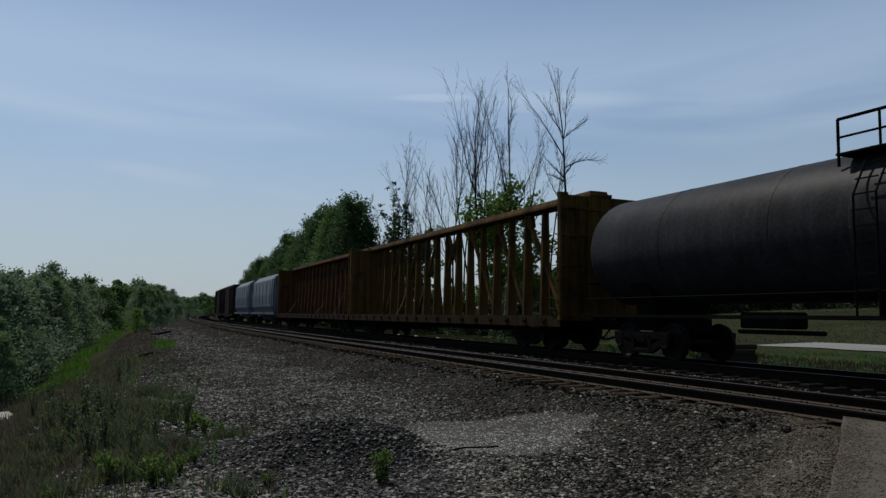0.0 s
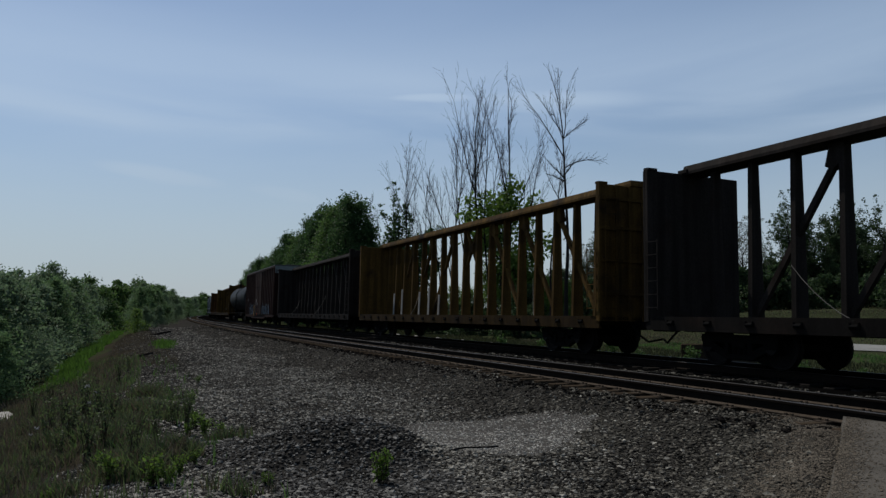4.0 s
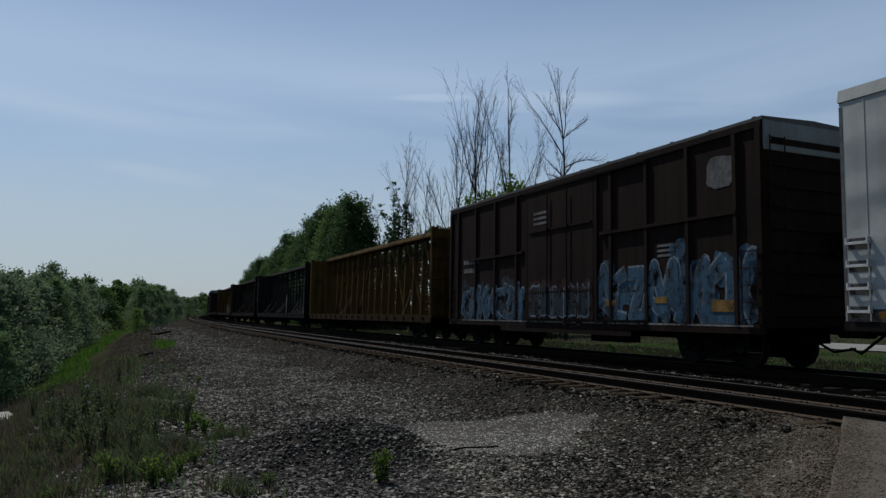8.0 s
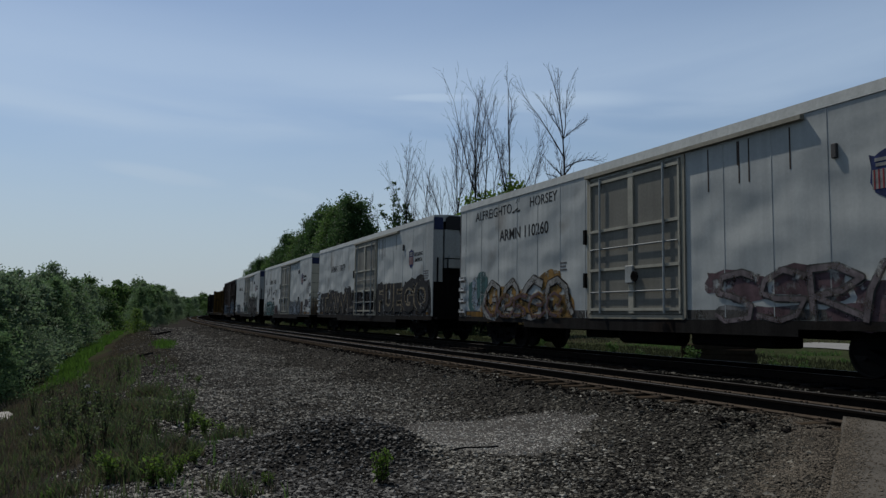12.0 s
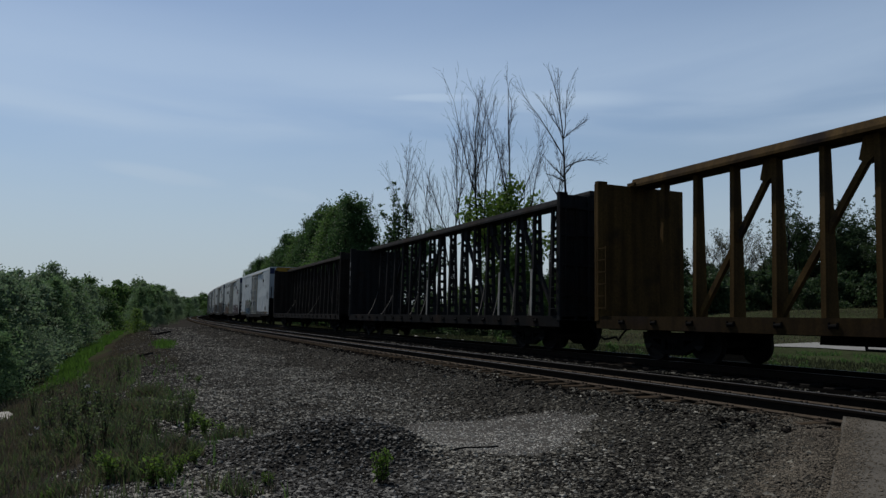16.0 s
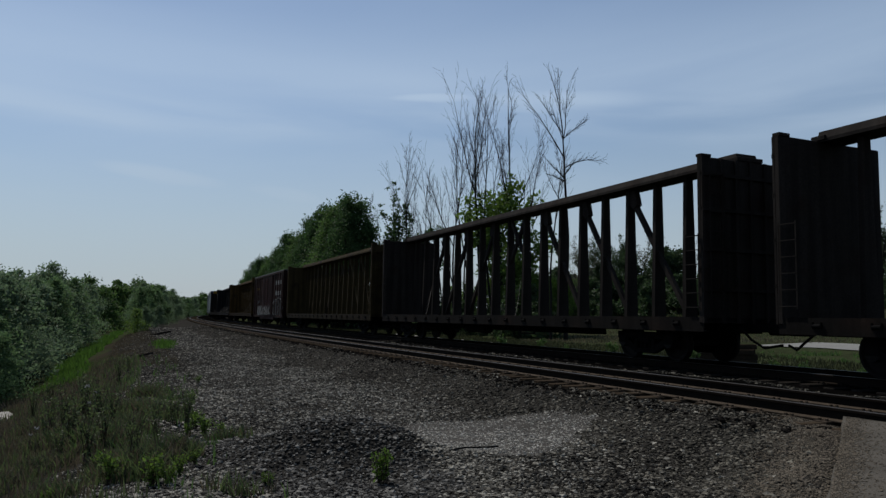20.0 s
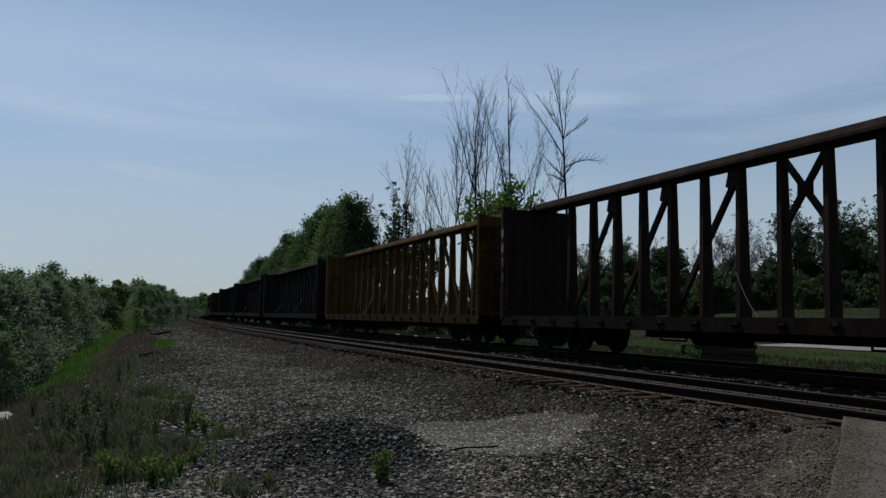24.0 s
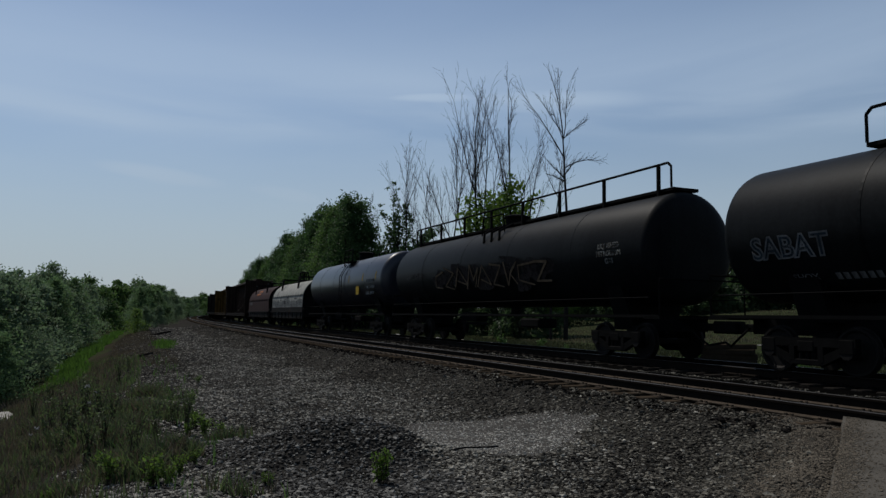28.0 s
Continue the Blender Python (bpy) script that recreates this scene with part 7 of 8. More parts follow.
def lineside():
    # stack of old ties beside the far track
    x, y, th = line_at(21.7, -7.45)
    top = tagged(new("tie_stack"), "stack of old dark wooden ties beside the far track", "timber")
    rng = random.Random(8)
    for lay in range(4):
        for i in range(4 if lay < 3 else 2):
            b = Shape().box(-0.115, 0.115, -1.3 + rng.uniform(-0.06, 0.06), 1.3 + rng.uniform(-0.06, 0.06), lay * 0.185, lay * 0.185 + 0.18, 0.012)
            o = part("tie", b, M["tie"], top)
            o.location, o.rotation_euler = (-0.42 + i * 0.27 + rng.uniform(-0.02, 0.02), 0, 0), (0, 0, radians(rng.uniform(-2, 2) * (1 + 3 * (lay == 3))))
    top.matrix_basis = pose(x, y, float(height(np.array([x]), np.array([y]))[0]) , 0, 0, 46)
    # pale slab at the edge of the brush
    slab = tagged(new("concrete_slab"), "pale broken concrete slab lying in the brush", "debris")
    part("slab", Shape().box(-0.55, 0.55, -0.4, 0.4, 0, 0.16, 0.02), M["concrete"], slab)
    place(slab, -2.78, 22.9, 24)
    slab.rotation_euler.rotate_axis("X", radians(8))
    for i, (px, py, ln, tr) in enumerate(((3.75, 64.0, 1.7, -68), (1.35, 32.6, 0.7, -60))):
        t = tagged(new("old_tie"), ("discarded dark wooden tie lying on the bank", "broken dark piece of timber lying on the bank")[i], "timber")
        w = 0.05 + 0.04 * (i == 0)
        part("tie", Shape().box(-w, w, -ln / 2, ln / 2, 0, 1.7 * w, 0.015), M["old_tie"], t)
        place(t, px, py, tr, 1.0, 0.05)
        t.rotation_euler.rotate_axis("X", radians(9))
    st = tagged(new("stick"), "thin dark stick lying on the gravel", "debris")
    part("stick", Shape().pipe([(-0.32, 0, 0.035), (-0.1, 0.02, 0.05), (0.12, 0.0, 0.04), (0.34, 0.03, 0.03)], 0.011, 5), M["bark"], st)
    place(st, 4.38, 8.85, -3, 1.1, 0.03)
    for x, y in ((0.95, 12.2), (0.2, 12.0), (2.9, 10.6)):
        p = tagged(new("litter_scrap"), "small white scrap of litter among the stones", "litter")
        bm = bmesh.new()
        bmesh.ops.create_icosphere(bm, subdivisions=1, radius=0.05)
        for v in bm.verts:
            v.co.z *= 0.35
            v.co += Vector((random.uniform(-1, 1), random.uniform(-1, 1), random.uniform(-1, 1))) * 0.012
        part("scrap", Shape().take(bm), M["concrete"], p)
        bm.free()
        place(p, x, y, 30, 1.0, 0.05)
    for i in range(14):
        x, y, th = line_at(33 + i * 1.1, -3.6 - 0.3 * math.sin(i * 2.0))
        if i % 3 == 0:
            r = tagged(new("pale_rock"), "pale rock lying by the far track", "rock")
            bm = bmesh.new()
            bmesh.ops.create_icosphere(bm, subdivisions=2, radius=0.2)
            for v in bm.verts:
                v.co = v.co * (1 + 0.2 * noise.noise(v.co * 6 + Vector((i, 0, 0))))
                v.co.z *= 0.7
            part("rock", Shape().take(bm), M["concrete"], r)
            bm.free()
            place(r, x, y, 30 * i, 1.0, 0.08)


# ---- paint on the cars ----
def spray(name, base, spread=0.35, worn=True):
    """Sprayed colour; the worn kind has flaked off in patches, so that its edges are broken."""
    m = mat(name, base, 0.75, spread=spread, scale=2.2, fine=9, bump=0.03, stain=tuple(0.25 * c + 0.006 for c in base), stain_amount=0.3, spec=0.1, streak=0.35)
    if not worn:
        return m
    nt = m.node_tree
    n, l = nt.nodes, nt.links
    tc, nz, rm, cl, mix = n.new("ShaderNodeTexCoord"), n.new("ShaderNodeTexNoise"), n.new("ShaderNodeMapRange"), n.new("ShaderNodeBsdfTransparent"), n.new("ShaderNodeMixShader")
    nz.inputs["Scale"].default_value, nz.inputs["Detail"].default_value, nz.inputs["Roughness"].default_value = 2.6, 7, 0.65
    rm.inputs["From Min"].default_value, rm.inputs["From Max"].default_value = 0.36, 0.50
    l.new(tc.outputs["Object"], nz.inputs["Vector"])
    l.new(nz.outputs["Fac"], rm.inputs["Value"])
    l.new(rm.outputs[0], mix.inputs[0])
    l.new(cl.outputs[0], mix.inputs[1])
    l.new(n["Principled BSDF"].outputs[0], mix.inputs[2])
    l.new(mix.outputs[0], n["Material Output"].inputs[0])
    return m


def shield(car, y, z, x):
    sh = Shape()
    pts = [(-0.31, 0.34), (-0.2, 0.3), (-0.1, 0.36), (0, 0.40), (0.1, 0.36), (0.2, 0.3), (0.31, 0.34), (0.27, 0.1), (0.3, -0.15), (0.2, -0.34), (0.0, -0.45), (-0.2, -0.34), (-0.3, -0.15), (-0.27, 0.1)]
    sh.v = [(x - 0.006, y - a, z + b) for a, b in pts]
    sh.f = [tuple(range(len(pts)))]
    em = part("emblem", sh, M["navy"], car, "red, white and blue shield emblem")
    b = Shape()
    b.box(x - 0.010, x - 0.007, y - 0.255, y + 0.255, z - 0.28, z + 0.06)
    part("emblem_field", b, M["white_mark"], em)
    for i in range(6):
        yy = y - 0.21 + i * 0.084
        part("emblem_stripe", Shape().box(x - 0.014, x - 0.011, yy - 0.014, yy + 0.014, z - 0.28, z + 0.06), M["red_mark"], em)
    flat_marks(em, [(y - 0.2, y + 0.2, z + 0.2, z + 0.26), (y - 0.18, y + 0.18, z + 0.11, z + 0.17)], x - 0.009, M["white_mark"], "emblem_bar")


def scribble(car, y0, y1, z0, z1, x, material, seed, width=0.03, gap=0.2):
    """A thin sprayed signature that wanders up and down."""
    rng = random.Random(seed)
    sh, y, p = Shape(), y0, None
    while y > y1:
        q = Vector((x - 0.004, y + rng.uniform(-0.1, 0.25), rng.uniform(z0, z1)))
        if p is not None and rng.random() < 0.85:
            sh.bar(p, q, width, 0.002, (1, 0, 0))
        p = q
        y -= gap * rng.uniform(0.5, 1.5)
    return tagged(part("graffiti", sh, material, car), kind="stuff")


def data_block(car, y, z, x, n, material, w=0.5, size=0.05):
    rng = random.Random(int(y * 100) + n)
    flat_marks(car, [(y - w * rng.uniform(0.7, 1.0), y, z - i * size * 2, z - i * size * 2 + size) for i in range(n)], x, material, "data_block")


def dress_train():
    K = M
    # spray and sign colours
    for nm, c in (("navy", (0.02, 0.03, 0.09)), ("white_mark", (0.19, 0.19, 0.18)), ("red_mark", (0.19, 0.035, 0.04)), ("black_mark", (0.013, 0.013, 0.0135)), ("yellow_mark", (0.3, 0.2, 0.02)), ("orange_mark", (0.29, 0.088, 0.014)), ("neon_mark", (0.6, 0.09, 0.02)),
                  ("sp_soot", (0.011, 0.011, 0.012)), ("sp_cream", (0.145, 0.122, 0.084)), ("sp_green", (0.012, 0.04, 0.028)), ("sp_maroon", (0.03, 0.014, 0.014)), ("sp_blue", (0.032, 0.070, 0.108)), ("sp_pale", (0.10, 0.115, 0.13)), ("sp_teal", (0.035, 0.08, 0.08)),
                  ("sp_gold", (0.17, 0.1, 0.03)), ("sp_plum", (0.07, 0.045, 0.05)), ("sp_grey", (0.11, 0.11, 0.11)), ("sp_dull", (0.018, 0.028, 0.036)), ("rust_patch", (0.04, 0.026, 0.018)), ("sp_grime", (0.05, 0.048, 0.044)), ("sp_sky", (0.14, 0.17, 0.20)), ("sp_bone", (0.17, 0.17, 0.16)), ("sp_umber", (0.016, 0.011, 0.010)), ("amber_mark", (0.11, 0.058, 0.010)), ("old_rust", (0.11, 0.075, 0.045)), ("slate_patch", (0.034, 0.033, 0.040)), ("sp_lime", (0.05, 0.15, 0.025)), ("sp_haze", (0.108, 0.092, 0.095)), ("sp_slate", (0.042, 0.042, 0.045)), ("faded_yellow", (0.17, 0.115, 0.015)), ("sp_azure", (0.05, 0.12, 0.19)), ("hood_shade_grime", (0.115, 0.118, 0.112)), ("tan_stain", (0.25, 0.21, 0.15)), ("sp_violet", (0.075, 0.07, 0.11))):
        K[nm] = spray(nm, c, worn=nm.startswith("sp_") and nm not in ("sp_grey", "sp_pale"))

    def find(mid):
        return min(TRAIN, key=lambda q: abs(q[1] - mid))[0]
    X = -1.5 - 0.004
    # refrigerator cars
    numbers = (("110726", -169.15), ("111083", -192.25), ("110079", -214.35), ("110260", -236.95), ("1124", -259.25))
    for i, (num, mid) in enumerate(numbers):
        car = find(mid)
        if i < 4:
            lettering(car, "ARMN " + num, 5.42 if i == 1 else 5.15, 3.76, X, 0.52, K["black_mark"], "lettering", "black reporting mark and number", 0.008)
            at = 0.42 if i == 1 else 0.0
            shield(car, -7.38 + at, 3.58, X)
            lettering(car, "BUILDING", -8.26 + at, 3.71, X, 0.225, K["black_mark"], "lettering", "", 0.004)
            lettering(car, "AMERICA", -8.26 + at, 3.46, X, 0.225, K["black_mark"], "lettering", "", 0.004)
        else:
            lettering(car, "ARMN", 6.45, 3.98, X, 0.52, K["black_mark"], "lettering", "black reporting mark", 0.008)
            lettering(car, "1124", 4.72, 3.98, X, 0.52, K["black_mark"], "lettering", "black car number", 0.008)
        data_block(car, -8.9, 2.9, X, 6, K["sp_grey"], 0.6)
        data_block(car, 2.9, 2.6, X, 3, K["sp_grey"], 0.4)
        flat_marks(car, [(-9.6, -8.9, 1.08, 1.2), (-8.6, -7.9, 1.08, 1.2), (8.6, 9.3, 1.08, 1.2)], X, K["amber_mark"], "reflector")
        flat_marks(car, [(3.1, 3.5, 1.25, 1.55), (-8.2, -7.7, 1.35, 1.7)], X, K["sp_soot"], "sign_plate")
        flat_marks(car, [(9.88, 9.94, 1.2, 4.9)], X, K["sp_grey"], "corner_seam")
        flat_marks(car, [(-9.0, 9.9, 1.035, 1.24)], X + 0.001, K["sp_grime"], "road_grime")
        # rust runs below the door rail
        rng = random.Random(i + 3)
        for j in range(5):
            y = rng.uniform(-5.4, -2.6)
            L_ = rng.uniform(0.3, 1.1)
            flat_marks(car, [(y - 0.015, y + 0.015, 4.8 - L_, 4.8)], X, K["rust_patch"], "rust_streak")
        for j in range(4):
            y = rng.uniform(-8.6, 8.6)
            sh = Shape()
            blob(sh, y, 1.15, rng.uniform(0.3, 0.7), 0.18, X - 0.001, rng)
            part("dirt_patch", sh, K["sp_grey"], car)
    c = find(-169.15)
    piece(c, -2.6, -8.3, 1.02, 2.55, X, K["sp_soot"], K["sp_bone"], 5, 6, SWIRLS, 0.25, 0.0, K["sp_green"], (0.72, 1.2), 0.35)
    piece(c, -3.0, -8.2, 0.98, 1.7, X - 0.03, K["sp_soot"], K["sp_bone"], 55, 7, SPIKES, 0.24, 0.1, None, (0, 1), 0.3)
    piece(c, 8.0, 5.0, 1.1, 2.0, X, K["sp_dull"], K["sp_blue"], 6, 4)
    graffiti(c, 1.0, -2.2, 1.2, 1.9, X - 0.075, (K["sp_soot"], K["sp_green"], K["sp_grey"]), 7, 4)
    flat_marks(c, [(-8.7, -8.3, 1.3, 1.55), (3.0, 3.35, 1.35, 1.65)], X - 0.002, K["slate_patch"], "sign_plate")
    for y in (-3.1, -3.45, -4.6):
        flat_marks(c, [(y - 0.02, y + 0.02, 3.4, 4.5)], X, K["old_rust"], "rust_streak")
    c = find(-192.25)
    piece(c, -2.2, -6.4, 1.02, 2.0, X, K["sp_sky"], K["sp_soot"], 8, 10, SPIKES, 0.13, 0.25, K["sp_dull"], (0.1, 0.8), 0.7)
    piece(c, 9.1, 4.3, 0.98, 2.0, X, K["sp_teal"], K["sp_soot"], 9, 5, SWIRLS, 0.26, 0.0, None, (0, 1), 0.3)
    graffiti(c, 3.9, 2.8, 1.0, 1.75, X, (K["sp_maroon"], K["sp_maroon"], K["sp_plum"]), 39, 2, bubble=True)
    brush(c, [(8.1, 3.15, 8.2, 2.3, 0.16), (8.0, 2.55, 7.2, 2.85, 0.14), (7.0, 3.3, 7.15, 2.75, 0.12), (6.75, 3.25, 6.9, 2.7, 0.2), (6.05, 3.4, 6.1, 2.35, 0.26), (6.25, 2.7, 5.75, 3.2, 0.14), (5.2, 2.75, 4.5, 2.85, 0.16), (4.4, 3.1, 4.25, 2.7, 0.14),
              (3.9, 3.15, 3.55, 2.3, 0.18), (3.75, 2.85, 3.2, 3.15, 0.12)], X, K["sp_soot"])
    brush(c, [(5.4, 2.35, 4.6, 2.3, 0.24)], X, K["sp_maroon"])
    flat_marks(c, [(-7.42, -6.64, 1.05, 1.95)], X - 0.002, K["rust_patch"], "repair_patch")
    flat_marks(c, [(-9.31, -8.07, 1.55, 2.08)], X - 0.002, K["slate_patch"], "repair_patch")
    flat_marks(c, [(-8.25, -7.85, 1.26, 1.62), (6.2, 6.85, 1.2, 1.5), (3.9, 4.5, 1.25, 1.5)], X - 0.002, K["white_mark"], "sign_plate")
    flat_marks(c, [(-8.21, -7.89, 1.32, 1.5)], X - 0.006, K["slate_patch"], "sign_face")
    brush(c, [(-9.12, 3.45, -9.2, 2.98, 0.05), (-9.2, 2.98, -9.28, 3.3, 0.05), (-9.28, 3.3, -9.36, 2.98, 0.05), (-9.36, 2.98, -9.42, 3.5, 0.05), (-9.48, 3.22, -9.48, 3.0, 0.05), (-9.48, 3.0, -9.58, 3.0, 0.04), (-9.58, 3.0, -9.58, 3.22, 0.05), (-9.64, 3.22, -9.64, 3.0, 0.05),
              (-9.64, 3.0, -9.72, 3.22, 0.04), (-9.72, 3.22, -9.74, 3.0, 0.05), (-9.78, 3.1, -9.88, 3.2, 0.04), (-9.88, 3.2, -9.80, 2.98, 0.05), (-9.80, 2.98, -9.9, 3.0, 0.04)], X, K["sp_soot"])
    # writing and brown runs on its plain end wall
    t = text_shape("EXCESS HEIGHT", 0.2, 0.002, 0.002).copy()
    t.materials.clear()
    t.materials.append(K["black_mark"])
    t.transform(Matrix.Translation((0.1, -9.95 - 0.018, 4.2)) @ Matrix(((1, 0, 0, 0), (0, 0, -1, 0), (0, 1, 0, 0), (0, 0, 0, 1))))
    part("lettering", t, None, c)
    for i, w in enumerate((1.5, 1.3, 1.4, 0.9)):
        part("stencil_mark", Shape().box(-0.5, -0.5 + w, -9.95 - 0.018, -9.95 - 0.014, 3.62 - 0.11 * i, 3.67 - 0.11 * i), K["sp_grey"], c)
    rng = random.Random(19)
    for m_, z0, z1, dy in (("tan_stain", 1.9, 0.75, 0.0115), ("old_rust", 1.35, 0.5, 0.0135)):
        run = Shape()
        for i in range(100):
            x, z = -1.47 + i * 0.0294, z0 + z1 * rng.random() ** 2 + 0.2 * math.sin(i * 0.11)
            run.box(x, x + 0.0294, -9.95 - dy - 0.001, -9.95 - dy, 1.02, z)
        tagged(part("rust_run", run, K[m_], c), kind="stuff")
    flat_marks(c, [(8.32, 8.92, 0.94, 1.17)], X - 0.006, K["amber_mark"], "reflector")
    scribble(c, 8.95, 8.45, 3.35, 4.25, X, K["sp_violet"], 61, 0.08, 0.07)
    c = find(-214.35)
    flat_marks(c, [(-9.1, -8.72, 1.32, 1.58)], X - 0.036, K["sp_bone"], "sign_plate")
    for y0, y1, z0, z1 in ((-9.06, -8.93, 1.34, 1.44), (-8.89, -8.76, 1.34, 1.44), (-9.06, -8.93, 1.47, 1.56), (-8.89, -8.76, 1.47, 1.56)):
        flat_marks(c, [(y0, y1, z0, z1)], X - 0.040, K["black_mark"], "sign_face")
    graffiti(c, 9.0, 1.5, 1.05, 2.35, X, (K["sp_soot"], K["sp_soot"], K["sp_soot"]), 11, 4, "TAWL", K["sp_cream"], K["black_mark"])
    graffiti(c, -2.6, -9.6, 1.05, 2.55, X, (K["sp_soot"], K["sp_soot"], K["sp_soot"]), 12, 5, "FUEGO", K["sp_cream"], K["black_mark"])
    graffiti(c, 1.3, -2.3, 1.05, 2.15, X - 0.032, (K["black_mark"], K["sp_soot"], K["sp_soot"]), 13, 4, bubble=True)
    c = find(-236.95)
    piece(c, 7.9, 2.4, 1.02, 2.15, X, K["sp_bone"], K["sp_umber"], 14, 4, SWIRLS, 0.2, 0.0, K["sp_gold"], (0.1, 0.95), 0.4)
    piece(c, 7.7, 2.6, 1.05, 1.75, X - 0.03, K["sp_plum"], K["sp_gold"], 44, 5, SWIRLS, 0.16, 0.0, None, (0, 1), 0.5)
    piece(c, -3.3, -9.4, 1.02, 2.0, X, K["sp_haze"], K["sp_grime"], 15, 5, SWIRLS, 0.12, 0.0, K["sp_plum"], (0.0, 0.85), 0.5)
    lettering(c, "ALFREiGHTO", 7.25, 4.62, X, 0.46, K["black_mark"], "graffiti", "thin black handwriting below the roof", 0.002, 0.0, 1.02)
    lettering(c, "20", 5.5, 4.86, X, 0.30, K["black_mark"], "graffiti", "", -0.008)
    lettering(c, "HORSEY", 3.9, 4.66, X, 0.44, K["black_mark"], "graffiti", "", 0.002)
    scribble(c, 5.8, 5.25, 4.45, 4.7, X, K["sp_soot"], 31, 0.05, 0.1)
    rng = random.Random(63)
    for i, m_ in enumerate(("sp_teal", "sp_sky", "sp_teal")):
        sh = Shape()
        blob(sh, 8.75 - 0.35 * i, 1.75 + 0.15 * i, 0.42, 0.6, X - 0.001 * (i + 1), rng, 18, 0.12)
        part("graffiti", sh, K[m_], c)
    flat_marks(c, [(7.95, 8.9, 0.98, 1.2)], X - 0.008, K["amber_mark"], "reflector")
    scribble(c, 8.3, 7.3, 1.4, 1.75, X - 0.006, K["sp_umber"], 64, 0.06, 0.1)
    c = find(-259.25)
    piece(c, 6.3, 1.4, 1.05, 2.25, X, K["sp_bone"], K["black_mark"], 17, 4, SWIRLS, 0.3, 0.0, K["sp_lime"], (0.35, 1.05), 0.4)
    piece(c, 5.6, 2.0, 1.02, 1.6, X - 0.03, K["sp_azure"], K["black_mark"], 18, 4, SPIKES, 0.22)
    brush(c, [(8.2, 1.12, 7.6, 1.08, 0.05), (7.7, 1.2, 7.3, 1.05, 0.05), (7.3, 1.25, 7.2, 1.0, 0.05), (7.0, 1.05, 6.6, 1.22, 0.05), (6.5, 1.0, 6.3, 1.28, 0.05)], X, K["black_mark"])
    flat_marks(c, [(8.19, 8.77, 1.29, 1.45)], X - 0.002, K["amber_mark"], "placard")
    flat_marks(c, [(8.26, 8.70, 1.34, 1.40)], X - 0.006, K["sp_umber"], "placard_face")
    flat_marks(c, [(7.9, 8.78, 1.05, 1.13)], X - 0.002, K["amber_mark"], "reflector")
    for i, w in enumerate(("LD LMT", "LT WT", "CU FT")):
        lettering(c, w, 6.72, 1.55 - 0.13 * i, X, 0.115, K["black_mark"])
    # boxcar with blue letters
    c = find(-9.9)
    graffiti(c, 6.5, 1.8, 0.85, 2.0, -1.465, (K["sp_dull"], K["sp_blue"], K["sp_sky"]), 21, 6)
    graffiti(c, -2.2, -6.8, 0.95, 1.9, -1.465, (K["sp_dull"], K["sp_blue"], K["sp_pale"]), 22, 5)
    flat_marks(c, [(6.58, 6.8, 2.3, 2.55), (0.55, 0.85, 2.15, 2.42), (0.05, 0.25, 1.85, 2.12)], -1.59, K["white_mark"], "placard")
    brush(c, [(0.45, 0.93, 0.2, 1.0, 0.04), (0.2, 1.0, 0.12, 1.1, 0.05), (0.15, 1.1, 0.05, 0.98, 0.05)], -1.60, K["neon_mark"])
    piece(c, 2.5, 1.95, 0.85, 1.75, -1.54, K["sp_gold"], K["sp_soot"], 33, 1, SWIRLS, 0.3)
    # short boxcar, blue and white pieces along its lower half
    c = find(-149.6)
    piece(c, 6.6, 2.1, 0.98, 2.05, -1.465, K["sp_blue"], K["sp_sky"], 23, 7, SPIKES, 0.2, 0.1, K["sp_dull"], (0.1, 1.0), 0.4)
    graffiti(c, 1.5, -1.8, 1.0, 2.0, -1.536, (K["sp_maroon"], K["sp_dull"], K["sp_sky"]), 24, 5)
    piece(c, -2.0, -7.5, 0.98, 2.3, -1.465, K["sp_blue"], K["sp_sky"], 25, 8, SPIKES, 0.24, 0.05, K["sp_blue"], (0.15, 1.05), 0.35)
    flat_marks(c, [(-2.9, -2.45, 1.35, 1.5), (-4.9, -4.45, 1.4, 1.55), (-7.0, -6.35, 1.2, 1.45)], -1.515, K["sp_gold"], "gold_patch")
    sh = Shape()
    blob(sh, -6.6, 4.25, 0.4, 0.36, -1.468, random.Random(3), 18, 0.08)
    part("faded_emblem", sh, K["sp_grey"], c)
    data_block(c, 6.6, 2.95, -1.466, 2, K["sp_grey"], 1.4, 0.16)
    data_block(c, -4.5, 2.75, -1.466, 3, K["sp_grey"], 0.7, 0.06)
    data_block(c, 1.3, 4.2, -1.535, 3, K["sp_grey"], 0.9, 0.08)
    flat_marks(c, [(-7.5, 6.6, 0.885, 0.925)], -1.512, K["sp_bone"], "sill_wear")
    # red boxcar with white words
    c = find(-352.3)
    for y0, y1, z0, z1, n in ((-3.9, -7.0, 3.5, 3.85, 8), (-4.2, -6.85, 2.62, 2.95, 7)):
        w = (y0 - y1) / n
        for i in range(n):
            flat_marks(c, [(y0 - (i + 0.82) * w, y0 - i * w, z0, z1 + (0.1 if i == 0 else 0))], -1.468, K["white_mark"], "name_bar")
    lettering(c, "CUSHION CAR", 5.6, 3.42, -1.466, 0.3, K["faded_yellow"], "lettering", "yellow lettering", 0.006, 0.25)
    lettering(c, "S    P", 5.50, 2.66, -1.466, 0.36, K["sp_pale"])
    lettering(c, "248499", 5.50, 2.12, -1.466, 0.42, K["sp_pale"])
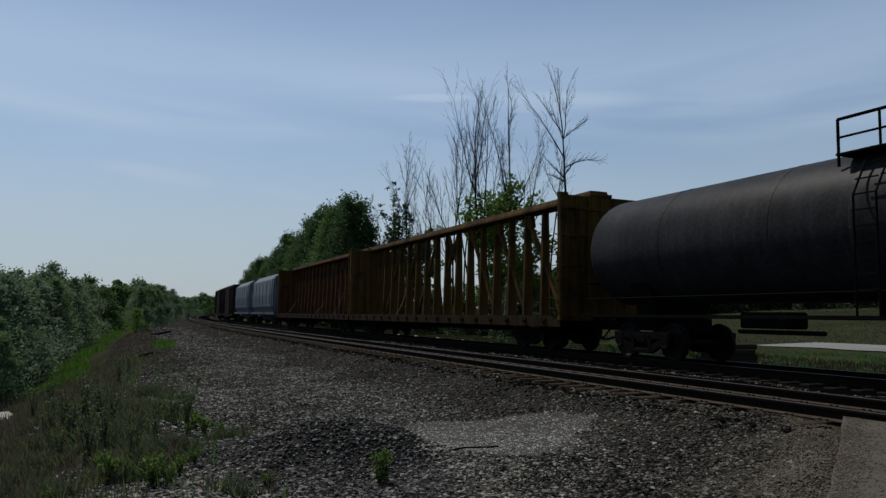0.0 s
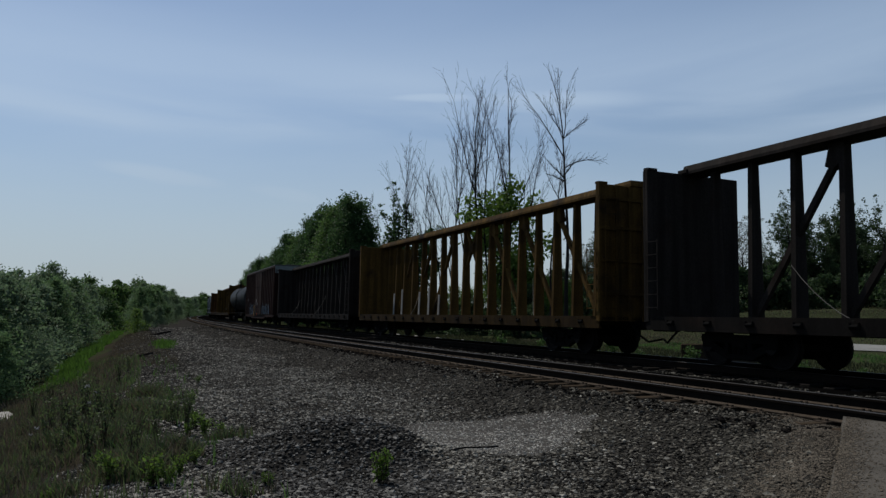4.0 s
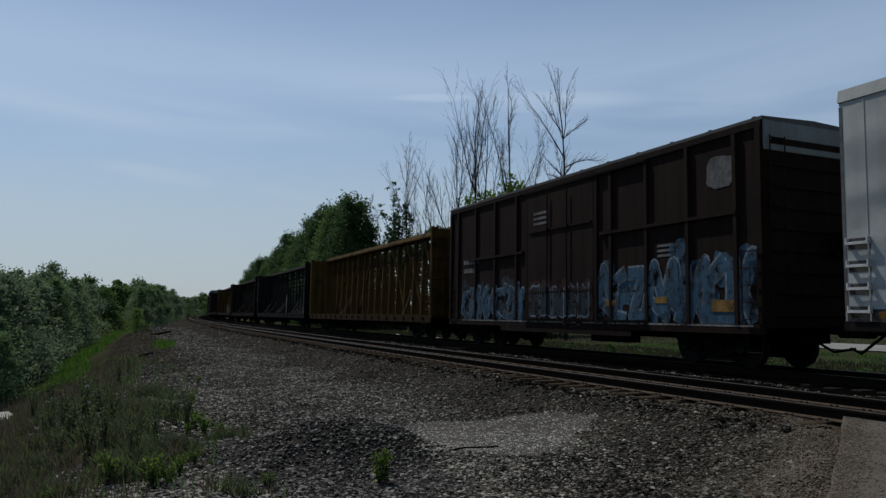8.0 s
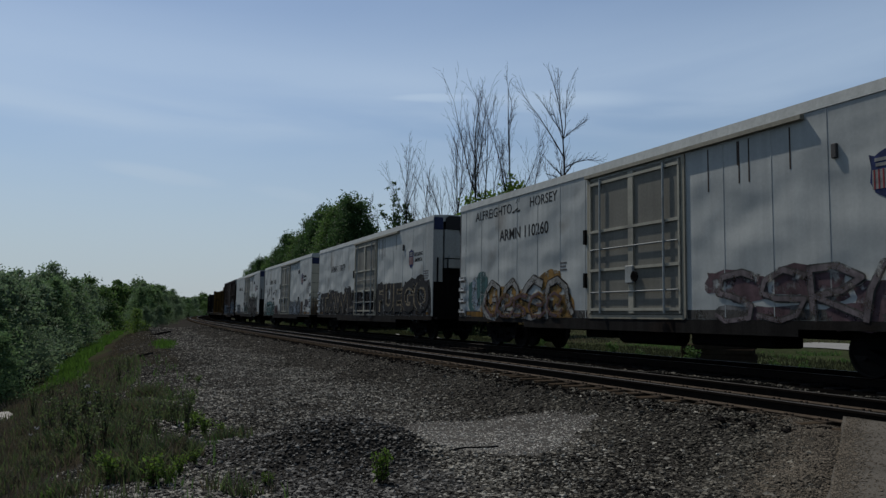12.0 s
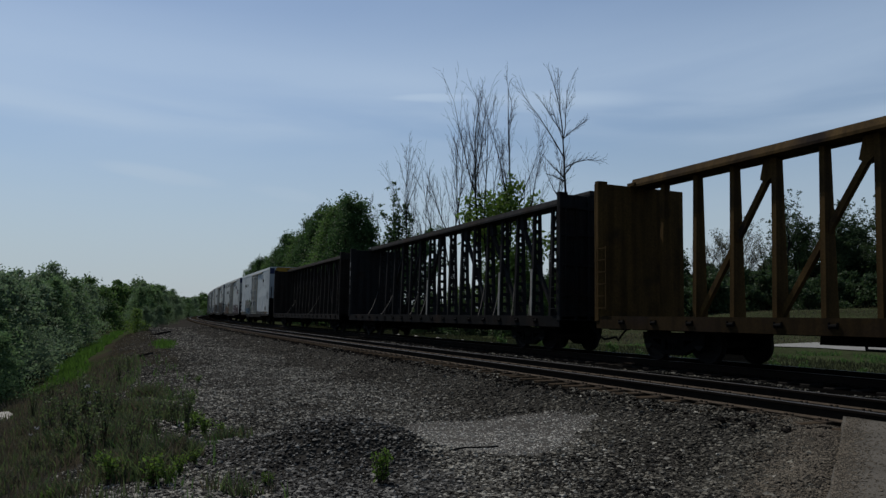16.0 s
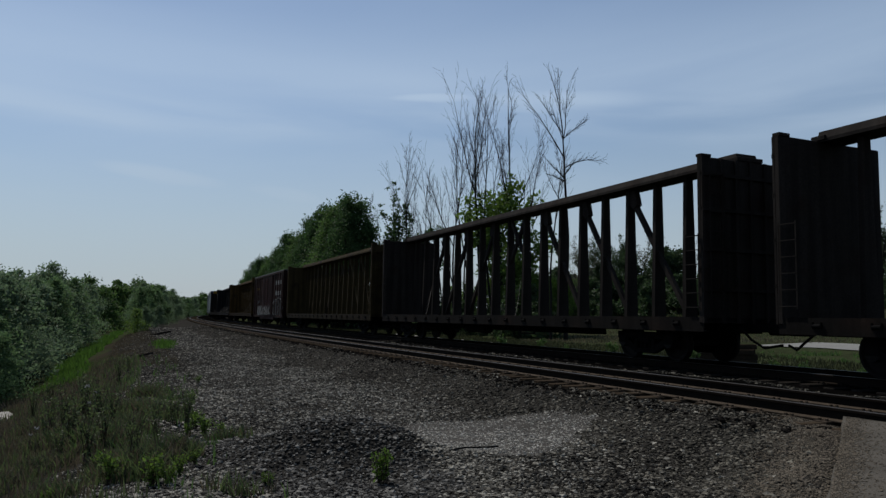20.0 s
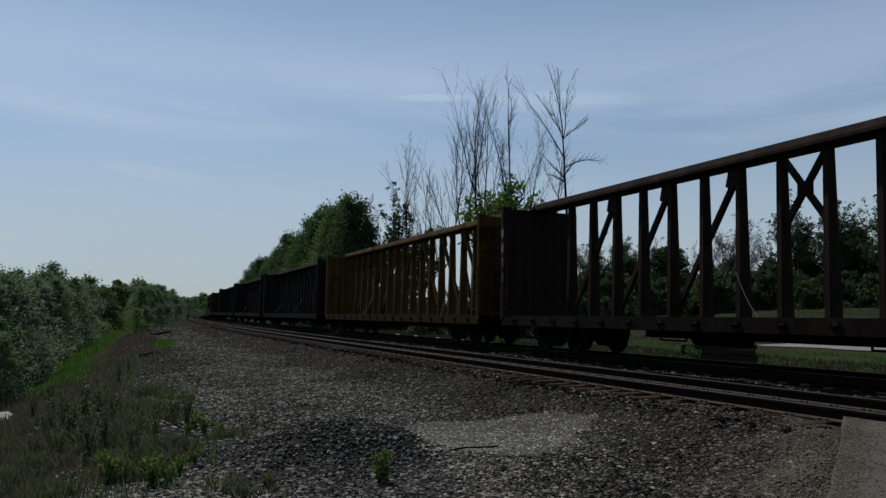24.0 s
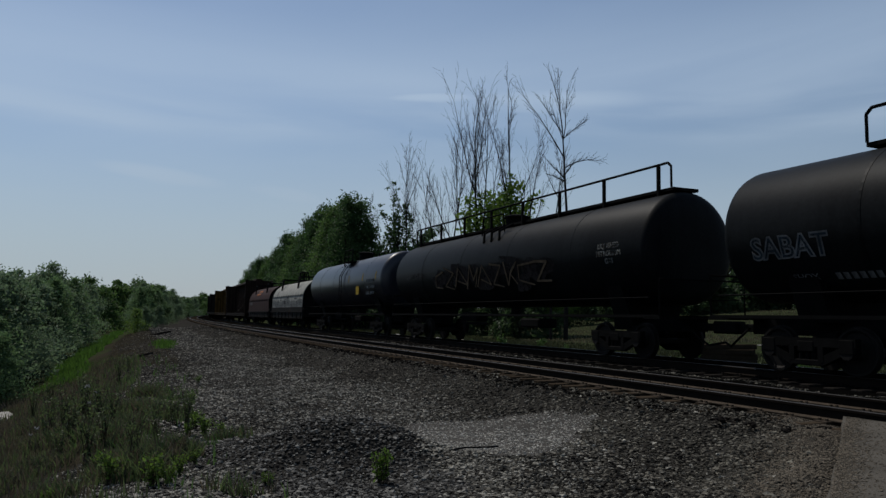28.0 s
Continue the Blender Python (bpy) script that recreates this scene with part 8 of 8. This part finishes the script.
    graffiti(c, 5.4, 2.8, 0.80, 1.8, -1.538, (K["sp_grey"], K["sp_pale"], K["sp_grey"]), 27, 4, "ACME", K["sp_teal"], K["sp_bone"], cloud=False)
    graffiti(c, 2.6, -2.3, 0.9, 1.75, -1.568, (K["sp_maroon"], K["sp_bone"], K["sp_dull"]), 28, 6)
    graffiti(c, -3.3, -7.9, 0.8, 2.3, -1.465, (K["sp_soot"], K["sp_soot"], K["sp_bone"]), 29, 3, bubble=True)
    # tank lettering; it follows the curve of the shell closely enough by standing just off it
    def on_tank(car, words, y, ang, size, material, r=1.475, zc=2.85, **kw):
        lie = Matrix.Rotation(radians(ang), 4, "Y")
        return lettering(car, words, y, zc + r * math.sin(radians(ang)), -r * math.cos(radians(ang)) - 0.004, size, material, lie=lie, **kw)
    c = find(-565.5)
    for i, w in enumerate(("LIQUEFIED", "PETROLEUM", "GAS")):
        on_tank(c, w, -7.65, 4 - i * 8, 0.2, K["sp_bone"])
    on_tank(c, "GATX 61849", 6.6, -5, 0.36, K["sp_slate"])
    plain = set(c.children)
    piece(c, 4.4, -4.7, 2.43, 3.25, -1.480, K["old_rust"], K["sp_soot"], 41, 9, SPIKES, 0.09, 0.1, K["sp_umber"], (0.05, 0.95), 0.25)
    for o in c.children:
        if o not in plain:
            o.matrix_basis = Matrix.Translation((0, 0, 2.85)) @ Matrix.Rotation(radians(-14), 4, "Y") @ Matrix.Translation((0, 0, -2.85))
    c = find(-586.3)
    on_tank(c, "SABAT", 7.15, -16, 0.62, K["sp_grey"], name="graffiti", bold=0.03)
    on_tank(c, "SABAT", 7.15, -16, 0.62, K["sp_dull"], r=1.479, name="graffiti", bold=-0.005)
    on_tank(c, "SHQX", 7.0, -41.6, 0.22, K["sp_grey"])
    for i in range(6):
        o = part("number_bar", Shape().box(-0.002, 0.002, -0.055, 0.055, -0.08, 0.08), K["sp_grey"], c)
        o.matrix_basis = Matrix.Translation((-1.478 * math.cos(radians(41.6)), 6.28 - 0.165 * i, 2.85 - 1.478 * math.sin(radians(41.6)))) @ Matrix.Rotation(radians(-41.6), 4, "Y")
    c = find(-545.6)
    for y in (-1.9, -4.6, -6.9):
        sh = Shape()
        for i in range(4):
            a = radians(2 + 4 * i)
            sh.box(-1.468 * math.cos(a) - 0.006, -1.468 * math.cos(a), y - 0.05, y + 0.05, 2.86 + 1.468 * math.sin(a) - 0.055, 2.86 + 1.468 * math.sin(a) + 0.055)
        part("reflector", sh, K["yellow_mark"], c)
    flat_marks(c, [(-3.95, -3.4, 2.15, 2.6)], -1.465, K["yellow_mark"], "placard")
    data_block(c, -5.3, 2.75, -1.465, 3, K["sp_dull"], 1.5, 0.16)
    # coil car sign
    c = find(-514.65)
    a = radians(38)
    lie = Matrix.Rotation(a, 4, "Y")
    z, x = 2.15 + 1.47 * math.sin(a), -1.40 * math.cos(a)
    me = Shape().box(-0.002, 0.002, -1.0, 1.0, -0.28, 0.28)
    o = part("emblem", me, K["orange_mark"], c, "orange sign panel")
    o.matrix_basis = Matrix.Translation((x - 0.012, 0.6, z + 0.01)) @ lie
    for i in range(6):
        q = part("emblem_bar", Shape().box(-0.004, 0.004, -0.9 + i * 0.3, -0.68 + i * 0.3, -0.17 + 0.02 * (i % 2), 0.17), K["rust_patch"], o)
    lettering(c, "CSS", 5.6, 1.98, -1.412, 0.3, K["sp_grey"])
    for i in range(4):
        flat_marks(c, [(4.9 - 0.18 * i, 5.02 - 0.18 * i, 1.89, 2.08)], -1.412, K["sp_grey"], "number_bar")
    data_block(c, 5.0, 2.1, -1.41, 2, K["sp_grey"], 1.3, 0.08)
    # shade, grime and dents along the lower side of the white hood, put in as colour
    c = find(-529.7)
    sag = [(6.2 - 0.31 * q, 1.83 + 0.05 * math.sin(q * 0.9) + 0.07 * math.sin(q * 0.33 + 1.0)) for q in range(41)]
    # the wide band darkens the side, the thin line is the flange's painted shadow
    for w, dz, dx, m_ in ((0.50, 0.02, 0.0, "hood_shade_grime"), (0.035, 0.0, -0.003, "sp_slate")):
        sh = Shape()
        ribbon(sh, [(y, z + dz + (0.03 * math.sin(y * 3.1) if m_ == "sp_soot" else 0)) for y, z in sag], w, -1.404 + dx)
        tagged(part("road_grime", sh, K[m_], c), kind="stuff")
    rng = random.Random(77)
    for i in range(7):
        sh = Shape()
        blob(sh, rng.uniform(-4.5, 5.5), rng.uniform(1.95, 2.3), rng.uniform(0.15, 0.6), rng.uniform(0.05, 0.13), -1.407 - 0.001 * i, rng, 16, 0.45)
        part("scrape", sh, K["sp_slate"], c)
    # old lettering on some lumber cars
    for mid in (-104.7, -307.0, -494.1):
        c = find(mid)
        for i in range(4):
            flat_marks(c, [(10.9, 11.04, 2.2 + i * 0.5, 2.5 + i * 0.5)], -1.506, K["sp_grey"], "stencil_mark")
M["strap"] = mat("web_strap", (0.055, 0.052, 0.046), 0.8, spread=0.3)
M["latch"] = mat("grimy_latch_rung_shadow", (0.035, 0.034, 0.032), 0.8, spread=0.4)
M["rub"] = mat("scuffed_pale_plastic", (0.16, 0.155, 0.14), 0.8, spread=0.4, scale=3, fine=20)
M["concrete"] = mat("pale_concrete", (0.24, 0.225, 0.2), 0.9, spread=0.25, scale=3, fine=40, bump=0.3)
M["clean_white"] = mat("white_paint", (0.42, 0.42, 0.41), 0.5, spread=0.25)
M["tank"] = mat("tank_paint", (0.02, 0.02, 0.02), 0.5, spread=0.5, scale=0.8, fine=14, bump=0.05, use_object_color=True, spec=0.04, streak=0.22)
M["tank_gloss"] = mat("glossy_tank_paint", (0.02, 0.02, 0.02), 0.34, spread=0.3, scale=0.8, fine=14, bump=0.02, use_object_color=True, spec=0.35, streak=0.25)
M["hood"] = mat("hood_paint", (0.5, 0.5, 0.5), 0.75, spread=0.2, scale=0.8, fine=12, bump=0.08, use_object_color=True, stain=(0.03, 0.02, 0.017), stain_amount=0.15, spec=0.07, streak=0.25)

ground()
road()
side_road()
ballast_stones()
herbs()
lineside()
track(0.0, Z_FAR, CANT, "railway track with rusty rails on wooden ties")
track(SPACING, Z_NEAR, CANT_NEAR, "empty railway track with rusty rails on wooden ties")
build_train()
dress_train()
woods()


def motions():
    """The train runs away along the line at an even speed."""
    for car, mid in TRAIN:
        walk(car, [(t, line_pose(mid + SPEED * t, 0.0, Z_FAR)) for t in range(0, 29)])
    # wheels roll while their car passes the camera; rows a thirtieth of a second apart keep each turn under 90 degrees
    step = 1 / FPS
    turning = [(o, mid) for car, mid in TRAIN for o in car.children_recursive if o.name.startswith("wheelset")]
    for wheel, mid in turning:
        t0, t1 = (-20 - mid) / SPEED, (42 - mid) / SPEED
        at = wheel.location.copy()
        n0, n1 = max(0, int(t0 / step)), min(int(SECONDS / step), int(t1 / step))
        if n1 <= n0:
            continue
        rows = [] if n0 == 0 else [(0.0, pose(*at))]
        rows += [(i * step, Matrix.Translation(at) @ Matrix.Rotation(-(i - n0) * step * SPEED / 0.457, 4, "X")) for i in range(n0, n1 + 1)]
        if n1 < int(SECONDS / step):
            rows.append((SECONDS, rows[-1][1]))
        walk(wheel, rows)


motions()
